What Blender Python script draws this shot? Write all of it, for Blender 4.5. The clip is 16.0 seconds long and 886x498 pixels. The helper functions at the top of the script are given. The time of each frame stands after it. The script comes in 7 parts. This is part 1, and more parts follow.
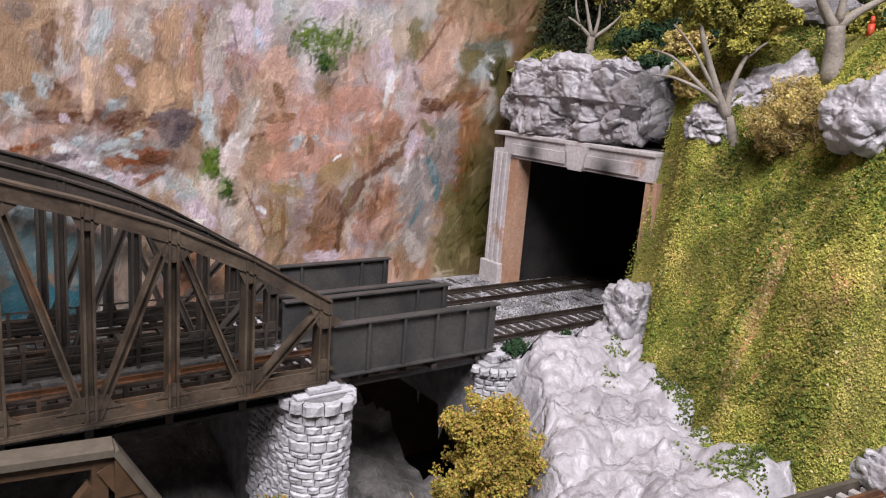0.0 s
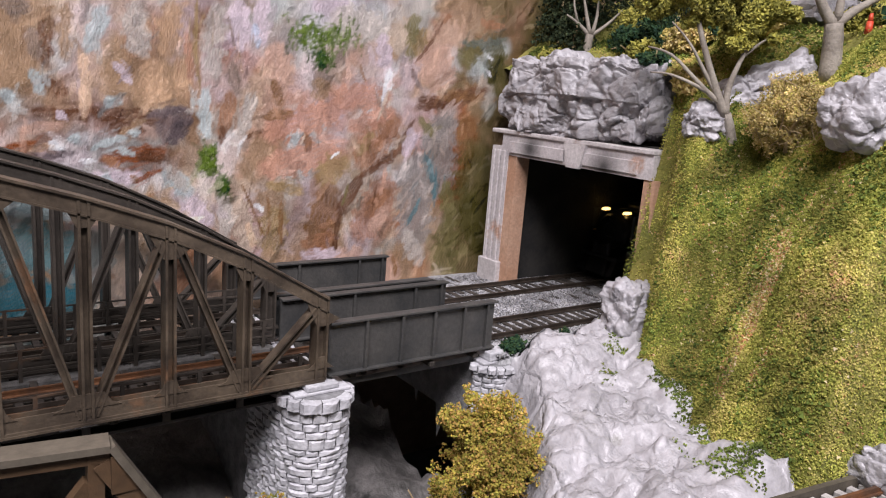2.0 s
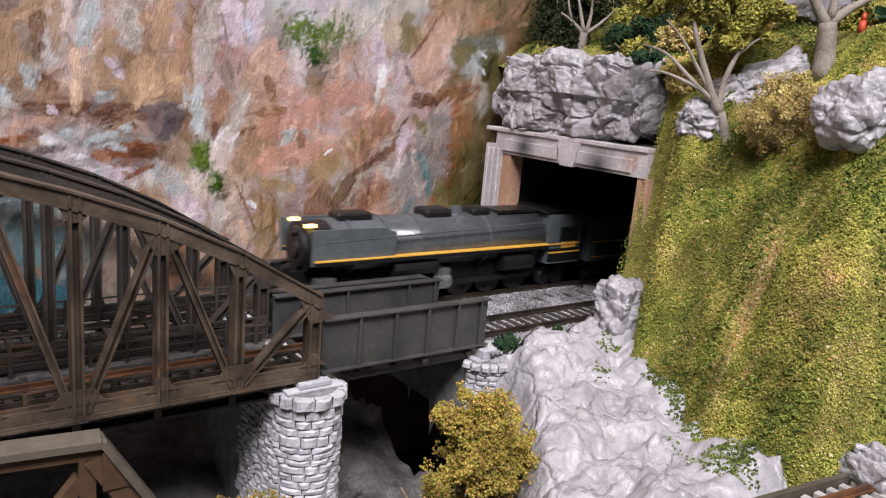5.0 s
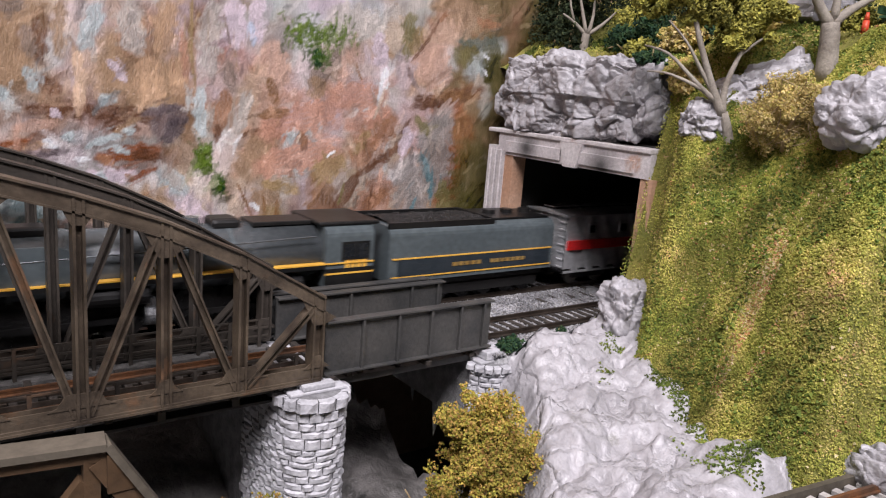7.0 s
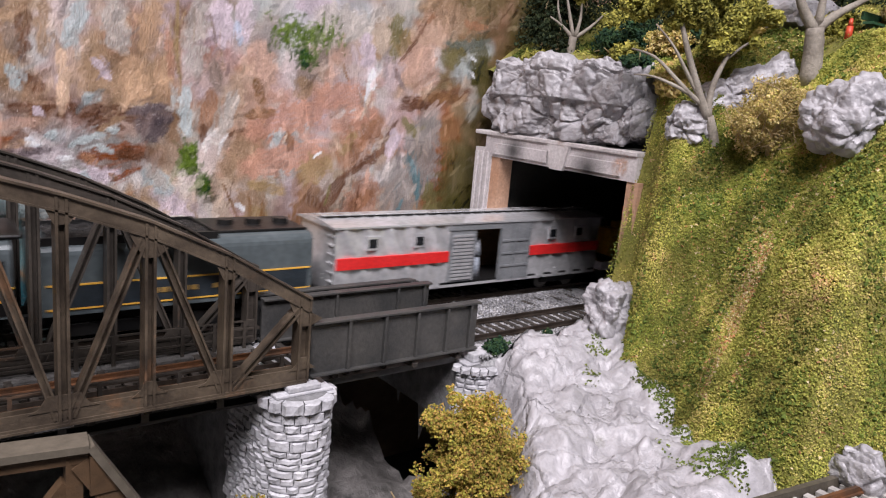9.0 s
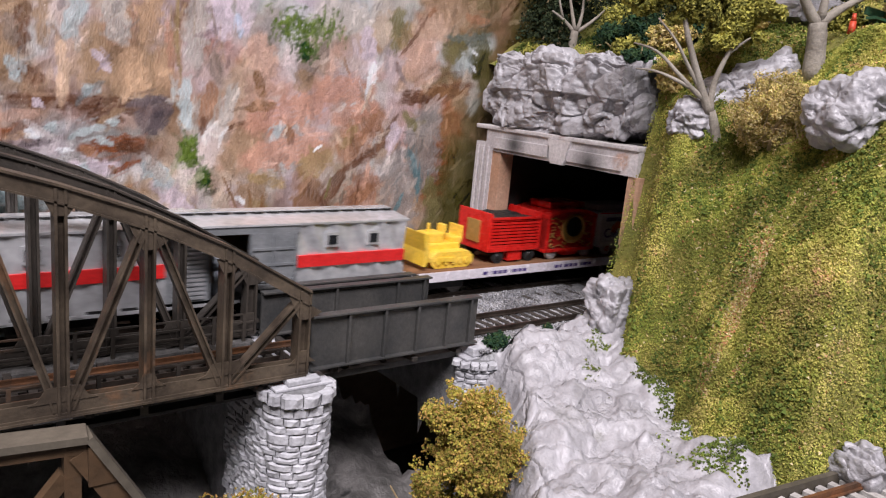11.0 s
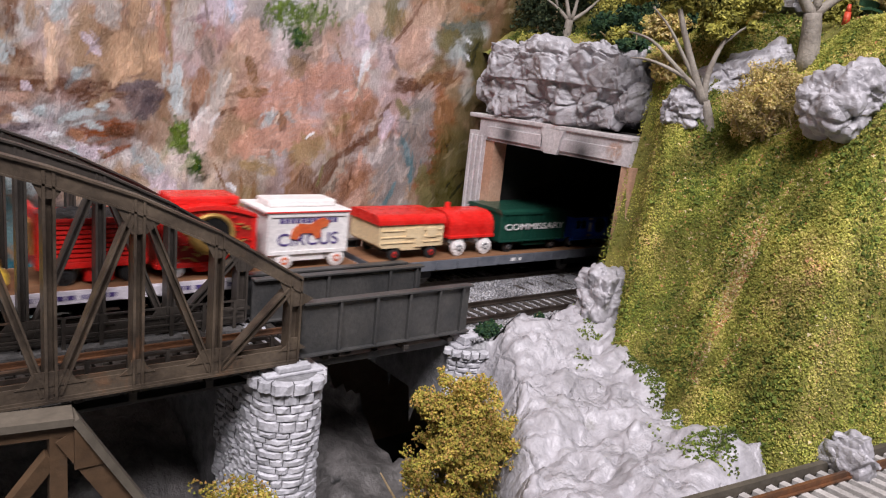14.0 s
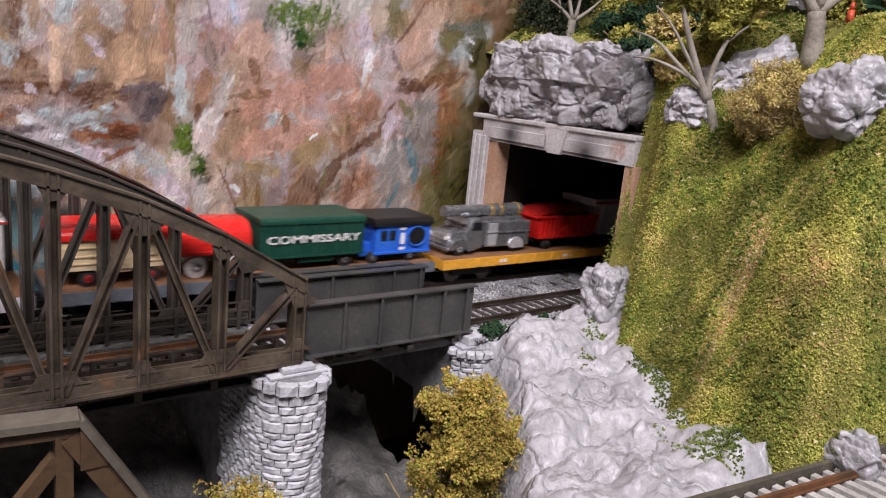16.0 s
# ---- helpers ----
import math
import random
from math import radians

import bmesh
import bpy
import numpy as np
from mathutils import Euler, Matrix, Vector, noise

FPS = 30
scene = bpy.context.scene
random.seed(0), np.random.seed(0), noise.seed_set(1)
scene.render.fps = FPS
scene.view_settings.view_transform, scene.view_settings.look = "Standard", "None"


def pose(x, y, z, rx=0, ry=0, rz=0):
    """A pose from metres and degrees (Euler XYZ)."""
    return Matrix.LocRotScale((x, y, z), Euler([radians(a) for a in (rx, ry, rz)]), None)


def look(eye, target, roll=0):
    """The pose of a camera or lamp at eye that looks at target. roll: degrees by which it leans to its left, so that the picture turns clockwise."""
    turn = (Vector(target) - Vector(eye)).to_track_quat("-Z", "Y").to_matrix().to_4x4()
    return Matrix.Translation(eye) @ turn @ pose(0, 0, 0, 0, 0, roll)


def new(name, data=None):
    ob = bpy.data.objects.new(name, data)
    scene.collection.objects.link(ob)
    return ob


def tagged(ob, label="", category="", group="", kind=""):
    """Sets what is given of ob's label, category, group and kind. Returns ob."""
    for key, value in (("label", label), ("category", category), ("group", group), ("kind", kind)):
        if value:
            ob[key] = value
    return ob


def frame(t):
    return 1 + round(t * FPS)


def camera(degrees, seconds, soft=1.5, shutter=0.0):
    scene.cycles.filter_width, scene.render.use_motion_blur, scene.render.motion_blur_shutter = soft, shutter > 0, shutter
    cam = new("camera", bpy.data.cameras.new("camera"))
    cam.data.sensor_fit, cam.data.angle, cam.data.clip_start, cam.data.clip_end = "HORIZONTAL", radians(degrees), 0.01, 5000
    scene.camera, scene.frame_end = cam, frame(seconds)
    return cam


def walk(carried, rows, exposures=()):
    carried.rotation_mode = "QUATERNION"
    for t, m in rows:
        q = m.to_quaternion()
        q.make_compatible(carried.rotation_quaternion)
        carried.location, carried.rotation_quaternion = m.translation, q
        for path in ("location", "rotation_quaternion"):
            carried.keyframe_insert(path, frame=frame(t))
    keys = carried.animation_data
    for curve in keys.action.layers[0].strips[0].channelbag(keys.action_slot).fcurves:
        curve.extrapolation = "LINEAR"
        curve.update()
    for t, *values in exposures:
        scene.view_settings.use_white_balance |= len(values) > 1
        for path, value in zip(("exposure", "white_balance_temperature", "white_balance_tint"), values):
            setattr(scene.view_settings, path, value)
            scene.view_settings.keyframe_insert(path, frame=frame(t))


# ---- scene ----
cam = camera(62, 16.0, soft=1.15, shutter=0.9)


def eye_pose(x, y, z, yaw, pitch, lean):
    """Camera pose: heading from +Y towards +X, downward pitch and lean, in degrees."""
    a, p = radians(yaw), radians(pitch)
    way = Vector((math.sin(a) * math.cos(p), math.cos(a) * math.cos(p), -math.sin(p)))
    return look((x, y, z), Vector((x, y, z)) + way, -lean)


walk(cam, [
    (0.0, eye_pose(-0.00000, -0.00000, 0.10100, 36.350, 12.250, -4.600)),
    (0.5, eye_pose(0.00023, 0.00026, 0.10032, 36.380, 12.250, -4.636)),
    (1.0, eye_pose(0.00007, 0.00016, 0.10068, 36.348, 12.433, -4.654)),
    (1.5, eye_pose(0.00014, 0.00013, 0.10060, 36.324, 12.440, -4.551)),
    (2.0, eye_pose(0.00024, 0.00026, 0.10037, 36.518, 12.328, -4.648)),
    (2.5, eye_pose(0.00010, 0.00031, 0.10049, 36.517, 12.245, -4.553)),
    (3.0, eye_pose(0.00006, 0.00047, 0.10026, 36.510, 12.255, -4.452)),
    (3.5, eye_pose(0.00042, 0.00103, 0.09946, 37.018, 12.425, -4.896)),
    (4.0, eye_pose(0.00033, 0.00094, 0.09961, 37.100, 12.423, -4.957)),
    (6.5, eye_pose(0.00009, 0.00126, 0.09956, 37.167, 12.226, -4.972)),
    (7.0, eye_pose(0.00005, 0.00131, 0.09946, 36.944, 12.249, -4.751)),
    (7.5, eye_pose(0.00020, 0.00136, 0.09914, 37.196, 12.169, -4.859)),
    (8.0, eye_pose(0.00014, 0.00190, 0.09872, 37.410, 12.164, -4.924)),
    (8.5, eye_pose(0.00005, 0.00197, 0.09868, 37.808, 12.038, -5.116)),
    (9.0, eye_pose(-0.00010, 0.00204, 0.09879, 38.087, 11.930, -5.256)),
    (11.5, eye_pose(0.00043, 0.00255, 0.09765, 38.190, 12.552, -5.696)),
    (12.0, eye_pose(0.00071, 0.00254, 0.09718, 38.362, 12.737, -5.930)),
    (12.5, eye_pose(0.00072, 0.00258, 0.09717, 38.391, 12.750, -5.902)),
    (13.0, eye_pose(0.00089, 0.00276, 0.09681, 38.569, 12.926, -6.140)),
    (13.5, eye_pose(0.00079, 0.00292, 0.09669, 38.596, 12.925, -6.081)),
    (14.0, eye_pose(0.00085, 0.00302, 0.09649, 38.789, 12.861, -6.118)),
    (14.5, eye_pose(0.00089, 0.00299, 0.09656, 38.653, 12.857, -6.001)),
    (15.0, eye_pose(0.00091, 0.00295, 0.09636, 38.365, 12.906, -5.721)),
    (15.5, eye_pose(0.00093, 0.00306, 0.09629, 38.457, 12.942, -5.805)),
    (16.0, eye_pose(0.00077, 0.00305, 0.09641, 38.494, 12.845, -5.792)),
], exposures=((0.0, -0.03), (4.0, -0.03), (9.0, -0.06), (12.5, -0.11), (16.0, -0.14)))

# ---- light ----
world = bpy.data.worlds.new("room_air")
world.use_nodes = True
world.node_tree.nodes["Background"].inputs[0].default_value = (0.9, 0.93, 1.0, 1)
world.node_tree.nodes["Background"].inputs[1].default_value = 0.25
scene.world = world
scene.view_settings.exposure = 0.0


def area_lamp(name, eye, target, sx, sy, power, colour):
    data = bpy.data.lights.new(name, "AREA")
    data.shape, data.size, data.size_y = "RECTANGLE", sx, sy
    data.energy, data.color = power, colour
    ob = new(name, data)
    ob.matrix_world = look(eye, target)
    return ob


area_lamp("ceiling_tube_light", (-0.18, -0.52, 1.1), (0.18, 0.2, 0.0), 0.8, 0.3, 25.2, (1.0, 0.935, 1.0))
# added fill with no real source, brightens the hill face and portal front
area_lamp("ceiling_spot_light", (-0.55, -0.3, 1.15), (0.25, 0.15, 0.05), 0.4, 0.4, 11.0, (1.0, 0.94, 0.97))

# ---- helpers of this scene: sizes in millimetres ----
MM = 0.001
BASE = {}


def thing(name, base, label, category, group="", kind=""):
    ob = new(name)
    ob.empty_display_size = 0.005
    ob.location = Vector(base) * MM
    BASE[ob] = Vector(base)
    return tagged(ob, label, category, group, kind)


def finish(bm, smooth=False):
    bmesh.ops.recalc_face_normals(bm, faces=bm.faces)
    if smooth:
        for f in bm.faces:
            f.smooth = True


def part(name, bm, material, parent=None, label="", smooth=False, at=None):
    """Links a bmesh (in mm) as one mesh under a thing or a part."""
    off = BASE.get(parent, Vector((0, 0, 0))) if parent else Vector(at or (0, 0, 0))
    finish(bm, smooth)
    for v in bm.verts:
        v.co = (v.co - off) * MM
    me = bpy.data.meshes.new(name)
    bm.to_mesh(me)
    bm.free()
    me.materials.append(material)
    ob = new(name, me)
    if parent:
        ob.parent = parent
        BASE[ob] = off
    else:
        ob.location = off * MM
        BASE[ob] = off
    if label:
        tagged(ob, label)
    return ob


def twin(ob, parent, dx, dy, dz, turn=0.0):
    """Another piece on the same mesh, moved by mm under the same parent."""
    o = new(ob.name.split(".")[0], ob.data)
    o.parent = parent
    o.location = ob.location + Vector((dx, dy, dz)) * MM
    o.rotation_euler = (0, 0, turn)
    return o


def bx(bm, x0, x1, y0, y1, z0, z1, bevel=0.0):
    vs = [bm.verts.new((x, y, z)) for x in (x0, x1) for y in (y0, y1) for z in (z0, z1)]
    fs = [bm.faces.new([vs[i] for i in q]) for q in ((0, 1, 3, 2), (4, 6, 7, 5), (0, 4, 5, 1), (2, 3, 7, 6), (0, 2, 6, 4), (1, 5, 7, 3))]
    if bevel:
        es = list({e for f in fs for e in f.edges})
        bmesh.ops.bevel(bm, geom=es, offset=bevel, segments=2, affect="EDGES", profile=0.5)
    return bm


def box(*a, **k):
    return bx(bmesh.new(), *a, **k)


def beam(bm, p, q, w, d):
    """A bar from p to q, w across in Y, d across in the bar's own plane."""
    p, q = Vector(p), Vector(q)
    way = (q - p).normalized()
    side = Vector((0, 1, 0)) if abs(way.y) < 0.9 else Vector((1, 0, 0))
    up = way.cross(side).normalized()
    side = up.cross(way).normalized()
    vs = [bm.verts.new(c + side * (w / 2 * s) + up * (d / 2 * t)) for c in (p, q) for s, t in ((-1, -1), (1, -1), (1, 1), (-1, 1))]
    for f in ((3, 2, 1, 0), (4, 5, 6, 7), (0, 1, 5, 4), (1, 2, 6, 5), (2, 3, 7, 6), (3, 0, 4, 7)):
        bm.faces.new([vs[i] for i in f])
    return bm


def tube(bm, p, q, r0, r1=None, n=12, cap=True):
    p, q = Vector(p), Vector(q)
    r1 = r0 if r1 is None else r1
    way = (q - p).normalized()
    a = way.orthogonal().normalized()
    b = way.cross(a)
    rings = []
    for c, r in ((p, r0), (q, r1)):
        rings.append([bm.verts.new(c + (a * math.cos(i * math.tau / n) + b * math.sin(i * math.tau / n)) * r) for i in range(n)])
    for i in range(n):
        j = (i + 1) % n
        bm.faces.new((rings[0][i], rings[0][j], rings[1][j], rings[1][i]))
    if cap:
        bm.faces.new(rings[0][::-1])
        bm.faces.new(rings[1])
    return bm


def prism(bm, outline, y0, y1):
    """An outline of (x, z) pairs drawn out from y0 to y1."""
    a = [bm.verts.new((x, y0, z)) for x, z in outline]
    b = [bm.verts.new((x, y1, z)) for x, z in outline]
    n = len(outline)
    for i in range(n):
        j = (i + 1) % n
        bm.faces.new((a[i], a[j], b[j], b[i]))
    bm.faces.new(a[::-1])
    bm.faces.new(b)
    return bm


def loft(bm, outline, x0, x1):
    """An outline of (y, z) pairs drawn out from x0 to x1."""
    a = [bm.verts.new((x0, y, z)) for y, z in outline]
    b = [bm.verts.new((x1, y, z)) for y, z in outline]
    n = len(outline)
    for i in range(n):
        j = (i + 1) % n
        bm.faces.new((a[i], a[j], b[j], b[i]))
    bm.faces.new(a[::-1])
    bm.faces.new(b)
    return bm


def hbar(bm, p, q, w, d, t=0.8):
    """A rolled H-section bar from p to q in one piece; its flanges stand w deep in Y and d apart."""
    p, q = Vector(p), Vector(q)
    way = (q - p).normalized()
    side = Vector((0, 1, 0))
    up = way.cross(side).normalized()
    h, k, g = w / 2, d / 2, 0.35
    prof = ((-h, -k), (h, -k), (h, -k + t), (g, -k + t), (g, k - t), (h, k - t), (h, k), (-h, k), (-h, k - t), (-g, k - t), (-g, -k + t), (-h, -k + t))
    a = [bm.verts.new(p + side * s + up * u) for s, u in prof]
    b = [bm.verts.new(q + side * s + up * u) for s, u in prof]
    for i in range(12):
        j = (i + 1) % 12
        bm.faces.new((a[i], a[j], b[j], b[i]))
    for r in (a, b):
        bm.faces.new((r[0], r[1], r[2], r[3], r[10], r[11]))
        bm.faces.new((r[3], r[4], r[9], r[10]))
        bm.faces.new((r[4], r[5], r[6], r[7], r[8], r[9]))
    return bm


def torus(bm, u, y, z, r, tube_r, n=36, m=8):
    """A ring that stands in the plane of X and Z."""
    rows = []
    for i in range(n):
        g = i * math.tau / n
        rows.append([bm.verts.new((u + (r + tube_r * math.cos(h * math.tau / m)) * math.cos(g), y + tube_r * math.sin(h * math.tau / m), z + (r + tube_r * math.cos(h * math.tau / m)) * math.sin(g))) for h in range(m)])
    for i in range(n):
        for h in range(m):
            bm.faces.new((rows[i][h], rows[(i + 1) % n][h], rows[(i + 1) % n][(h + 1) % m], rows[i][(h + 1) % m]))
    return bm


def ease(a, b, x):
    k = min(1.0, max(0.0, (x - a) / (b - a)))
    return k * k * (3 - 2 * k)


def fbm(x, y, z, octaves=4):
    return noise.fractal(Vector((x, y, z)), 1.0, 2.1, octaves)


# ---- materials ----
def mat(name, a, b, rough=0.7, metal=0.0, scale=150.0, fine=900.0, bump=0.25, third=None, third_at=0.62, spec=0.5, piece=0.0, stretch=(1, 1, 1), coarse_bump=0.0):
    """Two mixed colours in patches, an optional third in blotches, fine grain in colour, gloss and relief."""
    m = bpy.data.materials.new(name)
    m.use_nodes = True
    nt = m.node_tree
    n, l = nt.nodes, nt.links
    bsdf = n["Principled BSDF"]
    co = n.new("ShaderNodeTexCoord")
    mp = n.new("ShaderNodeMapping")
    mp.inputs["Scale"].default_value = stretch
    l.new(co.outputs["Object"], mp.inputs["Vector"])

    def tex(s, d, r=0.6):
        t = n.new("ShaderNodeTexNoise")
        t.inputs["Scale"].default_value, t.inputs["Detail"].default_value, t.inputs["Roughness"].default_value = s, d, r
        l.new(mp.outputs[0], t.inputs["Vector"])
        return t

    def ramp(sock, lo, hi):
        r = n.new("ShaderNodeMapRange")
        r.inputs["From Min"].default_value, r.inputs["From Max"].default_value = lo, hi
        l.new(sock, r.inputs["Value"])
        return r.outputs[0]

    def mix(f, x, y):
        k = n.new("ShaderNodeMix")
        k.data_type = "RGBA"
        for sock, v in ((k.inputs[0], f), (k.inputs[6], x), (k.inputs[7], y)):
            if isinstance(v, bpy.types.NodeSocket):
                l.new(v, sock)
            else:
                sock.default_value = v if not isinstance(v, tuple) else (*v, 1)
        return k.outputs[2]

    big, small = tex(scale, 5), tex(fine, 3)
    c = mix(ramp(big.outputs[0], 0.36, 0.64), a, b)
    if third:
        blot = tex(scale * 0.45, 6, 0.7)
        c = mix(ramp(blot.outputs[0], third_at, third_at + 0.09), c, third)
    hsv = n.new("ShaderNodeHueSaturation")
    l.new(c, hsv.inputs["Color"])
    val = ramp(small.outputs[0], 0.2, 0.8)
    mm = n.new("ShaderNodeMath")
    mm.operation = "MULTIPLY_ADD"
    l.new(val, mm.inputs[0])
    mm.inputs[1].default_value, mm.inputs[2].default_value = 0.5, 0.75
    vout = mm.outputs[0]
    if piece:
        oi = n.new("ShaderNodeObjectInfo")
        pm = n.new("ShaderNodeMath")
        pm.operation = "MULTIPLY_ADD"
        l.new(oi.outputs["Random"], pm.inputs[0])
        pm.inputs[1].default_value, pm.inputs[2].default_value = piece, 1 - piece / 2
        pq = n.new("ShaderNodeMath")
        pq.operation = "MULTIPLY"
        l.new(vout, pq.inputs[0])
        l.new(pm.outputs[0], pq.inputs[1])
        vout = pq.outputs[0]
    l.new(vout, hsv.inputs["Value"])
    l.new(hsv.outputs[0], bsdf.inputs["Base Color"])
    rr = n.new("ShaderNodeMapRange")
    rr.inputs["To Min"].default_value, rr.inputs["To Max"].default_value = max(0.03, rough - 0.12), min(1, rough + 0.12)
    l.new(big.outputs[0], rr.inputs["Value"])
    l.new(rr.outputs[0], bsdf.inputs["Roughness"])
    bsdf.inputs["Metallic"].default_value = metal
    bsdf.inputs["Specular IOR Level"].default_value = spec
    bp = n.new("ShaderNodeBump")
    bp.inputs["Strength"].default_value, bp.inputs["Distance"].default_value = bump, 0.0006
    l.new(small.outputs[0], bp.inputs["Height"])
    if coarse_bump:
        b2 = n.new("ShaderNodeBump")
        b2.inputs["Strength"].default_value, b2.inputs["Distance"].default_value = coarse_bump, 0.004
        l.new(big.outputs[0], b2.inputs["Height"])
        l.new(b2.outputs[0], bp.inputs["Normal"])
    l.new(bp.outputs[0], bsdf.inputs["Normal"])
    return m


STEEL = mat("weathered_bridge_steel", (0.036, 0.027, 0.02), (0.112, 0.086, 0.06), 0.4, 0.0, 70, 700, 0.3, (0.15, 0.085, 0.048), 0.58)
# darker copy of STEEL: small dark steelwork and the shaded far truss sides
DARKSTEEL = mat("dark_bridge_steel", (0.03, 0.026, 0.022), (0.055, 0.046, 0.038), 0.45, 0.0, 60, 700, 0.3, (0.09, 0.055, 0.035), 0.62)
GIRDER = mat("grey_girder_paint", (0.042, 0.043, 0.043), (0.072, 0.07, 0.066), 0.45, 0.0, 70, 800, 0.25, (0.2, 0.18, 0.15), 0.66)
RUSTY = mat("rusty_rail", (0.2, 0.085, 0.035), (0.08, 0.045, 0.028), 0.6, 0.3, 90, 700, 0.3)
RAIL = mat("rail_steel", (0.05, 0.038, 0.03), (0.1, 0.08, 0.065), 0.4, 0.6, 90, 700, 0.2)
TIE = mat("tie_plastic", (0.025, 0.021, 0.018), (0.055, 0.045, 0.037), 0.8, 0.0, 200, 1500, 0.4, piece=0.5)
GRAVEL = mat("grey_ballast", (0.22, 0.22, 0.225), (0.4, 0.4, 0.41), 0.95, 0.0, 500, 2500, 0.8)
ROCK = mat("grey_plaster_rock", (0.325, 0.315, 0.33), (0.425, 0.415, 0.435), 0.4, 0.0, 70, 300, 0.7, (0.24, 0.235, 0.22), 0.62, coarse_bump=0.6)


def cracked(m, scale, strength):
    """Adds warped hairline joints to a rock's relief."""
    n, l = m.node_tree.nodes, m.node_tree.links
    bsdf = n["Principled BSDF"]
    co, wob, add = n.new("ShaderNodeTexCoord"), n.new("ShaderNodeTexNoise"), n.new("ShaderNodeVectorMath")
    wob.inputs["Scale"].default_value, wob.inputs["Detail"].default_value = 60, 5
    add.operation = "MULTIPLY_ADD"
    add.inputs[1].default_value = (0.02, 0.02, 0.02)
    l.new(co.outputs["Object"], wob.inputs["Vector"])
    l.new(wob.outputs["Color"], add.inputs[0])
    l.new(co.outputs["Object"], add.inputs[2])
    v, r, b = n.new("ShaderNodeTexVoronoi"), n.new("ShaderNodeMapRange"), n.new("ShaderNodeBump")
    v.feature = "DISTANCE_TO_EDGE"
    v.inputs["Scale"].default_value = scale
    l.new(add.outputs[0], v.inputs["Vector"])
    r.inputs["From Max"].default_value = 0.07
    l.new(v.outputs["Distance"], r.inputs["Value"])
    b.inputs["Strength"].default_value, b.inputs["Distance"].default_value = strength, 0.0022
    l.new(r.outputs[0], b.inputs["Height"])
    old = bsdf.inputs["Normal"].links[0].from_socket
    l.new(old, b.inputs["Normal"])
    l.new(b.outputs[0], bsdf.inputs["Normal"])


cracked(ROCK, 48, 0.4)
STONE = mat("pale_pier_stone", (0.42, 0.42, 0.445), (0.56, 0.56, 0.585), 0.8, 0.0, 110, 600, 0.8, (0.22, 0.22, 0.23), 0.64, piece=0.3)
# stone joints, and the bare core that stands for a shaded side
MORTAR = mat("dark_stone_joint", (0.16, 0.16, 0.165), (0.28, 0.28, 0.29), 0.95, 0.0, 200, 900, 0.6)
# dark rock, its colour lowered further for the bridges' shade
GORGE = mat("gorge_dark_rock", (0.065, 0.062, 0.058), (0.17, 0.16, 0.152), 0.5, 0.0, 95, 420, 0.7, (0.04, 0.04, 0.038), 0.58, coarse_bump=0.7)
# near-black albedo carries the darkness inside the bore
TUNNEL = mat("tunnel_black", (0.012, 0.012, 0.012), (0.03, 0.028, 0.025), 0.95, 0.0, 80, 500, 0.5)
CONCRETE = mat("aged_concrete", (0.46, 0.43, 0.43), (0.6, 0.57, 0.57), 0.75, 0.0, 60, 700, 0.35, (0.4, 0.25, 0.18), 0.58)
RUSTCON = mat("rust_washed_concrete", (0.42, 0.24, 0.15), (0.52, 0.34, 0.24), 0.8, 0.0, 60, 700, 0.35, (0.28, 0.15, 0.09), 0.63)
TURF = mat("green_ground_foam", (0.14, 0.145, 0.03), (0.24, 0.21, 0.05), 0.95, 0.0, 60, 800, 1.0, (0.22, 0.15, 0.06), 0.63)
# unseen room shell, kept dark to cut bounce light and deepen shadows
WALLPAINT = mat("room_wall_paint", (0.2, 0.2, 0.2), (0.24, 0.24, 0.23), 0.9, 0.0, 3, 60, 0.05)
FASCIA = mat("dark_layout_fascia", (0.05, 0.05, 0.05), (0.07, 0.07, 0.07), 0.7, 0.0, 10, 200, 0.1)

# ---- the lie of the land, in mm ----
def third_y(x):
    """Centre line of the near curved-off track."""
    return 70.5 - 0.141 * (x - 212)


def gorge_edge(y):
    return 190 - 74 * ease(205, 88, y) if y <= 205 else 190


def crack(x, y, z, s, wide=0.16):
    """0 in the joints between blocks, 1 on their faces."""
    d = noise.voronoi(Vector((x * s, y * s, z * s)))[0]
    return min(1.0, (d[1] - d[0]) / wide)


def facet(p, s, seed):
    """Flat broken faces that meet in creases; p and the answer in mm."""
    total = 0.0
    for i in range(4):
        a = seed * 3.1 + i * 2.4
        u = p.dot(Vector((math.cos(a), math.sin(a), math.cos(a * 1.7)))) * s * (0.7 + 0.22 * i) + seed + i * 0.37
        total += abs(u % 1.0 - 0.5)
    return (total / 4 - 0.25) * 0.8 / s


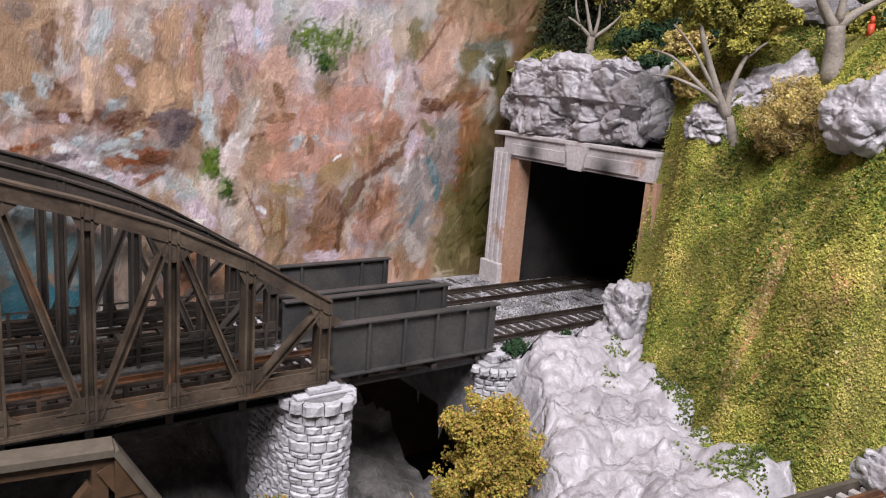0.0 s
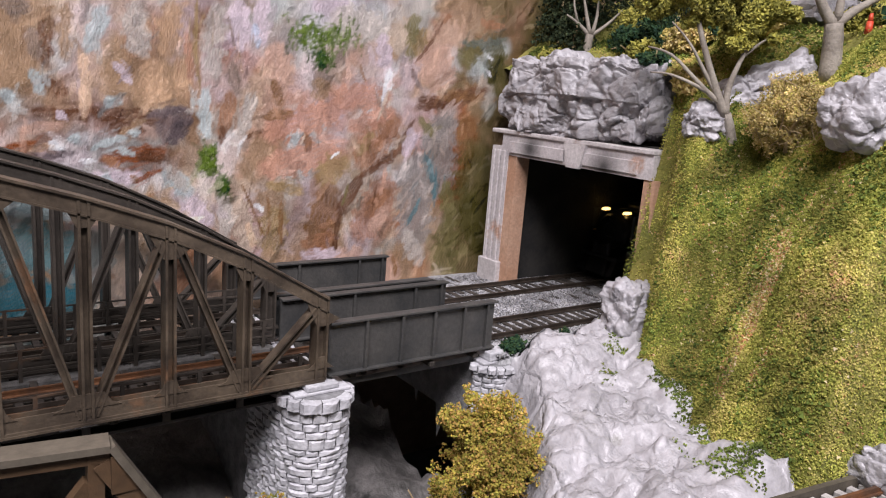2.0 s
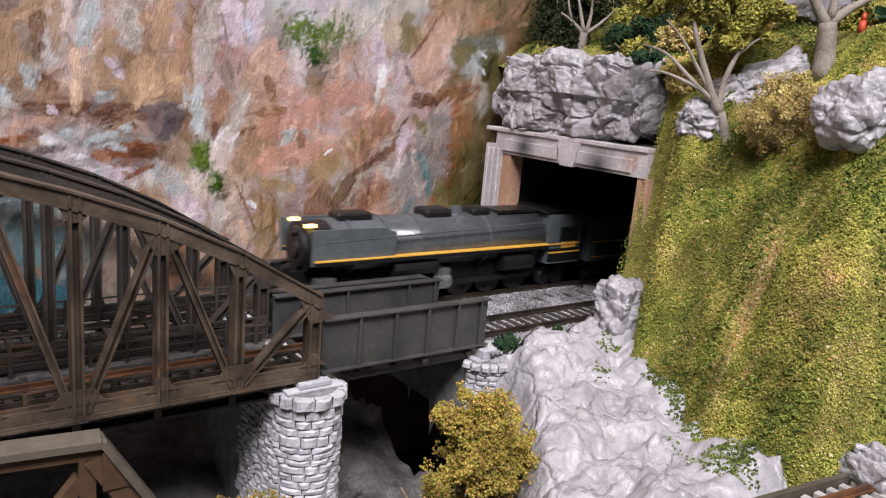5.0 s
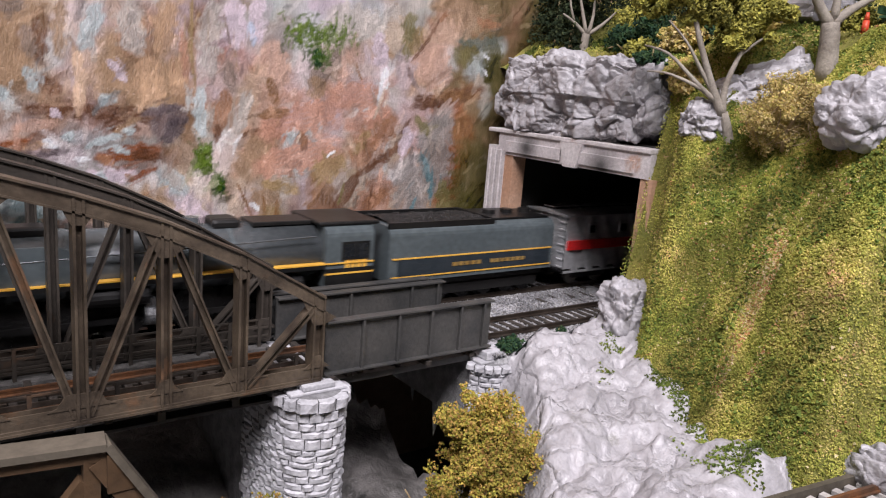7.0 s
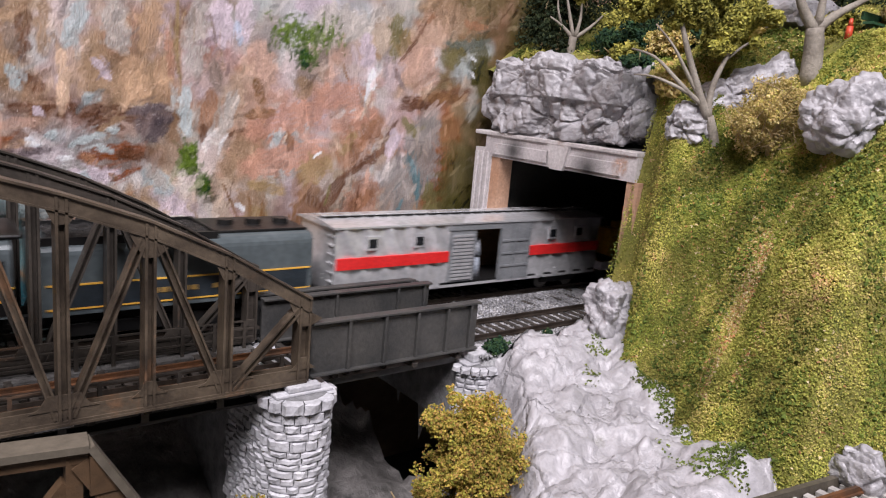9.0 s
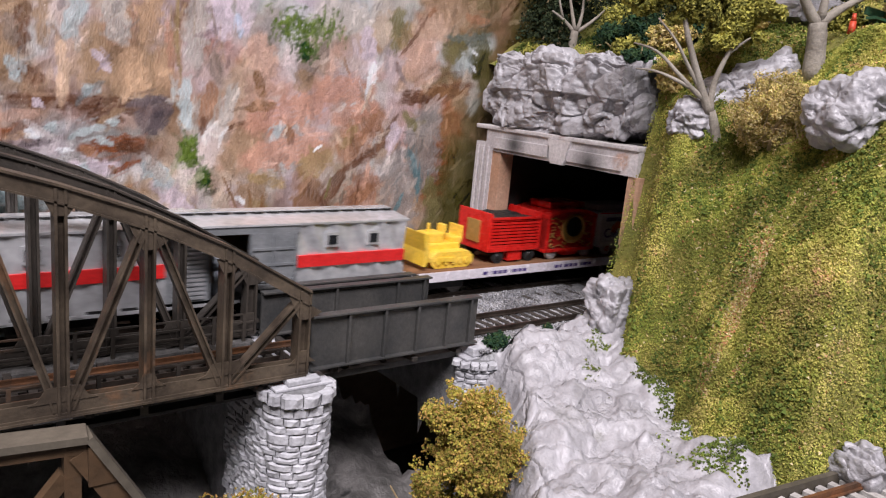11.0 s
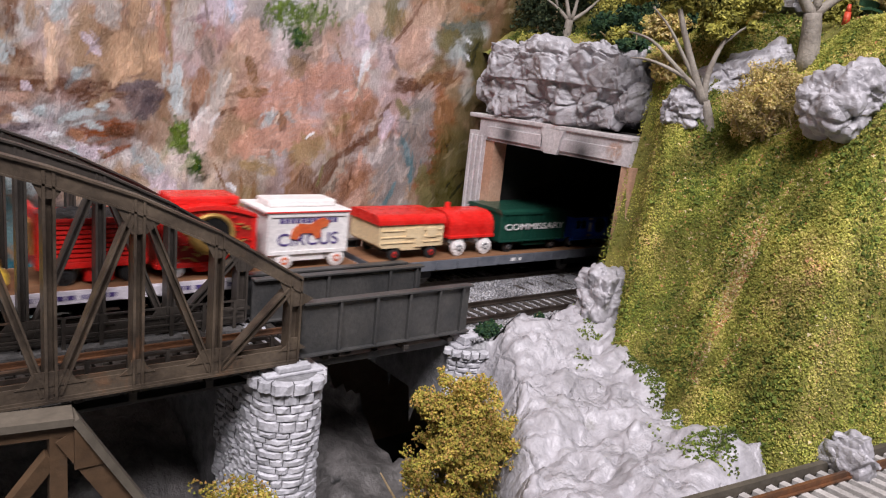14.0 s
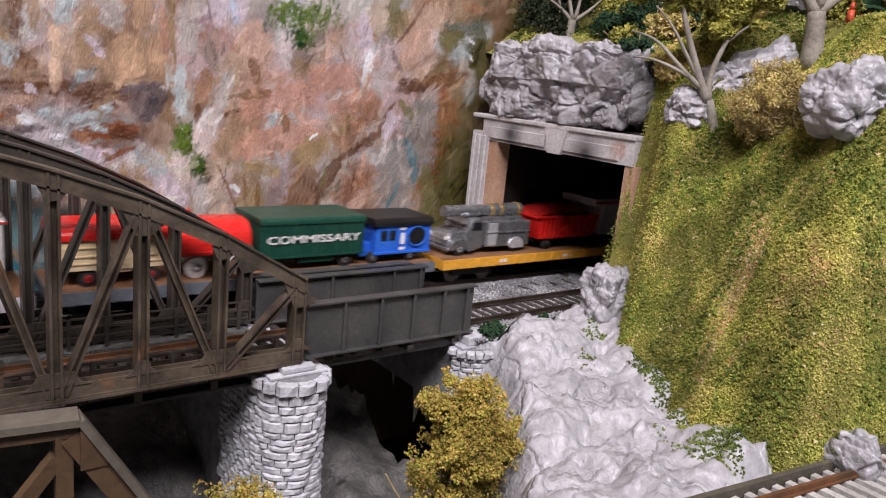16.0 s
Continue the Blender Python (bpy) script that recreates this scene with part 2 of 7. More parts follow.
def ground_z(x, y):
    n1 = fbm(x * 0.022, y * 0.022, 3.0) * 7 + fbm(x * 0.09, y * 0.09, 8.0) * 2.2
    floor = -72 + n1 * 1.8 + 22 * ease(225, 330, y)
    if y > 207:
        top = -3.2 + fbm(x * 0.1, y * 0.1, 1.0) * 0.4
        k = ease(178, 190, x + n1 * 0.9 + 3 * (crack(x * 0.7, y, 3.0, 0.08) - 1))
    else:
        w = x + 0.5 * y
        wx, wy = x + 4 * fbm(x * 0.06, y * 0.06, 21.0), y + 4 * fbm(x * 0.06, y * 0.06, 27.0)
        block = crack(wx * 0.9 + 0.3 * wy, wy * 0.5 - wx * 0.35, 2.0, 0.045, 0.1)
        small = crack(wx + 0.4 * wy, wy * 0.55, 5.0, 0.12, 0.12)
        cell = noise.cell(Vector((wx * 0.9 + 0.3 * wy, wy * 0.5 - wx * 0.35, 2.0)) * 0.045)
        top = 3 + 0.13 * (y - 208) + 0.12 * (x - 215) + 0.36 * max(0, 140 - max(y, 92)) + n1 * 0.5 + 1.8 * (block - 1) + 0.7 * (small - 1) + abs(fbm(w * 0.16, y * 0.05, 4.0)) * 0.9 + 1.0 * facet(Vector((wx, wy, 0)), 0.045, 2.0) + 1.0 * facet(Vector((wx, wy, 0)), 0.12, 6.0) + 0.8 * facet(Vector((wx, wy, 0)), 0.27, 9.0) + 1.5 * cell
        top += 6 * math.exp(-((x - 215) / 16) ** 2 - ((y - 199) / 9) ** 2)
        top += (-5.5 - top) * ease(12, 2, y - third_y(x) - 16)
        e = gorge_edge(y)
        k = ease(e - 24, e + 7, x + n1 * 0.5)
    return floor + (top - floor) * k


def hill_toe(y):
    return 205 + 16 * ease(98, 138, y) + 10 * ease(130, 156, y) + 29 * ease(170, 205, y)


def hill_z(x, y):
    u = x - hill_toe(y)
    k = ease(168, 196, y)
    s = 2.7 + 6.5 * k
    h = 50 + 50 * k
    w = h / s
    z = 4 + (s * u if u < w else h + 1.55 * (u - w))
    if z > 88:
        z = 88 + 0.88 * (z - 88)
    z = min(z, 132 + 0.2 * (x - 290))
    back = 112 + 0.45 * (x - 265)
    z += (back - z) * ease(197, 214, y)
    side = y - (third_y(x) + 18)
    z = min(z, -3 + side * 5.5)
    n1 = fbm(x * 0.02, y * 0.02, 5.0) * 7 + fbm(x * 0.05, y * 0.05, 2.0) * 4.5 + fbm(x * 0.2, y * 0.2, 2.0) * 1.0
    # a shallow gully runs down the slope
    gully = math.exp(-((y - 127 - 0.12 * (x - 215)) / 6) ** 2) * ease(6, 30, z) * ease(110, 80, z)
    return z + n1 - 7 * gully


def sheet(x0, x1, y0, y1, step, zf, keep=None):
    bm = bmesh.new()
    nx, ny = int((x1 - x0) / step), int((y1 - y0) / step)
    vs = [[bm.verts.new((x0 + i * step, y0 + j * step, zf(x0 + i * step, y0 + j * step))) for j in range(ny + 1)] for i in range(nx + 1)]
    for i in range(nx):
        for j in range(ny):
            if keep is None or keep(x0 + (i + 0.5) * step, y0 + (j + 0.5) * step):
                bm.faces.new((vs[i][j], vs[i + 1][j], vs[i + 1][j + 1], vs[i][j + 1]))
    loose = [v for v in bm.verts if not v.link_faces]
    bmesh.ops.delete(bm, geom=loose, context="VERTS")
    return bm


def ground_parts():
    tagged(part("ground", sheet(-330, 190, -160, 330, 4, ground_z, lambda x, y: x < gorge_edge(y) - 8 - (0 if y < 207 else -2)), GORGE, smooth=True), "dark rocky gorge floor, colour lowered for the shade under the bridges", "ground", kind="structure")
    tagged(part("ground", sheet(90, 270, 60, 208, 1.1, ground_z, lambda x, y: x > gorge_edge(y) - 26), ROCK, smooth=True), "pale grey plaster rock shelf above the gorge", "rock", kind="structure")
    tagged(part("ground", sheet(187, 472, 207, 330, 3, ground_z), GRAVEL, smooth=True), "grey ballasted roadbed of the tracks", "ground", kind="structure")
    tagged(part("ground", sheet(130, 600, -160, 64, 6, lambda x, y: -4.5 + fbm(x * 0.03, y * 0.03, 1) * 1.0), ROCK, smooth=True), "pale scenery base beside the near track", "ground", kind="structure")


def hill_keep(x, y):
    if x < 273 and y > 206:
        return False
    return hill_z(x, y) > -30 and y > third_y(x) + 17


ground_parts()
tagged(part("ground", sheet(-740, -174, -160, 330, 14, lambda x, y: -4.6 + fbm(x * 0.03, y * 0.03, 4.0) * 0.5), GRAVEL, smooth=True), "grey scenery base beyond the bridges", "ground", kind="structure")
tagged(part("ground", sheet(620, 1520, 60, 330, 15, lambda x, y: 148 + fbm(x * 0.02, y * 0.02, 4.0) * 6), TURF, smooth=True), "green turf over the long tunnel", "hill", kind="structure")
tagged(part("layout_fascia", box(-745, 1525, -168, -161, -150, -4), FASCIA), "dark front board of the layout", "fascia", kind="structure")
tagged(part("layout_base", box(-745, 1525, -161, 340, -150, -110), FASCIA), "dark plywood base under the layout", "base", kind="structure")
hill = tagged(part("ground", sheet(180, 620, 40, 330, 2.5, hill_z, hill_keep), TURF, smooth=True), "steep hillside covered in green and tan turf", "hill", kind="structure")

# ---- backdrop and room ----
BACK_Y = 325.0
# ---- the painted backdrop: layers of brush strokes on a board ----
PAINT = dict(salmon=(0.48, 0.28, 0.21), rust=(0.27, 0.11, 0.06), umber=(0.17, 0.1, 0.07), dark=(0.1, 0.075, 0.06), cream=(0.58, 0.47, 0.38), pale=(0.47, 0.42, 0.38), white=(0.78, 0.78, 0.8), lav=(0.57, 0.48, 0.52), ice=(0.45, 0.49, 0.49), tan=(0.36, 0.25, 0.17), moss=(0.125, 0.105, 0.06), green=(0.14, 0.17, 0.06), teal=(0.2, 0.31, 0.32), deep=(0.09, 0.2, 0.24), rose=(0.5, 0.34, 0.27), peach=(0.5, 0.34, 0.23), peachy=(0.62, 0.45, 0.33), greybrown=(0.26, 0.2, 0.165), plum=(0.16, 0.125, 0.12), olive=(0.21, 0.18, 0.1), khaki=(0.33, 0.24, 0.14), brick=(0.33, 0.19, 0.125), brown=(0.25, 0.15, 0.09), redrock=(0.37, 0.22, 0.16), ashen=(0.29, 0.26, 0.24), mossice=(0.2, 0.2, 0.17), darkgreen=(0.09, 0.11, 0.045), iceblue=(0.5, 0.53, 0.62), slate=(0.15, 0.21, 0.22))
MASSES_A = (
    (36, 117, 6.4, 3.6, -18, "greybrown"),
    (36, 101, 8.6, 2.6, -70, "tan"),
    (45, 107, 11.8, 2.9, -94, "umber"),
    (52, 110, 11.7, 2.4, -94, "tan"),
    (63, 112, 10.5, 3.4, -111, "ice"),
    (78, 113, 11.3, 5.5, -83, "pale"),
    (91, 115, 12.6, 4.9, -96, "peach"),
    (34, 91, 5.0, 3.4, -60, "tan"),
    (47, 89, 6.5, 3.3, -15, "umber"),
    (69, 92, 11.3, 4.0, -91, "tan"),
    (85, 92, 10.7, 5.9, -86, "peach"),
    (96, 95, 9.6, 3.0, -92, "peach"),
    (53, 78, 15.4, 2.7, -1, "umber"),
    (74, 79, 23.4, 3.0, -2, "umber"),
    (43, 73, 8.4, 2.2, 10, "rose"),
    (74, 74, 7.9, 2.8, -8, "umber"),
    (93, 77, 9.2, 5.2, 40, "plum"),
    (77, 63, 14.0, 3.3, 9, "rust"),
    (35, 66, 6.6, 1.5, 15, "rust"),
)
MASSES_B = (
    (47, 62, 8.8, 1.6, 9, "plum"),
    (70, 53, 10.3, 3.3, 0, "lav"),
    (110, 112, 16.4, 4.9, -92, "pale"),
    (121, 120, 11.8, 5.1, -89, "lav"),
    (131, 123, 11.5, 3.9, -92, "lav"),
    (140, 104, 10.6, 6.5, -73, "rose"),
    (119, 97, 7.4, 2.8, -77, "greybrown"),
    (138, 87, 10.4, 6.2, -109, "rose"),
    (125, 82, 10.7, 3.4, -105, "pale"),
    (129, 63, 10.9, 4.9, 64, "tan"),
    (154, 80, 23.2, 7.6, 20, "salmon"),
    (153, 62, 24.2, 7.4, 12, "salmon"),
    (184, 92, 17.4, 6.9, 3, "salmon"),
    (165, 133, 10.7, 4.3, 3, "lav"),
    (182, 128, 17.5, 7.0, -9, "pale"),
    (165, 105, 12.2, 4.7, 45, "greybrown"),
    (161, 95, 5.5, 5.0, -87, "tan"),
    (227, 110, 13.7, 10.4, -48, "rose"),
    (248, 138, 19.2, 7.8, -9, "tan"),
    (248, 119, 9.3, 6.6, 32, "olive"),
)
MASSES_C = (
    (203, 126, 11.3, 5.5, -108, "cream"),
    (210, 124, 13.1, 4.4, -94, "olive"),
    (268, 113, 17.2, 7.2, -75, "moss"),
    (239, 95, 26.3, 3.7, 14, "umber"),
    (193, 72, 18.2, 8.8, 50, "brick"),
    (232, 65, 24.6, 11.8, -99, "ashen"),
    (219, 37, 27.3, 11.7, -80, "ashen"),
    (250, 75, 10.9, 7.0, -91, "brown"),
    (260, 32, 43.3, 16.2, -90, "moss"),
    (242, 12, 18.7, 8.6, -84, "olive"),
    (194, 36, 19.9, 10.4, -120, "redrock"),
    (169, 57, 10.7, 6.7, 39, "khaki"),
    (165, 35, 16.0, 7.5, -109, "brown"),
    (138, 43, 8.7, 6.7, -136, "tan"),
    (139, 27, 12.9, 7.1, -97, "khaki"),
    (125, 30, 14.6, 4.8, -79, "cream"),
    (116, 36, 13.4, 3.4, -86, "pale"),
    (102, 40, 12.5, 4.5, 136, "lav"),
    (166, 14, 12.5, 3.2, -4, "lav"),
)
MASSES_D = (
    (181, 12, 8.8, 4.7, -164, "rose"),
    (215, 6, 15.6, 6.6, -90, "tan"),
    (200, 1, 13.5, 10.3, 16, "rose"),
    (142, 10, 11.4, 8.4, -15, "tan"),
    (118, 5, 9.3, 6.4, -64, "tan"),
    (98, 8, 15.2, 7.5, -90, "brick"),
    (75, 13, 17.0, 6.8, -86, "cream"),
    (41, 40, 16.7, 3.9, -8, "ice"),
    (40, 24, 18.8, 10.5, -4, "teal"),
    (41, 2, 20.8, 9.6, -6, "deep"),
    (82, 36, 10.8, 4.9, -19, "brown"),
)
FORMS_A = (
    (59, 92, 11.5, 2.5, -87, "peachy"),
    (99, 104, 10.7, 1.8, -84, "redrock"),
    (102, 110, 19.6, 1.0, -88, "khaki"),
    (106, 81, 11.1, 3.0, -87, "ice"),
    (116, 81, 10.6, 3.3, -105, "brick"),
    (114, 72, 4.2, 1.5, -93, "umber"),
    (95, 51, 8.5, 4.4, 138, "ice"),
    (94, 53, 7.2, 2.4, -54, "pale"),
    (82, 54, 7.0, 1.2, 27, "rust"),
    (195, 114, 10.2, 4.2, -74, "lav"),
    (198, 102, 5.5, 3.0, -86, "white"),
    (196, 94, 6.9, 1.2, -98, "white"),
    (204, 121, 7.2, 2.9, -106, "cream"),
    (262, 135, 9.1, 2.4, -4, "brick"),
    (201, 63, 12.1, 2.2, 28, "umber"),
    (179, 44, 13.0, 3.3, 60, "umber"),
    (173, 24, 8.9, 1.9, 87, "umber"),
    (194, 58, 11.5, 1.9, 24, "umber"),
    (163, 21, 9.5, 3.9, 7, "brick"),
)
FORMS_B = (
    (211, 76, 8.8, 1.4, 58, "umber"),
    (205, 66, 5.7, 1.5, 36, "umber"),
    (213, 71, 7.8, 3.5, -107, "lav"),
    (223, 79, 7.7, 2.6, -41, "olive"),
    (187, 70, 7.0, 2.6, -120, "khaki"),
    (198, 75, 9.0, 2.3, -125, "brick"),
    (190, 82, 14.8, 4.4, 21, "salmon"),
    (155, 70, 4.8, 2.3, -81, "brick"),
    (149, 71, 5.2, 2.0, 51, "ice"),
    (145, 48, 10.2, 2.7, -14, "khaki"),
    (229, 53, 14.5, 1.8, -73, "slate"),
    (232, 47, 11.4, 1.1, -88, "slate"),
    (219, 34, 8.6, 1.3, 63, "slate"),
    (209, 5, 6.4, 1.4, -77, "brown"),
    (220, 14, 12.5, 4.4, -59, "pale"),
    (196, 40, 10.6, 4.4, 42, "brick"),
    (198, 31, 8.9, 3.1, 51, "rose"),
    (260, 26, 21.0, 7.1, -70, "moss"),
    (241, 39, 12.2, 4.9, -73, "olive"),
)
FORMS_C = (
    (226, 92, 9.7, 2.7, -12, "umber"),
    (245, 96, 16.4, 2.4, 3, "brown"),
    (267, 112, 9.1, 4.3, 63, "moss"),
    (257, 125, 16.6, 2.1, 9, "mossice"),
    (222, 122, 14.2, 1.0, 55, "umber"),
    (213, 105, 3.9, 0.9, -85, "umber"),
    (232, 136, 4.5, 1.3, 52, "brick"),
    (207, 137, 13.7, 3.5, 20, "pale"),
    (216, 122, 7.7, 3.4, -110, "khaki"),
    (140, 82, 8.0, 2.3, 8, "brown"),
    (129, 73, 4.9, 1.0, 27, "umber"),
    (118, 115, 9.8, 0.6, -77, "greybrown"),
    (139, 92, 6.5, 2.7, -73, "brown"),
    (41, 104, 6.3, 2.5, -81, "greybrown"),
    (43, 116, 6.8, 1.3, 31, "tan"),
    (90, 81, 8.7, 1.9, 16, "plum"),
    (94, 72, 7.2, 3.6, 42, "plum"),
    (84, 62, 6.9, 2.4, -5, "umber"),
    (76, 74, 7.0, 1.8, 36, "tan"),
)
MARKS_A = (
    (42, 90, 5.5, 2.0, -70, "ice"),
    (33, 83, 4.9, 2.7, -54, "ice"),
    (36, 79, 2.6, 1.5, -14, "pale"),
    (48, 66, 3.3, 1.8, -15, "white"),
    (54, 69, 2.9, 1.7, 33, "ice"),
    (67, 68, 7.7, 1.6, 21, "ice"),
    (77, 72, 2.5, 1.6, 13, "ice"),
    (59, 60, 3.3, 1.0, 0, "white"),
    (69, 84, 3.7, 2.7, 11, "ice"),
    (73, 96, 5.6, 1.6, -49, "lav"),
    (43, 65, 4.7, 1.3, 13, "peach"),
    (50, 78, 2.4, 1.7, -42, "lav"),
    (68, 60, 3.8, 1.9, -23, "brick"),
    (74, 64, 3.7, 1.6, -22, "ice"),
    (66, 52, 2.8, 2.7, -48, "ice"),
    (77, 53, 2.0, 1.2, -53, "brown"),
    (170, 64, 2.8, 0.7, 31, "white"),
    (153, 71, 2.7, 0.6, -112, "cream"),
    (108, 58, 4.5, 4.3, -98, "green"),
)
MARKS_B = (
    (115, 49, 4.2, 2.8, -63, "darkgreen"),
    (108, 64, 3.5, 2.3, -98, "green"),
    (151, 119, 8.3, 5.0, 24, "green"),
    (162, 118, 7.9, 5.6, 19, "green"),
    (172, 121, 8.4, 2.4, -56, "green"),
    (161, 109, 5.3, 3.2, -15, "darkgreen"),
    (262, 118, 2.6, 0.8, -23, "white"),
    (262, 110, 3.5, 0.9, -43, "white"),
    (129, 116, 5.5, 1.6, -81, "iceblue"),
    (183, 104, 4.7, 0.8, -65, "brown"),
    (196, 89, 8.0, 1.0, -109, "cream"),
    (129, 38, 13.8, 0.7, -65, "brown"),
    (137, 35, 9.9, 0.8, -88, "brown"),
    (143, 31, 11.6, 1.2, -88, "brown"),
    (132, 39, 3.1, 1.2, -34, "white"),
    (128, 26, 6.4, 1.6, -75, "peachy"),
    (177, 44, 6.2, 0.8, -103, "olive"),
    (183, 45, 5.2, 0.8, -117, "umber"),
    (194, 42, 7.8, 0.7, -99, "umber"),
)


def painted_board():
    rng = np.random.default_rng(11)
    step = 0.75
    xs = np.arange(-70, 345.01, step)
    zs = np.arange(-45, 200.01, step)
    gx, gz = np.meshgrid(xs, zs, indexing="ij")
    col = np.zeros(gx.shape + (3,))
    relief = np.zeros(gx.shape)
    col[:] = PAINT["tan"]

    def stroke(x, z, half, wide, ang, colour, strength, hard):
        c, s = math.cos(radians(ang)), math.sin(radians(ang))
        r = (half + wide) * 1.25
        i0, i1 = np.searchsorted(xs, (x - r, x + r))
        j0, j1 = np.searchsorted(zs, (z - r, z + r))
        if i1 <= i0 or j1 <= j0:
            return
        px, pz = gx[i0:i1, j0:j1] - x, gz[i0:i1, j0:j1] - z
        u, v = px * c + pz * s, -px * s + pz * c
        ph, bend = rng.uniform(0, 6.28), rng.uniform(-0.12, 0.12)
        v = v + bend * u * u / max(half, 1) + 0.12 * wide * np.sin(u * 0.7 + ph)
        edge = 1 + 0.16 * np.sin(u * 1.1 + ph * 2) + 0.14 * np.sin(v * 2.3 + ph)
        d = ((np.abs(u) / half) ** 2.6 + (np.abs(v) / (wide * edge)) ** 2.2)
        bristle = 0.84 + 0.16 * np.sin(v * 5.2 + 1.5 * np.sin(u * 0.25 + ph) + ph)
        a = np.clip((1.15 - d) * hard, 0, 1) * strength * bristle
        tint = np.array(colour) * rng.uniform(0.86, 1.14) * (1 + 0.1 * np.sin(u * 0.4 + ph))[..., None]
        col[i0:i1, j0:j1] += (tint - col[i0:i1, j0:j1]) * a[..., None]
        relief[i0:i1, j0:j1] += a * bristle * 0.12

    def pick(x, z):
        if x > 246:
            names, w = ("moss", "umber", "ice", "tan", "moss"), (4, 2, 1, 1, 2)
        elif z < 22 and x < 70:
            names, w = ("teal", "deep", "ice", "teal"), (3, 2, 2, 2)
        elif x < 105 and 48 < z < 84:
            names, w = ("umber", "dark", "ice", "tan", "lav", "salmon", "white"), (3, 2, 3, 1, 2, 1, 1)
        elif x < 110:
            names, w = ("tan", "cream", "ice", "lav", "umber", "pale", "salmon"), (4, 3, 2, 2, 2, 2, 2)
        elif z < 45:
            names, w = ("tan", "ice", "umber", "cream", "lav", "rust"), (4, 2, 2, 2, 1, 1)
        else:
            names, w = ("salmon", "cream", "pale", "lav", "tan", "rust", "ice", "umber", "white"), (3, 2, 3, 4, 3, 1, 2, 1, 1)
        p = np.array(w) / sum(w)
        return PAINT[names[rng.choice(len(names), p=p)]]

    for wide, half, count, strength, hard in ((17, 26, 240, 0.85, 1.6), (9, 15, 300, 0.6, 2.0)):
        for _ in range(count):
            x, z = rng.uniform(-70, 330), rng.uniform(-45, 200)
            ang = rng.normal(62, 26) if x > 100 else rng.normal(85, 32)
            if z < 84 and x < 100:
                ang = rng.normal(20, 30)
            k = rng.uniform(0.6, 1.3)
            stroke(x, z, half * k, wide * k * rng.uniform(0.5, 1), ang, pick(x, z), strength * rng.uniform(0.6, 1), hard)
    for _ in range(3):
        col[1:-1, 1:-1] = (col[1:-1, 1:-1] * 2 + col[:-2, 1:-1] + col[2:, 1:-1] + col[1:-1, :-2] + col[1:-1, 2:]) / 6
    layers = ((MASSES_A + MASSES_B + MASSES_C + MASSES_D, 0.95, 2.0, 4), (FORMS_A + FORMS_B + FORMS_C, 0.95, 2.4, 4), (MARKS_A + MARKS_B, 0.95, 2.6, 3))
    for table, strength, hard, echo in layers:
        for x, z, half, wide, ang, name in table:
            if "green" in name:
                for _ in range(80):
                    stroke(x + rng.normal(0, half * 0.5), z + rng.normal(0, half * 0.45), rng.uniform(1.0, 2.8), rng.uniform(0.4, 0.9), rng.normal(60, 40), np.array(PAINT[name]) * rng.uniform(0.6, 1.5), 0.75, 2.0)
            else:
                stroke(x, z, half, wide, ang, PAINT[name], strength, hard)
                for _ in range(echo):
                    stroke(x + rng.normal(0, half * 0.4), z + rng.normal(0, half * 0.4), half * rng.uniform(0.25, 0.6), wide * rng.uniform(0.2, 0.5), ang + rng.normal(0, 14), np.array(PAINT[name]) * rng.uniform(0.8, 1.22), 0.45, 1.6)
    for _ in range(620):
        x, z = rng.uniform(5, 300), rng.uniform(-10, 170)
        base = col[int((x + 70) / step), int((z + 45) / step)]
        k = rng.choice((0.55, 0.7, 0.82, 1.18, 1.35, 1.6))
        tone = np.clip(base * k + (0.02 if k > 1 else 0), 0, 0.85)
        stroke(x, z, rng.uniform(2.0, 8), rng.uniform(0.4, 1.6), rng.normal(64, 30) if z > 80 or x > 100 else rng.normal(15, 40), tone, rng.uniform(0.35, 0.8), 3)
    # fine dry-brush streaks and flecks over all
    for _ in range(1300):
        x, z = rng.uniform(0, 320), rng.uniform(-20, 175)
        i, j = int((x + 70) / step), int((z + 45) / step)
        base = col[i, j]
        k = rng.choice((0.62, 0.8, 1.25, 1.5))
        stroke(x, z, rng.uniform(2, 7), rng.uniform(0.5, 1.5), rng.normal(68, 26), np.clip(base * k, 0, 0.85), 0.4, 2)
    mean = col.mean((0, 1))
    col = mean + (col - mean) * 1.24
    verts = np.stack([gx, BACK_Y - relief * 0.7, gz], -1).reshape(-1, 3)
    nx, nz = gx.shape
    i, j = np.meshgrid(np.arange(nx - 1), np.arange(nz - 1), indexing="ij")
    a = (i * nz + j).ravel()
    faces = np.stack([a, a + nz, a + nz + 1, a + 1], -1)
    me = bpy.data.meshes.new("backdrop")
    me.from_pydata((verts * MM).tolist(), [], faces.tolist())
    att = me.color_attributes.new("paint", "FLOAT_COLOR", "POINT")
    att.data.foreach_set("color", np.concatenate([np.clip(col, 0.01, 0.85).reshape(-1, 3), np.ones((nx * nz, 1))], 1).astype(np.float32).ravel())
    me.polygons.foreach_set("use_smooth", np.ones(len(me.polygons), bool))
    m = bpy.data.materials.new("brushed_backdrop_paint")
    m.use_nodes = True
    n, l = m.node_tree.nodes, m.node_tree.links
    bsdf = n["Principled BSDF"]
    at = n.new("ShaderNodeAttribute")
    at.attribute_name = "paint"
    co = n.new("ShaderNodeTexCoord")
    mp = n.new("ShaderNodeMapping")
    mp.inputs["Scale"].default_value = (1, 1, 0.35)
    mp.inputs["Rotation"].default_value = (0, radians(24), 0)
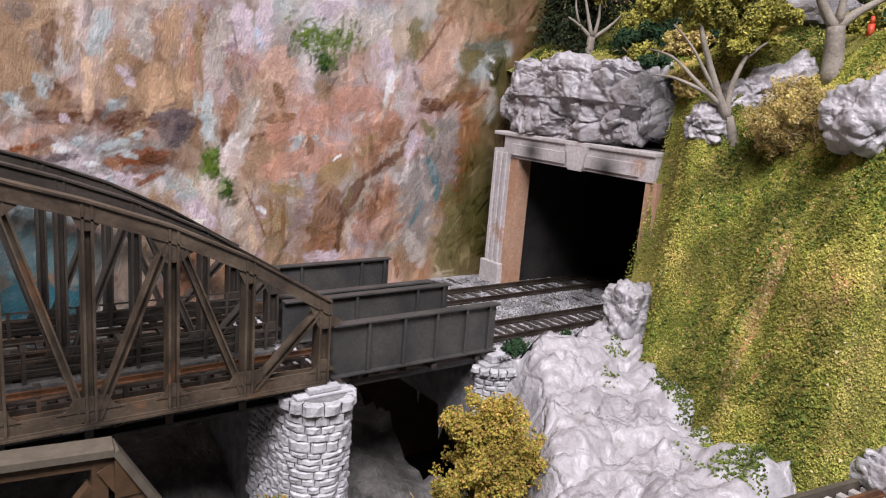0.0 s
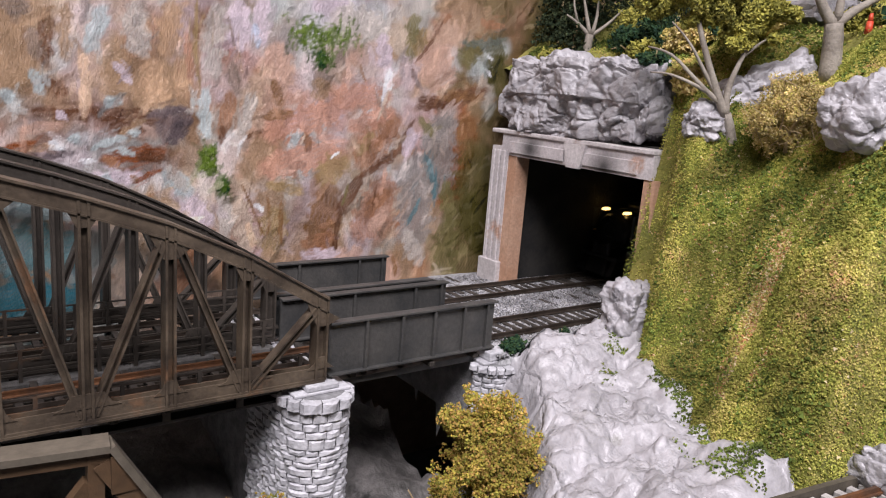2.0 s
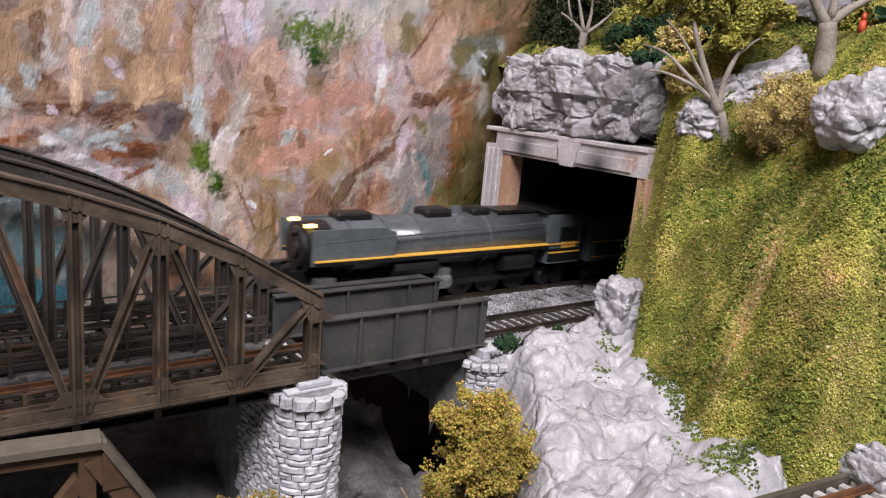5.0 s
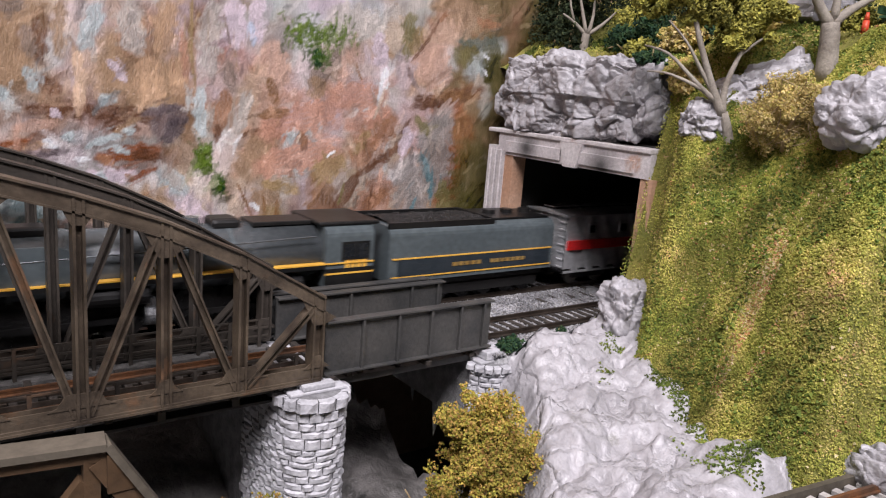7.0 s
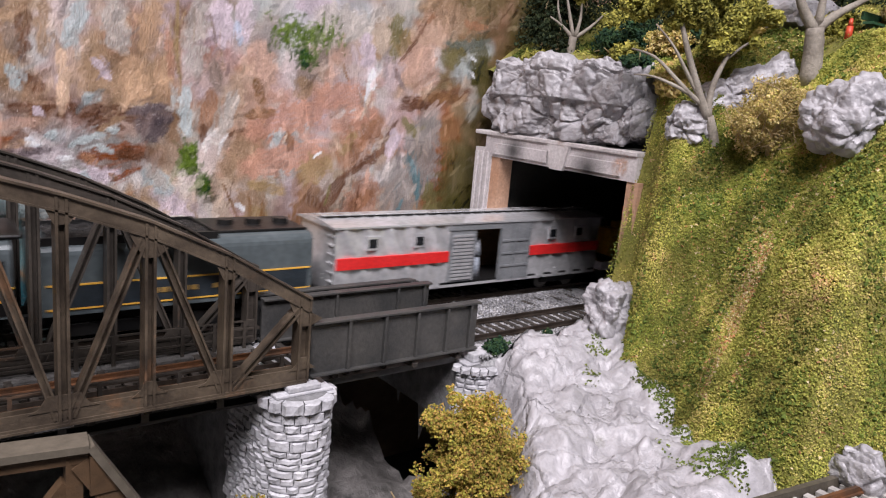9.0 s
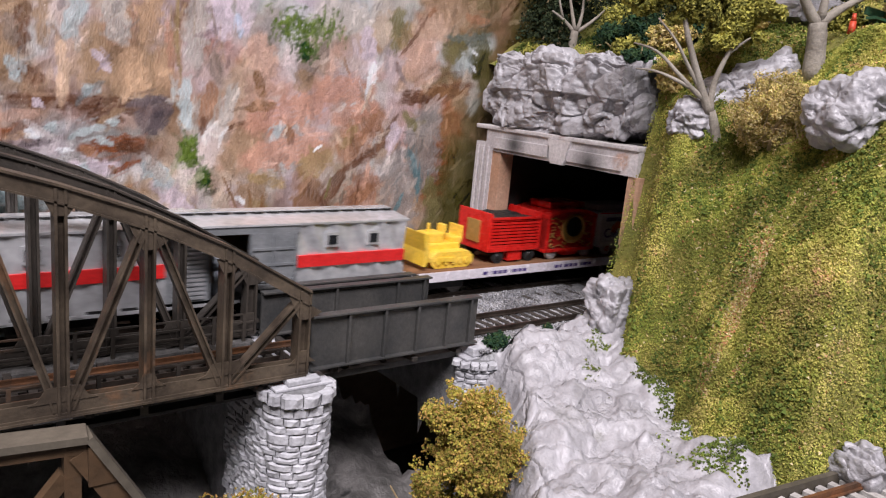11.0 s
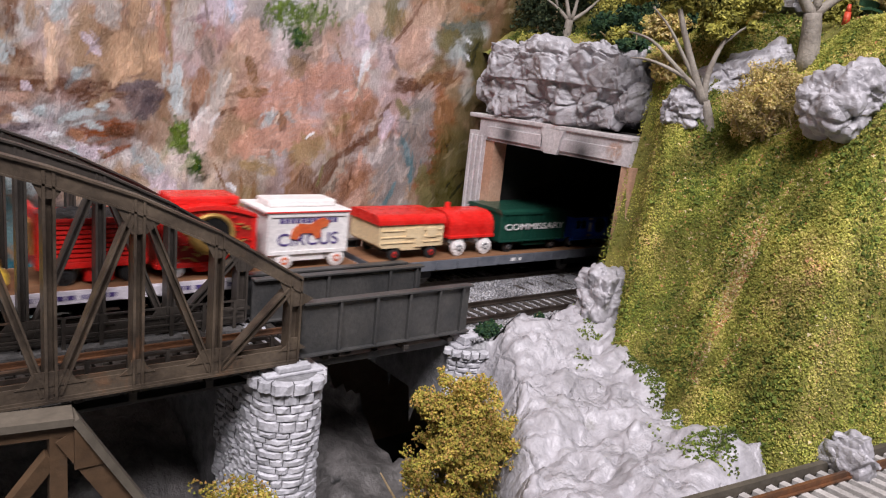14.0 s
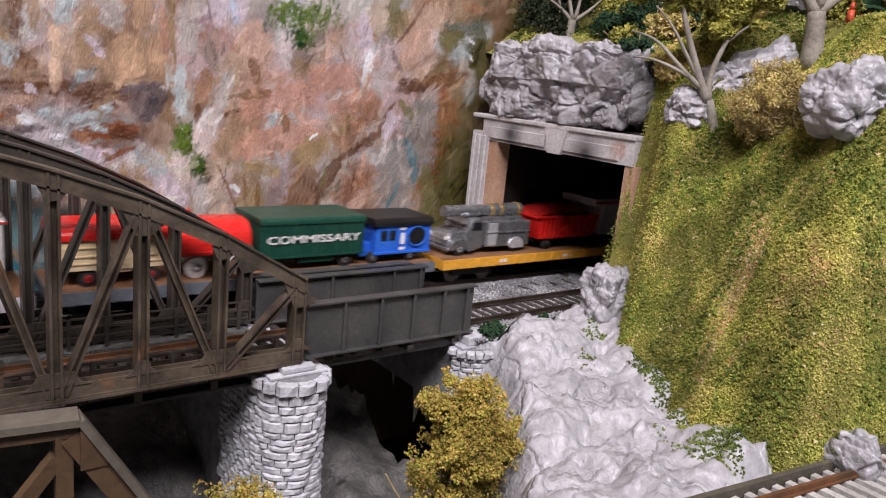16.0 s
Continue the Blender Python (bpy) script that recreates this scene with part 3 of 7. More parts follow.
    l.new(co.outputs["Object"], mp.inputs[0])
    t1, t2 = n.new("ShaderNodeTexNoise"), n.new("ShaderNodeTexNoise")
    for t, s, d in ((t1, 260, 8), (t2, 1300, 4)):
        t.inputs["Scale"].default_value, t.inputs["Detail"].default_value, t.inputs["Roughness"].default_value = s, d, 0.7
        l.new(mp.outputs[0], t.inputs["Vector"])
    hs = n.new("ShaderNodeHueSaturation")
    hs.inputs["Saturation"].default_value = 1.05
    mr = n.new("ShaderNodeMapRange")
    mr.inputs["From Min"].default_value, mr.inputs["From Max"].default_value = 0.3, 0.7
    mr.inputs["To Min"].default_value, mr.inputs["To Max"].default_value = 0.84, 1.16
    l.new(t1.outputs[0], mr.inputs[0])
    l.new(mr.outputs[0], hs.inputs["Value"])
    l.new(at.outputs["Color"], hs.inputs["Color"])
    l.new(hs.outputs[0], bsdf.inputs["Base Color"])
    bsdf.inputs["Roughness"].default_value = 0.26
    bp = n.new("ShaderNodeBump")
    bp.inputs["Strength"].default_value, bp.inputs["Distance"].default_value = 0.9, 0.001
    l.new(t2.outputs[0], bp.inputs["Height"])
    l.new(bp.outputs[0], bsdf.inputs["Normal"])
    me.materials.append(m)
    tagged(new("backdrop", me), "painted backdrop of pink and brown cliffs with green tufts", "backdrop", kind="structure")


painted_board()
BOARD = mat("backdrop_dull_paint", (0.3, 0.2, 0.14), (0.4, 0.3, 0.22), 0.6, 0.0, 20, 300, 0.2)
tagged(part("backdrop", box(-745, -70, BACK_Y, BACK_Y + 6, -120, 420), BOARD), "brown painted end of the backdrop board", "backdrop", kind="structure")
tagged(part("backdrop", box(345, 1525, BACK_Y, BACK_Y + 6, -120, 420), BOARD), "brown painted end of the backdrop board", "backdrop", kind="structure")
tagged(part("backdrop", box(-70, 345, BACK_Y, BACK_Y + 6, 200, 420), BOARD), "brown painted upper backdrop board", "backdrop", kind="structure")
tagged(part("backdrop", box(-70, 345, BACK_Y, BACK_Y + 6, -120, -45), BOARD), "brown painted foot of the backdrop board", "backdrop", kind="structure")

tagged(part("floor", box(-1900, 2300, -1700, 700, -910, -900), WALLPAINT), "plain room floor", "floor", kind="structure")
tagged(part("ceiling", box(-1900, 2300, -1700, 700, 1400, 1410), WALLPAINT), "plain grey unseen ceiling", "ceiling", kind="structure")
tagged(part("wall_north", box(-1900, 2300, 700, 710, -900, 1400), WALLPAINT), "plain room wall", "wall", kind="structure")
tagged(part("wall_south", box(-1900, 2300, -1710, -1700, -900, 1400), WALLPAINT), "plain room wall", "wall", kind="structure")
tagged(part("wall_east", box(2300, 2310, -1700, 700, -900, 1400), WALLPAINT), "plain room wall", "wall", kind="structure")
tagged(part("wall_west", box(-1910, -1900, -1700, 700, -900, 1400), WALLPAINT), "plain room wall", "wall", kind="structure")

# ---- tunnel ----
def tunnel():
    t = thing("tunnel_lining", (270, 260, 0), "tunnel bore behind the portal, its darkness put into black walls", "tunnel", kind="structure")
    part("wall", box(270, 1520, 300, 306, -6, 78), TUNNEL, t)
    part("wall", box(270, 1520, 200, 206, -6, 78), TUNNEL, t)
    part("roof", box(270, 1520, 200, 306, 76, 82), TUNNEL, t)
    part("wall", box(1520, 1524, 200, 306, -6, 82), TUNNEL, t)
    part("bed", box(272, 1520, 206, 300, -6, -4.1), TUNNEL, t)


tunnel()

# ---- tracks ----
def track(name, y, x0, x1, label, rusty):
    t = thing(name, ((x0 + x1) / 2, y, -3), label, "railway track")
    for s in (-1, 1):
        bm = bmesh.new()
        loft(bm, [(y + s * 8.6 + a, z) for a, z in ((-1.1, -2.1), (1.1, -2.1), (1.1, -1.8), (0.3, -1.5), (0.3, -0.7), (0.45, -0.5), (0.45, 0), (-0.45, 0), (-0.45, -0.5), (-0.3, -0.7), (-0.3, -1.5), (-1.1, -1.8))], x0, 150 if rusty is RUSTY else x1)
        part("rail", bm, rusty, t)
        if rusty is RUSTY:
            bm = bmesh.new()
            loft(bm, [(y + s * 8.6 + a, z) for a, z in ((-1.1, -2.1), (1.1, -2.1), (1.1, -1.8), (0.3, -1.5), (0.3, -0.7), (0.45, -0.5), (0.45, 0), (-0.45, 0), (-0.45, -0.5), (-0.3, -0.7), (-0.3, -1.5), (-1.1, -1.8))], 150, 440)
            part("rail", bm, RAIL, t)
    first = None
    x = x0 + 3
    while x < x1 - 3:
        if first is None:
            first = part("tie", box(x - 1.2, x + 1.2, y - 14.5, y + 14.5, -4, -2.1, bevel=0.25), TIE, t)
            fx = x
        else:
            twin(first, t, x - fx, random.uniform(-0.4, 0.4), 0, random.uniform(-0.02, 0.02))
        x += 5.4 if x < 460 else 8.0
    return t


near = track("railway_track", 234.6, -180, 440, "straight track with rusty rails through the truss bridge", RUSTY)
for gy in (231.6, 238.4):
    part("guard_rail", box(-176, 112, gy - 0.32, gy + 0.32, -2.1, -0.5), RAIL, near, "dark inner guard rail")
track("railway_track", 285.0, -660, 1500, "straight track with dark rails into the tunnel", RAIL)

# near-black fill for the dark gaps between ties
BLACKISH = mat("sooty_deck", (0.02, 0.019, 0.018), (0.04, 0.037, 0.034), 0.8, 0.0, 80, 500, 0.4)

# ---- truss bridges ----
NODES = ((110.5, 29.5), (84.0, 45.3), (60.5, 56.3), (37.6, 64.3), (15.0, 70.8), (-8.0, 74.0), (-31.0, 75.0), (-54.0, 74.0), (-77.0, 70.8), (-99.6, 64.3), (-122.5, 56.3), (-146.0, 45.3), (-172.5, 29.5))


def side_truss(t, y, steel):
    zb = -1.0
    ends = ((112.5, 28.3), *NODES[1:-1], (-174.5, 28.3))

    def ribbon(top, bottom, ya, yb):
        return prism(bmesh.new(), [(x, z - top) for x, z in ends] + [(x, z - bottom) for x, z in ends[::-1]], ya, yb)

    part("chord_plate", ribbon(0, 0.7, y - 3.1, y + 3.1), steel, t)
    part("chord_web", ribbon(0.7, 5.4, y - 2.3, y - 1.8), steel, t)
    part("chord_web", ribbon(0.7, 5.4, y + 1.8, y + 2.3), steel, t)
    part("chord_angle", ribbon(4.8, 5.4, y - 2.7, y - 2.3), steel, t)
    part("bottom_plate", box(-172.5, 112, y - 2.9, y + 2.9, zb - 0.7, zb), steel, t)
    part("bottom_web", box(-172.5, 112, y - 1.9, y - 1.4, zb, zb + 4.6), steel, t)
    part("bottom_web", box(-172.5, 112, y + 1.4, y + 1.9, zb, zb + 4.6), steel, t)
    part("bottom_angle", box(-172.5, 112, y - 2.5, y - 1.9, zb, zb + 0.7), steel, t)
    last = len(NODES) - 1
    for i, (x, z) in enumerate(NODES):
        bm = bmesh.new()
        w = 1.15 if i not in (0, last) else 1.7
        hbar(bm, (x, y, zb), (x, y, z - 0.9), 5.4, 2 * w + 0.9, 0.75)
        part("post", bm, steel, t)
        up, down = bmesh.new(), bmesh.new()
        ya, yb = y - 2.2, y - 1.75
        if i % 2 == 0:
            # the chord slopes away from the bridge's middle
            fall = 0.36 if 0 < i < last else 0.6
            k = 1 if i < last / 2 else -1
            zl, zr = z - 5 + fall * 6.5 * k, z - 5 - fall * 6.5 * k
            prism(up, ((x - 6.5, zl), (x + 6.5, zr), (x + 2.0, z - 11), (x - 2.0, z - 11)), ya, yb)
            prism(down, ((x - 5, zb + 4.2), (x + 5, zb + 4.2), (x + 2.6, zb + 6.0), (x + 1.8, zb + 8.5), (x - 1.8, zb + 8.5), (x - 2.6, zb + 6.0)), ya, yb)
        else:
            prism(up, ((x - 4, z - 4), (x + 4, z - 5.2), (x + 1.8, z - 8.5), (x - 1.8, z - 8.5)), ya, yb)
            prism(down, ((x - 9, zb + 4.2), (x + 9, zb + 4.2), (x + 6.5, zb + 5.2), (x + 4.4, zb + 8.6), (x - 4.4, zb + 8.6), (x - 6.5, zb + 5.2)), ya, yb)
        part("gusset", up, steel, t)
        part("gusset", down, steel, t)
        if i % 2 == 1:
            for j in (i - 1, i + 1):
                bm = bmesh.new()
                s = 1 if NODES[j][0] > x else -1
                hbar(bm, (x + s * 1.6, y - 0.5, zb + 1.5), (NODES[j][0] - s * 1.5, y - 0.5, NODES[j][1] - 4.5), 3.8, 2.3, 0.6)
                part("diagonal", bm, steel, t)


def truss_bridge(rows, label):
    t = thing("truss_bridge", (-31, (rows[0][0] + rows[-1][0]) / 2, -3), label, "bridge", "truss bridges")
    for y, steel in rows:
        side_truss(t, y, steel)
    for (y0, _), (y1, _) in zip(rows, rows[1:]):
        for x, z in NODES:
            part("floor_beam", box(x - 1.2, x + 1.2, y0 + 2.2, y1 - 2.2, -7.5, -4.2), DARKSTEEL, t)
        # added plate: keeps light out of the gorge and darkens the tie gaps
        part("deck_plate", box(-172, 112, y0 + 2.7, y1 - 2.7, -8.6, -7.6), BLACKISH, t, "added dark plate that blocks light below the ties")
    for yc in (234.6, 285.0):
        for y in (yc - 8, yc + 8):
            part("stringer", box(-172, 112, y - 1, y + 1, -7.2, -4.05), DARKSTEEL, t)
    y0 = rows[0][0]
    part("shim", box(30, 40, y0 - 2, y0 + 3, -2.7, -1.75, bevel=0.3), STONE, t, "white packing strip under the chord")
    return t


# middle and far sides take the darker steel in place of shade
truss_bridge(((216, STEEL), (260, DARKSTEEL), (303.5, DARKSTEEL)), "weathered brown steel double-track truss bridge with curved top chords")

# ---- plate girder spans ----
def girder(t, y, x0, x1, z0, z1, ribs, w=1.0):
    part("web", box(x0, x1, y - w / 2, y + w / 2, z0, z1), GIRDER, t)
    part("top_flange", box(x0, x1 + 0.6, y - 2.3, y + 1.8, z1, z1 + 0.8, bevel=0.15), GIRDER, t)
    part("bottom_flange", box(x0, x1 + 0.6, y - 2.3, y + 1.8, z0 - 0.8, z0, bevel=0.15), GIRDER, t)
    for x in ribs:
        bm = bmesh.new()
        bx(bm, x - 0.5, x + 0.5, y - 2.0, y - w / 2, z0, z1)
        bx(bm, x - 0.5, x + 0.5, y + w / 2, y + 1.6, z0, z1)
        part("stiffener", bm, GIRDER, t)


def girder_span(ya, yb, za, zb, label, ribs_a, ribs_b):
    t = thing("girder_span", (150, (ya + yb) / 2, -4), label, "bridge", "plate girder spans")
    girder(t, ya, 114, 187.5, *za, ribs_a)
    girder(t, yb, 114, 193, *zb, ribs_b)
    part("deck", box(114, 190, ya + 1.9, yb - 2.4, -6.5, -4.1), GIRDER, t)


girder_span(216, 256.5, (0.2, 18.2), (-1, 15), "grey steel plate girder span on stone supports", (128.5, 143.5, 158, 172, 183.5), (146, 176, 190))
girder_span(262.5, 308, (-1, 15.4), (1, 15), "dark grey plate girder span of the tunnel track", (146, 176, 190), (145, 177, 190))

# ---- tunnel portal ----
def sooty():
    m = mat("smoke_stained_concrete", (0.44, 0.41, 0.42), (0.58, 0.55, 0.55), 0.75, 0.0, 60, 700, 0.35, (0.4, 0.25, 0.18), 0.58)
    n, l = m.node_tree.nodes, m.node_tree.links
    bsdf = n["Principled BSDF"]
    now = bsdf.inputs["Base Color"].links[0].from_socket
    co = n.new("ShaderNodeTexCoord")
    for y, z, r in ((23, 76, 0.011), (-28, 73, 0.012)):
        d = n.new("ShaderNodeVectorMath")
        d.operation = "DISTANCE"
        l.new(co.outputs["Object"], d.inputs[0])
        d.inputs[1].default_value = (-0.001, y * MM, z * MM)
        f = n.new("ShaderNodeMapRange")
        f.inputs["From Min"].default_value, f.inputs["From Max"].default_value = r * 0.15, r
        f.inputs["To Min"].default_value, f.inputs["To Max"].default_value = 0.9, 0.0
        l.new(d.outputs["Value"], f.inputs[0])
        k = n.new("ShaderNodeMix")
        k.data_type = "RGBA"
        k.inputs[7].default_value = (0.02, 0.02, 0.02, 1)
        l.new(f.outputs[0], k.inputs[0])
        l.new(now, k.inputs[6])
        now = k.outputs[2]
    l.new(now, bsdf.inputs["Base Color"])
    return m


SOOTY = sooty()


def portal():
    t = thing("tunnel_portal", (262, 260, -3), "weathered concrete tunnel portal with rust-washed jambs", "tunnel portal")
    X = 261.3
    part("jamb", box(X, X + 9, 294, 300.5, -3, 68), RUSTCON, t, "rust-coloured jamb")
    part("jamb", box(X, X + 9, 203, 209.5, -3, 68), RUSTCON, t, "rust-coloured jamb")
    for a, b, s in ((300.5, 314, 1),):
        part("pilaster", box(X - 0.5, X + 9, a, b, -3, 72), CONCRETE, t)
        for k in range(3):
            y = a + (b - a) * (0.14 + 0.31 * k)
            part("fluting", box(X - 1.6, X - 0.5, y, y + (b - a) * 0.17, 9, 70, bevel=0.3), CONCRETE, t)
        part("plinth", box(X - 3, X + 2, a - 1.5 if s > 0 else a, b + 1, -3, 9.5, bevel=0.5), CONCRETE, t)
    part("lintel", box(X - 0.6, X + 9, 205, 306, 68, 79), SOOTY, t, "smoke-stained concrete lintel")
    for a, b in ((213, 246), (259, 299)):
        part("panel", box(X - 1.6, X - 0.6, a, b, 69.5, 75.5, bevel=0.3), SOOTY, t)
    bm = bmesh.new()
    outline = ((247, 67.5), (255.5, 67.5), (258.5, 79), (244, 79))
    loft(bm, outline, X - 2.4, X - 0.6)
    part("keystone", bm, CONCRETE, t)
    part("wing_wall", box(X + 5, X + 9, 186, 202.8, -3, 79), RUSTCON, t, "rust-washed wing wall running into the hill")
    part("cornice", box(X - 1.6, X + 9, 205, 314.5, 79, 81.2, bevel=0.5), CONCRETE, t)


portal()

# ---- rocks ----
def rock_mesh(cx, cy, cz, sx, sy, sz, seed, sub=4, boxy=0.6, joint=0.055, depth=0.1, rough=0.1):
    """A plaster rock casting: a squared ball broken into blocks with joints between them."""
    bm = bmesh.new()
    bmesh.ops.create_icosphere(bm, subdivisions=sub, radius=1)
    for v in bm.verts:
        n = v.co.normalized()
        p = Vector([math.copysign(abs(c) ** boxy, c) for c in n])
        p = p / max(1.0, p.length / 1.25)
        w = Vector((p.x * sx, p.y * sy, p.z * sz))
        wob = w + 3.5 * Vector((fbm(w.x * 0.09, w.y * 0.09, seed), fbm(w.y * 0.09, w.z * 0.09, seed + 4), fbm(w.z * 0.09, w.x * 0.09, seed + 8)))
        k = crack(wob.x + seed * 9, wob.y, wob.z, joint) - 1
        k2 = crack(wob.x, wob.y + seed * 7, wob.z, joint * 2.6) - 1
        f = depth * k + depth * 0.4 * k2 + rough * fbm(w.x * 0.06, w.y * 0.06 + seed, w.z * 0.06) + rough * 0.35 * fbm(w.x * 0.25, w.y * 0.25 + seed, w.z * 0.25)
        v.co = Vector((cx, cy, cz)) + w + n * f * min(sx, sy, sz) * 1.25
    return bm


def rock(name, c, s, seed, label, sub=4, **k):
    ob = part(name, rock_mesh(*c, *s, seed, sub, **k), ROCK, at=(c[0], c[1], c[2] - s[2]))
    return tagged(ob, label, "rock")




def block_rock(name, c, s, seed, label, cuts, joint, depth, round_off=0.4, fine=0.35, lumps=1.4, turn=None):
    """A squared rock mass with an even skin, broken by joints of two sizes."""
    bm = bmesh.new()
    bmesh.ops.create_cube(bm, size=2)
    bmesh.ops.subdivide_edges(bm, edges=bm.edges[:], cuts=cuts, use_grid_fill=True)
    for v in bm.verts:
        n = v.co.normalized()
        p = v.co.lerp(n * 1.25, round_off)
        w = Vector((p.x * s[0], p.y * s[1], p.z * s[2]))
        wob = w + 4 * Vector((fbm(w.x * 0.07, w.y * 0.07, seed), fbm(w.y * 0.07, w.z * 0.07, seed + 4), fbm(w.z * 0.07, w.x * 0.07, seed + 8)))
        k = crack(wob.x + seed * 9, wob.y, wob.z * 1.25, joint, 0.1) - 1
        k2 = crack(wob.x, wob.y + seed * 7, wob.z, joint * 2.4, 0.12) - 1
        lump = fbm(w.x * 0.05, w.y * 0.05 + seed, w.z * 0.05) * 3 + fbm(w.x * 0.2, w.y * 0.2 + seed, w.z * 0.2) * lumps * 0.5 + 0.9 * facet(wob, joint * 1.1, seed) + 0.8 * facet(wob, joint * 3, seed + 3)
        out = Vector((n.x / s[0], n.y / s[1], n.z / s[2])).normalized()
        v.co = Vector(c) + w + out * (depth * k + depth * fine * k2 + lump + 1.6 * noise.cell(Vector((wob.x + seed * 9, wob.y, wob.z * 1.25)) * joint))
    if turn:
        m = Matrix.Rotation(radians(turn[0]), 4, "Z") @ Matrix.Rotation(radians(turn[1]), 4, "Y")
        for v in bm.verts:
            v.co = Vector(c) + m @ (v.co - Vector(c))
    ob = part(name, bm, ROCK, at=(c[0], c[1], c[2] - s[2]), smooth=True)
    return tagged(ob, label, "rock")


block_rock("rock_outcrop", (273, 263, 100), (14, 48, 19), 1, "grey cracked plaster rock mass above the portal", 96, 0.04, 2.0, 0.45, 0.4, 1.0)
block_rock("rock", (249, 196, 9), (12, 8, 16), 2, "pale crumbly rock beside the near track", 44, 0.07, 1.4, 0.35, 0.35, 0.6)
block_rock("rock", (263, 184.5, 94.5), (7.5, 6.5, 7), 3, "grey angular plaster rock beside the tree foot", 34, 0.06, 2.2, 0.45, 0.4, 1.8, turn=(30, 14))
block_rock("rock", (285, 175.5, 111), (18, 6, 8), 4, "long grey plaster rock on the hillside", 40, 0.06, 1.8, 0.55, turn=(-38, -24))
block_rock("rock", (258, 120, 104.5), (11.5, 10, 10), 5, "large rounded pale boulder on the hill", 44, 0.045, 1.2, 0.7, 0.25, 0.8)
block_rock("rock", (225, 82, 4), (5, 5, 4.5), 8, "pale rock at the foot of the hill by the near track", 30, 0.06, 1.2, 0.5, 0.3, 0.6)
rock("rock", (330, 180, 143), (20, 16, 10), 6, "pale rock high on the wooded hill", 4, boxy=0.85, rough=0.3)

# ---- stone piers ----
def stone_block(bm, pts_in, pts_out, z0, z1, r):
    """A rough stone between an inner and an outer line of (x, y)."""
    n = len(pts_in)
    ring = []
    for z, inset in ((z0, 0.0), (z0 + 0.5, r), (z1 - 0.5, r), (z1, 0.0)):
        row = []
        for i, (a, b) in enumerate(zip(pts_in, pts_out)):
            k = 1.0 if inset == 0 or i in (0, n - 1) else 1.0 + random.uniform(-0.06, 0.14)
            o = Vector(a).lerp(Vector(b), 0.72 if inset == 0 or i in (0, n - 1) else k)
            row.append(bm.verts.new((o.x, o.y, z + random.uniform(-0.12, 0.12))))
        ring.append(row)
    for ra, rb in zip(ring, ring[1:]):
        for i in range(n - 1):
            bm.faces.new((ra[i], ra[i + 1], rb[i + 1], rb[i]))
    back = [[bm.verts.new((a[0], a[1], z)) for a in pts_in] for z in (z0, z1)]
    for i in range(n - 1):
        bm.faces.new((back[0][i], back[0][i + 1], ring[0][i + 1], ring[0][i]))
        bm.faces.new((ring[3][i], ring[3][i + 1], back[1][i + 1], back[1][i]))


def pier(name, cx, nose, back, hw, z_top, z_bot, label, side_len, fine=1.0):
    t = thing(name, (cx, (nose + back) / 2, z_bot), label, "bridge pier")
    cy = nose + hw
    bm = bmesh.new()
    core = [(cx + (hw - 1.2) * math.cos(radians(a)), cy + (hw - 1.2) * math.sin(radians(a))) for a in range(180, 361, 15)] + [(cx + hw - 1.2, back), (cx - hw + 1.2, back)]
    a = [bm.verts.new((x, y, z_bot)) for x, y in core]
    b = [bm.verts.new((x, y, z_top)) for x, y in core]
    for i in range(len(core)):
        j = (i + 1) % len(core)
        bm.faces.new((a[i], a[j], b[j], b[i]))
    bm.faces.new(a[::-1])
    bm.faces.new(b)
    part("core", bm, MORTAR, t)

    def line(s, r):
        """The point s mm along the face, r mm out of it; the nose starts at s = 0."""
        arc = math.pi * hw
        if s < 0:
            return (cx - hw - r, cy - s)
        if s > arc:
            return (cx + hw + r, cy + s - arc)
        g = math.pi + s / hw
        return (cx + (hw + r) * math.cos(g), cy + (hw + r) * math.sin(g))

    z = z_top
    row = 0
    while z > z_bot + 2:
        h = (random.uniform(2.8, 5.2) if row else 5.6) * fine
        r = 1.7 if row == 0 else 0.35
        s = -side_len + random.uniform(0, 4)
        while s < math.pi * hw + 4:
            w = (random.uniform(5, 13) if row else random.uniform(6, 9)) * fine
            pts = [s + 0.14 + (w - 0.28) * i / 4 for i in range(5)]
            bm = bmesh.new()
            stone_block(bm, [line(p, -1.6) for p in pts], [line(p, r + random.uniform(0.1, 0.7)) for p in pts], z - h + 0.12, z - 0.08, 0.5)
            part("stone", bm, STONE, t, smooth=False)
            s += w
        z -= h
        row += 1
    top = bmesh.new()
    bx(top, cx - hw + 1.0, cx + hw - 1.0, cy - hw * 0.55, back, z_top, z_top + 1.2, bevel=0.4)
    part("coping", top, STONE, t)
    part("bearing", box(cx - 6, cx + 6, 211, 221, z_top + 1.2, -1.62, bevel=0.5), STONE, t, "white bearing block")
    return t


pier("bridge_pier", 110.5, 205.5, 316, 11.6, -5.0, -74, "pale stacked-stone pier with rounded nose", 34, 0.78)
# short facing: the bare dark core gives the abutment's left side its shade
pier("abutment", 190, 206.5, 316, 10, -6.5, -34, "grey rough stone abutment under the girder end", 2, 0.52)

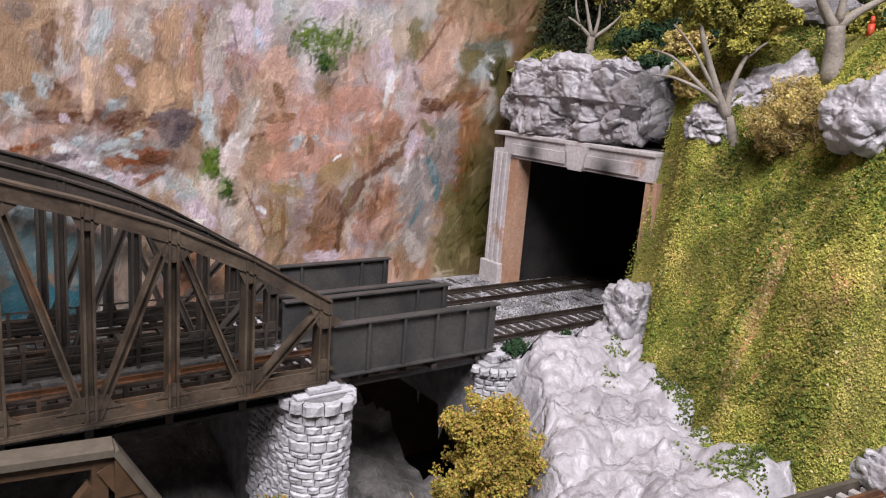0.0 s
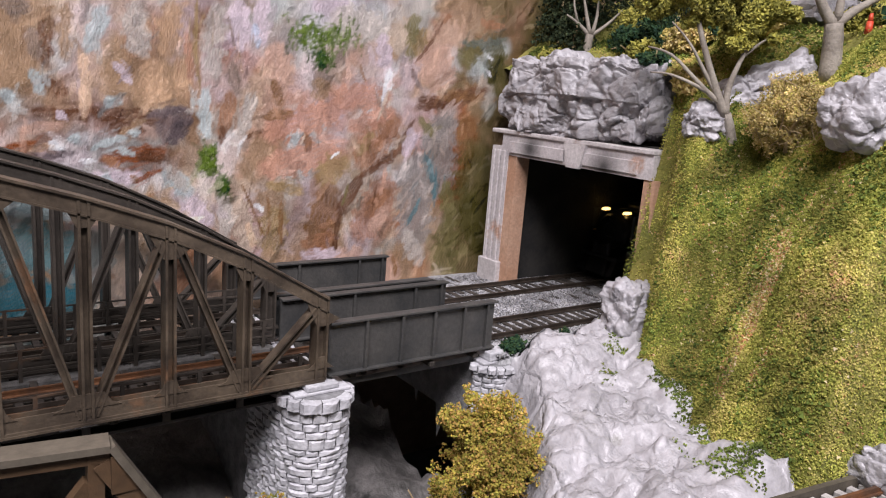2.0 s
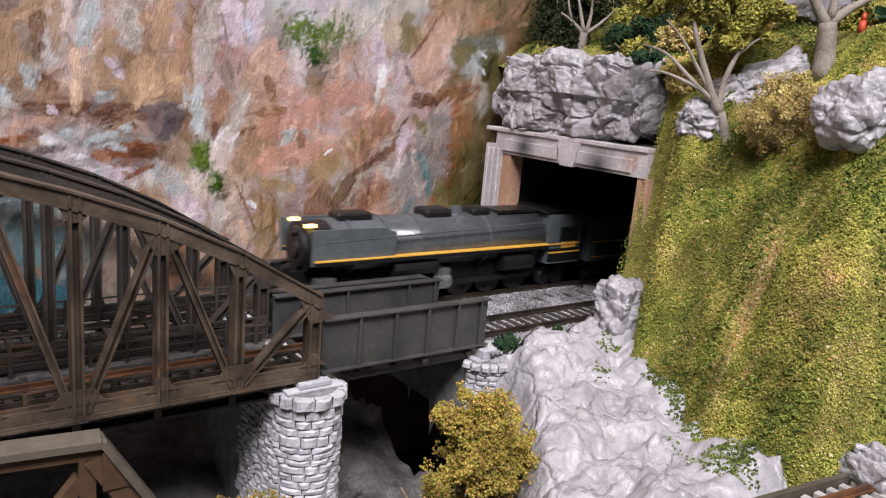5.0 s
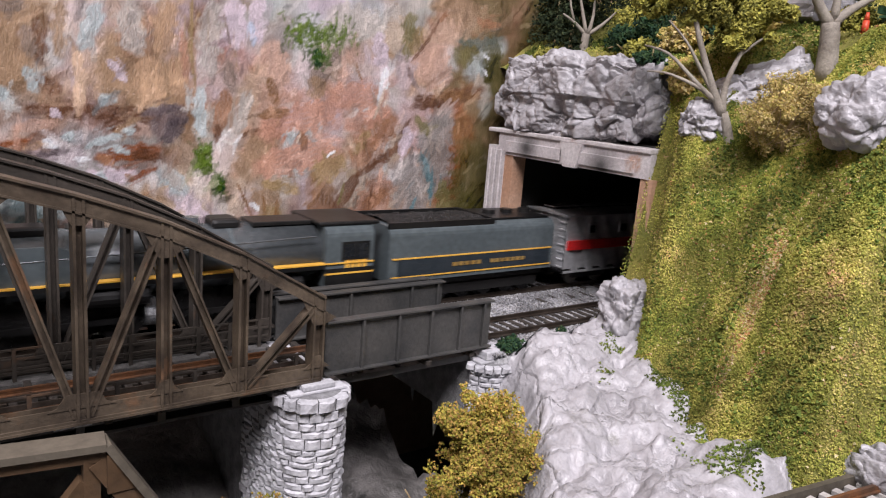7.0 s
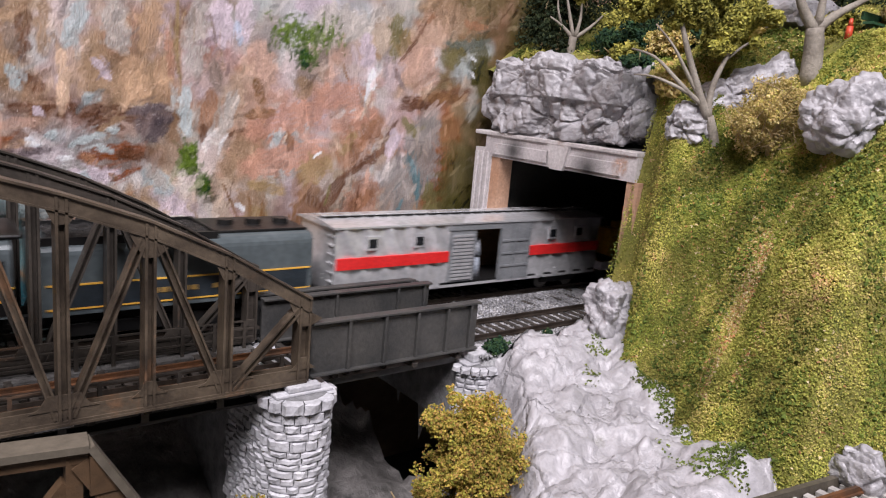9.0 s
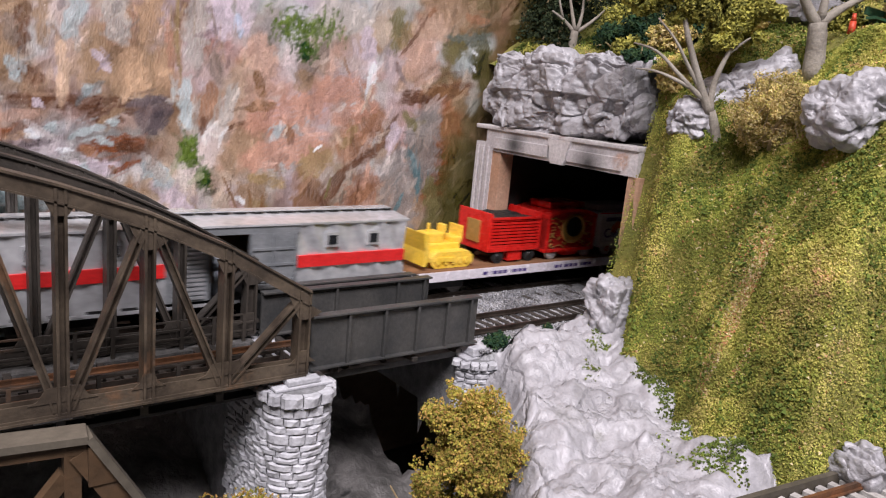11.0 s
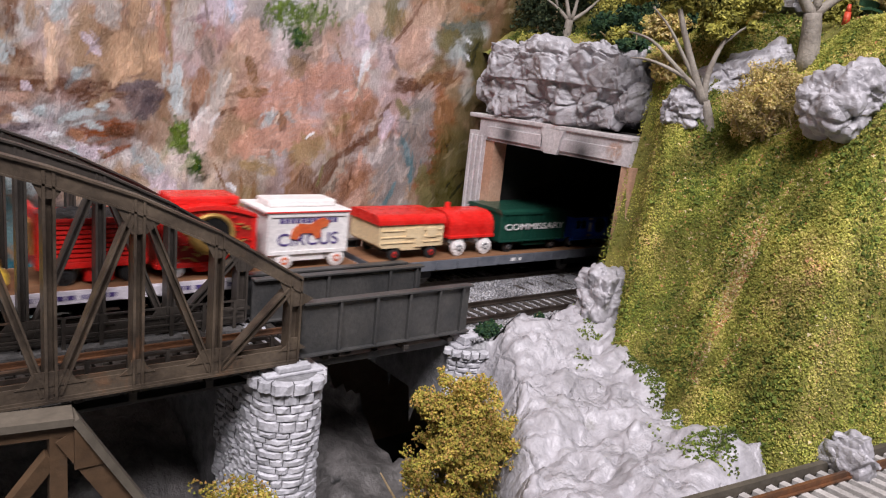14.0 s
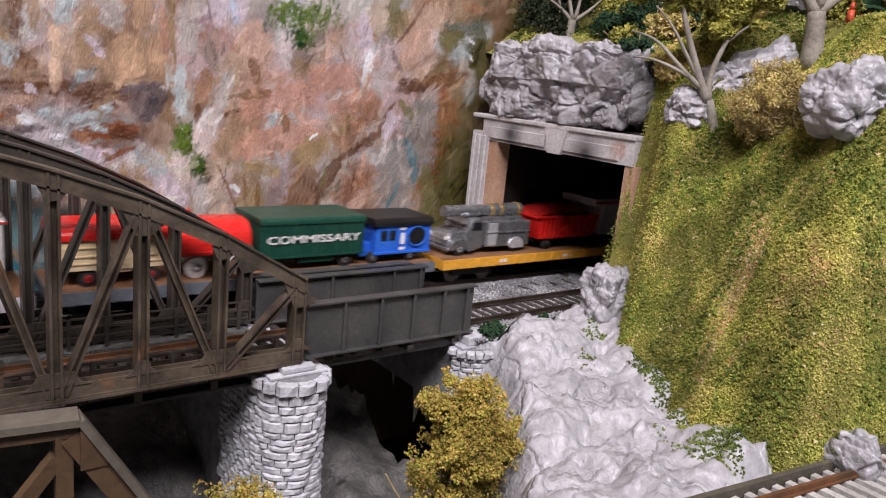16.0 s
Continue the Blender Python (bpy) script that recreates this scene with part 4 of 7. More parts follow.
# ---- foliage ----
def bits(name, pts, size, material, parent, label="", flat=0.0, seed=0):
    """Many small leafy crumbs round the given points, as one mesh."""
    rng = np.random.default_rng(seed)
    pts = np.asarray(pts, float)
    n = len(pts)
    base = np.array([[1, 1, 1], [-1, -1, 1], [-1, 1, -1], [1, -1, -1]], float) * 0.58
    q = rng.normal(size=(n, 4))
    q /= np.linalg.norm(q, axis=1)[:, None]
    w, x, y, z = q.T
    R = np.stack([np.stack([1 - 2 * (y * y + z * z), 2 * (x * y - z * w), 2 * (x * z + y * w)], -1), np.stack([2 * (x * y + z * w), 1 - 2 * (x * x + z * z), 2 * (y * z - x * w)], -1), np.stack([2 * (x * z - y * w), 2 * (y * z + x * w), 1 - 2 * (x * x + y * y)], -1)], 1)
    sc = size * rng.uniform(0.55, 1.35, (n, 1, 1)) * rng.uniform(0.6, 1.3, (n, 1, 3))
    v = np.einsum("nij,nkj->nki", R, base[None] * sc) + pts[:, None, :]
    off = np.array(BASE[parent] if parent else (0, 0, 0))
    v = (v.reshape(-1, 3) - off) * MM
    f = (np.arange(n)[:, None, None] * 4 + np.array([[0, 1, 2], [0, 3, 1], [0, 2, 3], [1, 3, 2]])[None]).reshape(-1, 3)
    me = bpy.data.meshes.new(name)
    me.from_pydata(v.tolist(), [], f.tolist())
    me.materials.append(material)
    ob = new(name, me)
    ob.parent = parent
    BASE[ob] = Vector(off)
    return tagged(ob, label) if label else ob


def leafy(name, colours, rough=0.9, patch=0.0):
    """Colour chosen island by island, in loose patches."""
    m = bpy.data.materials.new(name)
    m.use_nodes = True
    n, l = m.node_tree.nodes, m.node_tree.links
    g = n.new("ShaderNodeNewGeometry")
    r = n.new("ShaderNodeValToRGB")
    r.color_ramp.interpolation = "CONSTANT"
    el = r.color_ramp.elements
    while len(el) < len(colours):
        el.new(0.5)
    for i, c in enumerate(colours):
        el[i].position, el[i].color = i / len(colours), (*c, 1)
    if patch:
        co = n.new("ShaderNodeTexCoord")
        pt = n.new("ShaderNodeTexNoise")
        pt.inputs["Scale"].default_value, pt.inputs["Detail"].default_value, pt.inputs["Roughness"].default_value = 34, 6, 0.72
        l.new(co.outputs["Object"], pt.inputs["Vector"])
        pr = n.new("ShaderNodeMapRange")
        pr.inputs["From Min"].default_value, pr.inputs["From Max"].default_value = 0.3, 0.72
        pr.inputs["To Max"].default_value = patch
        l.new(pt.outputs[0], pr.inputs[0])
        ad = n.new("ShaderNodeMath")
        ad.operation = "MULTIPLY_ADD"
        ad.inputs[1].default_value = 1 - patch
        l.new(g.outputs["Random Per Island"], ad.inputs[0])
        l.new(pr.outputs[0], ad.inputs[2])
        l.new(ad.outputs[0], r.inputs[0])
    else:
        l.new(g.outputs["Random Per Island"], r.inputs[0])
    t = n.new("ShaderNodeTexNoise")
    t.inputs["Scale"].default_value, t.inputs["Detail"].default_value = 55, 4
    co = n.new("ShaderNodeTexCoord")
    l.new(co.outputs["Object"], t.inputs["Vector"])
    mr = n.new("ShaderNodeMapRange")
    mr.inputs["From Min"].default_value, mr.inputs["From Max"].default_value, mr.inputs["To Min"].default_value, mr.inputs["To Max"].default_value = 0.35, 0.65, 0.62, 1.35
    l.new(t.outputs[0], mr.inputs[0])
    h = n.new("ShaderNodeHueSaturation")
    l.new(r.outputs[0], h.inputs["Color"])
    l.new(mr.outputs[0], h.inputs["Value"])
    b = n["Principled BSDF"]
    l.new(h.outputs[0], b.inputs["Base Color"])
    b.inputs["Roughness"].default_value = rough
    b.inputs["Specular IOR Level"].default_value = 0.2
    return m


GRASS = leafy("turf_crumbs", ((0.06, 0.09, 0.02), (0.115, 0.145, 0.028), (0.175, 0.205, 0.038), (0.245, 0.265, 0.052), (0.34, 0.335, 0.075), (0.45, 0.41, 0.105), (0.55, 0.46, 0.16), (0.56, 0.36, 0.18), (0.58, 0.3, 0.15)), patch=0.68)
MOSS = leafy("dark_moss_clumps", ((0.07, 0.105, 0.022), (0.1, 0.14, 0.028), (0.14, 0.18, 0.035), (0.2, 0.21, 0.045)), patch=0.4)
TANLEAF = leafy("dry_tan_foliage", ((0.62, 0.49, 0.19), (0.54, 0.43, 0.14), (0.7, 0.57, 0.28), (0.42, 0.37, 0.1), (0.58, 0.42, 0.17)))
SHRUB = leafy("yellow_green_foliage", ((0.43, 0.32, 0.065), (0.32, 0.27, 0.05), (0.48, 0.33, 0.09), (0.37, 0.33, 0.06), (0.4, 0.24, 0.075), (0.22, 0.22, 0.042)))
CROWN = leafy("olive_tree_foliage", ((0.34, 0.32, 0.065), (0.24, 0.235, 0.05), (0.46, 0.42, 0.1), (0.16, 0.16, 0.04)))
PINE = leafy("dark_conifer_foliage", ((0.025, 0.04, 0.02), (0.04, 0.055, 0.025), (0.055, 0.07, 0.03), (0.018, 0.028, 0.014)))
DARKBUSH = leafy("dark_green_foliage", ((0.03, 0.07, 0.03), (0.05, 0.09, 0.035), (0.02, 0.05, 0.03)))
BARK = mat("grey_tree_bark", (0.2, 0.175, 0.145), (0.32, 0.29, 0.245), 0.85, 0.0, 120, 900, 0.6)
TWIG = mat("dry_twig", (0.3, 0.22, 0.12), (0.45, 0.35, 0.2), 0.9, 0.0, 200, 900, 0.4)


def limb(bm, pts, r0, r1):
    pts = [Vector(p) for p in pts]
    fine = []
    for i in range(len(pts) - 1):
        fine += [pts[i].lerp(pts[i + 1], k / 3) for k in range(3)]
    fine.append(pts[-1])
    for _ in range(2):
        fine = [fine[0]] + [(fine[i - 1] + fine[i] * 2 + fine[i + 1]) / 4 for i in range(1, len(fine) - 1)] + [fine[-1]]
    n, m = len(fine) - 1, 9
    side = (fine[1] - fine[0]).orthogonal().normalized()
    rows = []
    for i, p in enumerate(fine):
        way = (fine[min(i + 1, n)] - fine[max(i - 1, 0)]).normalized()
        side = (side - way * side.dot(way)).normalized()
        up = way.cross(side)
        r = (r0 + (r1 - r0) * i / n) * (1 + 0.12 * noise.noise(p * 0.4))
        rows.append([bm.verts.new(p + (side * math.cos(h * math.tau / m) + up * math.sin(h * math.tau / m)) * r) for h in range(m)])
    for a, b in zip(rows, rows[1:]):
        for h in range(m):
            bm.faces.new((a[h], a[(h + 1) % m], b[(h + 1) % m], b[h]))
    bm.faces.new(rows[0][::-1])
    bm.faces.new(rows[-1])


def clump(rng, c, r, n):
    """Points of a ragged, hollow clump."""
    out = []
    subs = [Vector(c) + Vector(rng.normal(0, 0.42, 3)) * r for _ in range(9)]
    for k in range(n):
        s = subs[k % 9]
        d = Vector(rng.normal(0, 1, 3)).normalized() * r * 0.42 * rng.uniform(0.35, 1.0) ** 0.5
        out.append(tuple(s + d))
    return out


def shrub(name, base, centre, radii, n, size, material, label, seed, sag=0.0):
    rng = np.random.default_rng(seed)
    t = thing(name, base, label, "shrub")
    bm = bmesh.new()
    for k in range(9):
        e = Vector(centre) + Vector(rng.normal(0, 0.45, 3)) * radii[0]
        m = Vector(base).lerp(e, 0.5) + Vector(rng.normal(0, 0.12, 3)) * radii[0]
        limb(bm, (base, m, e), 0.9, 0.25)
    part("stem", bm, TWIG, t)
    pts = []
    for k in range(110):
        d = Vector(rng.normal(0, 1, 3)).normalized()
        q = rng.uniform(0.3, 1.0)
        c = (centre[0] + d.x * radii[0] * q, centre[1] + d.y * radii[1] * q, centre[2] + d.z * radii[2] * q)
        pts += clump(rng, c, radii[0] * rng.uniform(0.2, 0.34), n // 110)
    bits("foliage", pts, size, material, t, seed=seed)
    return t


shrub("shrub", (149, 168, -62), (149, 168, -19), (19, 17, 27), 36000, 0.52, SHRUB, "yellow-green bushy shrub standing in the gorge", 3)
shrub("shrub", (84, 190, -72), (82, 190, -42), (17, 10, 15), 16000, 0.55, SHRUB, "low yellow shrub at the pier foot", 4)
shrub("shrub", (196, 213, -5), (197, 212, -1), (6, 4, 3.5), 1500, 0.8, DARKBUSH, "small dark green bush by the girder end", 5)
shrub("shrub", (266, 150, 84), (268, 152, 101), (18, 14, 13), 30000, 0.42, TANLEAF, "dry tan weed bush with bare twigs", 6)
shrub("shrub", (216, 203, 3), (216, 203, 6), (2.2, 2, 2), 300, 0.6, DARKBUSH, "tiny green tuft on the rock", 7)


def weed_twigs():
    rng = np.random.default_rng(8)
    t = thing("dead_weed", (262, 147, 87), "bare dead twigs sticking out of the dry bush", "weed")
    for k in range(44):
        bm = bmesh.new()
        a = Vector((263 + rng.normal(0, 6), 147 + rng.normal(0, 6), 98 + rng.normal(0, 6)))
        d = Vector((rng.normal(0, 1), rng.normal(0, 1), rng.uniform(0.2, 1.2))).normalized()
        limb(bm, (a, a + d * 5, a + d * 9 + Vector(rng.normal(0, 1.5, 3))), 0.22, 0.1)
        part("twig", bm, TWIG, t)


weed_twigs()


def hill_turf():
    rng = np.random.default_rng(21)
    pts = []
    while len(pts) < 300000:
        if len(pts) % 5 < 4:
            x, y = rng.uniform(192, 300), rng.uniform(72, 214)
        else:
            x, y = rng.uniform(250, 420), rng.uniform(72, 322)
        if hill_keep(x, y):
            z = hill_z(x, y)
            if z > -13 + 8 * fbm(x * 0.05, y * 0.05, 9.0):
                pts.append((x + rng.normal(0, 0.3), y + rng.normal(0, 0.3), z + 0.2 + abs(rng.normal(0, 0.5))))
    ob = bits("turf", pts, 0.4, GRASS, None, seed=21)
    tagged(ob, "green and tan ground foam turf covering the hillside", "grass", kind="stuff")
    pts = []
    while len(pts) < 2800:
        x, y = rng.uniform(186, 262), rng.uniform(90, 206)
        z = ground_z(x, y)
        if x < hill_toe(y) + 3 and fbm(x * 0.06, y * 0.06, 31.0) > 0.1 and x > hill_toe(y) - 24 * rng.uniform() ** 0.7:
            pts.append((x, y, z + abs(rng.normal(0.3, 0.3))))
    tagged(bits("turf", pts, 0.55, MOSS, None, seed=22), "scattered green foam tufts among the rocks", "grass", kind="stuff")


hill_turf()


def hill_tufts():
    """Coarser clumps of foam in loose drifts, and fallen leaves."""
    rng = np.random.default_rng(41)
    dark, litter = [], []
    while len(dark) < 24000:
        x, y = rng.uniform(200, 330), rng.uniform(80, 320)
        if hill_keep(x, y) and fbm(x * 0.06, y * 0.06, 51.0) > 0.05:
            z = hill_z(x, y)
            if z > 0:
                dark.append((x + rng.normal(0, 0.5), y + rng.normal(0, 0.5), z + abs(rng.normal(0.6, 0.5))))
    # bare earthy streaks down the gully
    while len(litter) < 4200:
        x = rng.uniform(212, 262)
        y = 127 + 0.12 * (x - 215) + rng.normal(0, 4.5) + 5 * fbm(x * 0.05, 3.0, 7.0)
        if hill_keep(x, y) and hill_z(x, y) > 4 and fbm(x * 0.07, y * 0.07, 71.0) > 0.12:
            litter.append((x, y, hill_z(x, y) + abs(rng.normal(0.5, 0.3))))
    while len(litter) < 7200:
        x, y = rng.uniform(200, 320), rng.uniform(80, 210)
        if hill_keep(x, y) and hill_z(x, y) > 2 and fbm(x * 0.03, y * 0.03, 61.0) > -0.05:
            litter.append((x, y, hill_z(x, y) + 0.9))
    tagged(bits("turf", dark, 0.75, MOSS, None, seed=42), "darker green foam clumps on the hillside", "grass", kind="stuff")
    tagged(bits("leaf_litter", litter, 0.62, LITTER, None, seed=43), "orange-brown leaf flecks on the turf", "leaves", kind="stuff")


LITTER = leafy("leaf_flecks", ((0.5, 0.28, 0.14), (0.42, 0.2, 0.09), (0.55, 0.42, 0.2), (0.6, 0.5, 0.3)))
hill_tufts()


def broad_tree(base, limbs, clumps, label, seed, r0, leaf=CROWN, n=1300, size=1.05, big=1.0):
    rng = np.random.default_rng(seed)
    t = thing("tree", base, label, "tree", "hillside trees")
    b = Vector(base)
    first = True
    limbs = [([Vector(p) * big for p in pts], ra, rb) for pts, ra, rb in limbs]
    clumps = [(Vector(c) * big, r * big) for c, r in clumps]
    for pts, ra, rb in limbs:
        bm = bmesh.new()
        limb(bm, [b + Vector(p) for p in pts], ra, rb)
        part("trunk" if first else "branch", bm, BARK, t, smooth=True)
        first = False
    pts = []
    for c, r in clumps:
        pts += clump(rng, b + Vector(c), r, int(n * r / 6))
    if pts:
        bits("crown", pts, size, leaf, t, seed=seed)
    return t


# offsets from the foot: along the picture's right is (0.8, -0.6), up is z
def lr(a, z, d=0.0):
    return (0.8 * a + 0.6 * d, -0.6 * a + 0.8 * d, z)


broad_tree((266, 173, 88), (
    ((lr(0.5, -4), lr(-1, 4), lr(-4, 11)), 2.5, 2.1),
    ((lr(-4, 10), lr(-9, 19), lr(-13.5, 29), lr(-19.5, 43), lr(-24, 58)), 1.9, 0.7),
    ((lr(-4, 9), lr(-5.2, 20), lr(-2, 31), lr(2.5, 42)), 1.6, 0.6),
    ((lr(-7, 15), lr(-13, 19), lr(-20, 25), lr(-27, 33, 6), lr(-35, 35, 12)), 1.2, 0.35),
    ((lr(-13, 19), lr(-20, 22), lr(-27, 25, 6), lr(-33, 25, 11)), 0.9, 0.3),
    ((lr(-9, 18), lr(-16, 28), lr(-22, 37), lr(-30, 44)), 0.9, 0.3),
    ((lr(-1, 33), lr(5, 39), lr(10, 42)), 0.7, 0.3)),
    [(lr(*p), r) for p, r in (((-14, 53, 0), 9), ((-6, 58, 2), 9), ((0, 47, 1), 8), ((5, 50, -2), 8), ((-27, 53, 8), 9), ((8, 55, 0), 8), ((-4, 38, -1), 5), ((3, 40, 2), 6), ((-20, 62, 0), 9), ((-20, 46, 4), 5))],
    "forked grey tree with patchy olive foliage on the hillside", 31, 2, n=1700, size=0.85)
broad_tree((293, 153, 124), (
    ((lr(0, -10), lr(-1, 5), lr(-2, 12)), 4.2, 3.4),
    ((lr(-2, 11), lr(-7, 17), lr(-12, 26), lr(-14, 40)), 2.4, 1.0),
    ((lr(-1.5, 11), lr(4, 17), lr(12, 22), lr(20, 27)), 2.2, 0.8),
    ((lr(-1, 13), lr(-1, 24), lr(1, 36)), 1.8, 0.8)),
    [(lr(*p), r) for p, r in (((-16, 46, 0), 9), ((6, 48, 0), 10), ((24, 34, 2), 8))],
    "thick pale trunk forking under olive foliage", 32, 3)
broad_tree((290, 281, 121), (
    ((lr(0, -3), lr(0.5, 5), lr(1, 12)), 2.6, 2.0),
    ((lr(1, 11), lr(-5, 17), lr(-12, 21)), 1.2, 0.4),
    ((lr(1, 12), lr(-2, 22), lr(-5, 33)), 1.2, 0.5),
    ((lr(1, 11), lr(9, 17), lr(16, 25)), 1.2, 0.4),
    ((lr(2, 12), lr(4, 22), lr(3, 34)), 1.1, 0.4),
    ((lr(-6, 18), lr(-9, 26), lr(-9, 33)), 0.7, 0.3)),
    [(lr(*p), r) for p, r in (((-6, 40, 0), 8), ((8, 40, 0), 8))], "small bare pale tree above the tunnel", 33, 2)


def conifer(base, h, r, seed):
    rng = np.random.default_rng(seed)
    t = thing("conifer_tree", base, "dark green conifer behind the portal rocks", "tree", "conifers")
    bm = bmesh.new()
    tube(bm, base, (base[0], base[1], base[2] + h), 1.3, 0.3, 8)
    part("trunk", bm, TWIG, t)
    pts = []
    for k in range(int(h / 1.1)):
        z = h * (0.06 + 0.94 * k * 1.1 / h)
        rr = r * (1 - z / h) ** 0.8
        for b in range(7):
            g = rng.uniform(0, math.tau)
            for s in range(9):
                q = rr * (s + 1) / 9
                pts.append((base[0] + math.cos(g) * q + rng.normal(0, 0.6), base[1] + math.sin(g) * q + rng.normal(0, 0.6), base[2] + z - q * 0.25 + rng.normal(0, 0.5)))
    bits("crown", pts, 0.9, PINE, t, seed=seed)


for i, (x, y, h, r) in enumerate(((300, 312, 62, 17), (292, 292, 58, 15), (318, 300, 66, 17), (335, 285, 64, 17), (350, 262, 66, 18), (345, 235, 60, 17), (360, 205, 64, 18), (330, 200, 44, 14), (375, 180, 62, 18), (318, 262, 50, 14), (395, 150, 62, 18), (310, 222, 44, 13), (338, 172, 46, 13), (410, 120, 60, 18))):
    conifer((x, y, hill_z(x, y) - 1), h, r, 60 + i)
for i, (x, y, r) in enumerate(((288, 240, 9), (300, 212, 9), (300, 190, 8), (318, 160, 9), (276, 224, 7), (330, 138, 9), (284, 300, 8), (300, 262, 9), (270, 199, 8), (284, 190, 7), (301, 244, 12), (292, 219, 11), (312, 268, 13))):
    z = hill_z(x, y)
    shrub("shrub", (x, y, z - 1), (x, y, z + r * 0.5), (r, r, r * 0.7), 2400, 1.0, (CROWN, DARKBUSH, TANLEAF)[i % 3], ("olive low bush on the wooded hill", "dark green low bush on the hill", "tan low bush above the tunnel")[i % 3], 90 + i)

# ---- ballast ----
def ballast():
    rng = np.random.default_rng(5)
    pts = []
    while len(pts) < 62000:
        x, y = rng.uniform(187, 300), rng.uniform(209, 318)
        d = min(abs(y - 234.6), abs(y - 285))
        if d < 11 and rng.uniform() > 0.3:
            continue
        pts.append((x, y, -2.9 if d < 11 else -2.5 + abs(rng.normal(0, 0.3)) - 0.6 * ease(17, 24, d)))
    m = leafy("ballast_stones", ((0.28, 0.28, 0.3), (0.38, 0.38, 0.4), (0.18, 0.18, 0.185), (0.46, 0.46, 0.47), (0.32, 0.31, 0.3), (0.12, 0.12, 0.12)), 0.85)
    tagged(bits("ballast", pts, 0.55, m, None, seed=5), "loose grey ballast stones between the tracks", "gravel", kind="stuff")


ballast()

# ---- bridge railings ----
def railing(y, x0, x1, z0, z1, label, bars_n=3):
    t = thing("railing", ((x0 + x1) / 2, y, z0), label, "railing", "bridge railings")
    for k in range(bars_n):
        z = z1 - (z1 - z0) * 0.3 * k
        part("rail", box(x0, x1, y - 0.3, y + 0.3, z - 0.3, z + 0.3), DARKSTEEL, t)
    x = x0
    while x <= x1:
        part("post", box(x - 0.6, x + 0.6, y - 0.45, y + 0.45, z0, z1 + 0.3), DARKSTEEL, t)
        x += 11.6
    part("walkway", box(x0, x1, y - 2.5, y + 2.5, z0 - 1.2, z0), WALKWAY, t, "gritty dark walkway boards")


WALKWAY = mat("gritty_walkway", (0.06, 0.058, 0.055), (0.13, 0.125, 0.12), 0.9, 0.0, 300, 1600, 0.8)
railing(254.2, -172, 110, -2.2, 8.5, "thin dark steel handrail between the tracks")
railing(297.6, -172, 112, -2.2, 8.5, "thin dark steel handrail along the bridge")
railing(221.5, -172, 108, -4.1, 6.0, "short dark steel posts inside the truss", 1)

# ---- near track on its own bridge ----
PALETIE = mat("pale_weathered_tie", (0.34, 0.32, 0.3), (0.45, 0.43, 0.4), 0.85, 0.0, 150, 900, 0.4, piece=0.25)
OCHRE = mat("rust_brown_bridge_paint", (0.05, 0.028, 0.013), (0.08, 0.046, 0.022), 0.6, 0.0, 60, 600, 0.25, (0.06, 0.04, 0.025), 0.6)
GREYEDGE = mat("grey_edge_beam", (0.07, 0.06, 0.045), (0.105, 0.09, 0.068), 0.6, 0.0, 60, 600, 0.2)


def near_track():
    t = thing("railway_track", (120, third_y(120), -3), "near track with rusty rails and pale ties", "railway track")

    def strip(name, off, half, z0, z1, x0, x1, material):
        bm = bmesh.new()
        vs = [[bm.verts.new((x, third_y(x) + off + s, z)) for s in (-half, half) for z in (z0, z1)] for x in (x0, x1)]
        a, b = vs
        for q in ((0, 1, 3, 2),):
            bm.faces.new([a[i] for i in q])
            bm.faces.new([b[i] for i in q][::-1])
        for i, j in ((0, 1), (1, 3), (3, 2), (2, 0)):
            bm.faces.new((a[i], a[j], b[j], b[i]))
        part(name, bm, material, t)

    for s in (-8.6, 8.6):
        strip("rail", s, 0.5, -2.1, 0, -170, 420, RUSTY)
        strip("rail_foot", s, 1.2, -2.15, -1.6, -170, 420, RUSTY)
    for s in (-15.2, 15.2):
        strip("edge_beam", s, 0.9, -3.6, -0.4, -170, 420, GREYEDGE)
    # near-black strip stands in for the dark gaps between the pale ties
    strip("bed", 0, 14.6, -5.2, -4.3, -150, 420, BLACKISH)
    first = None
    for k in range(96):
        x = -150 + k * 5.6
        if first is None:
            first = part("tie", box(x - 1.35, x + 1.35, third_y(x) - 14, third_y(x) + 14, -4.2, -2.2, bevel=0.2), PALETIE, t)
            fx = x
        else:
            twin(first, t, x - fx, third_y(x) - third_y(fx), 0, 0)


near_track()


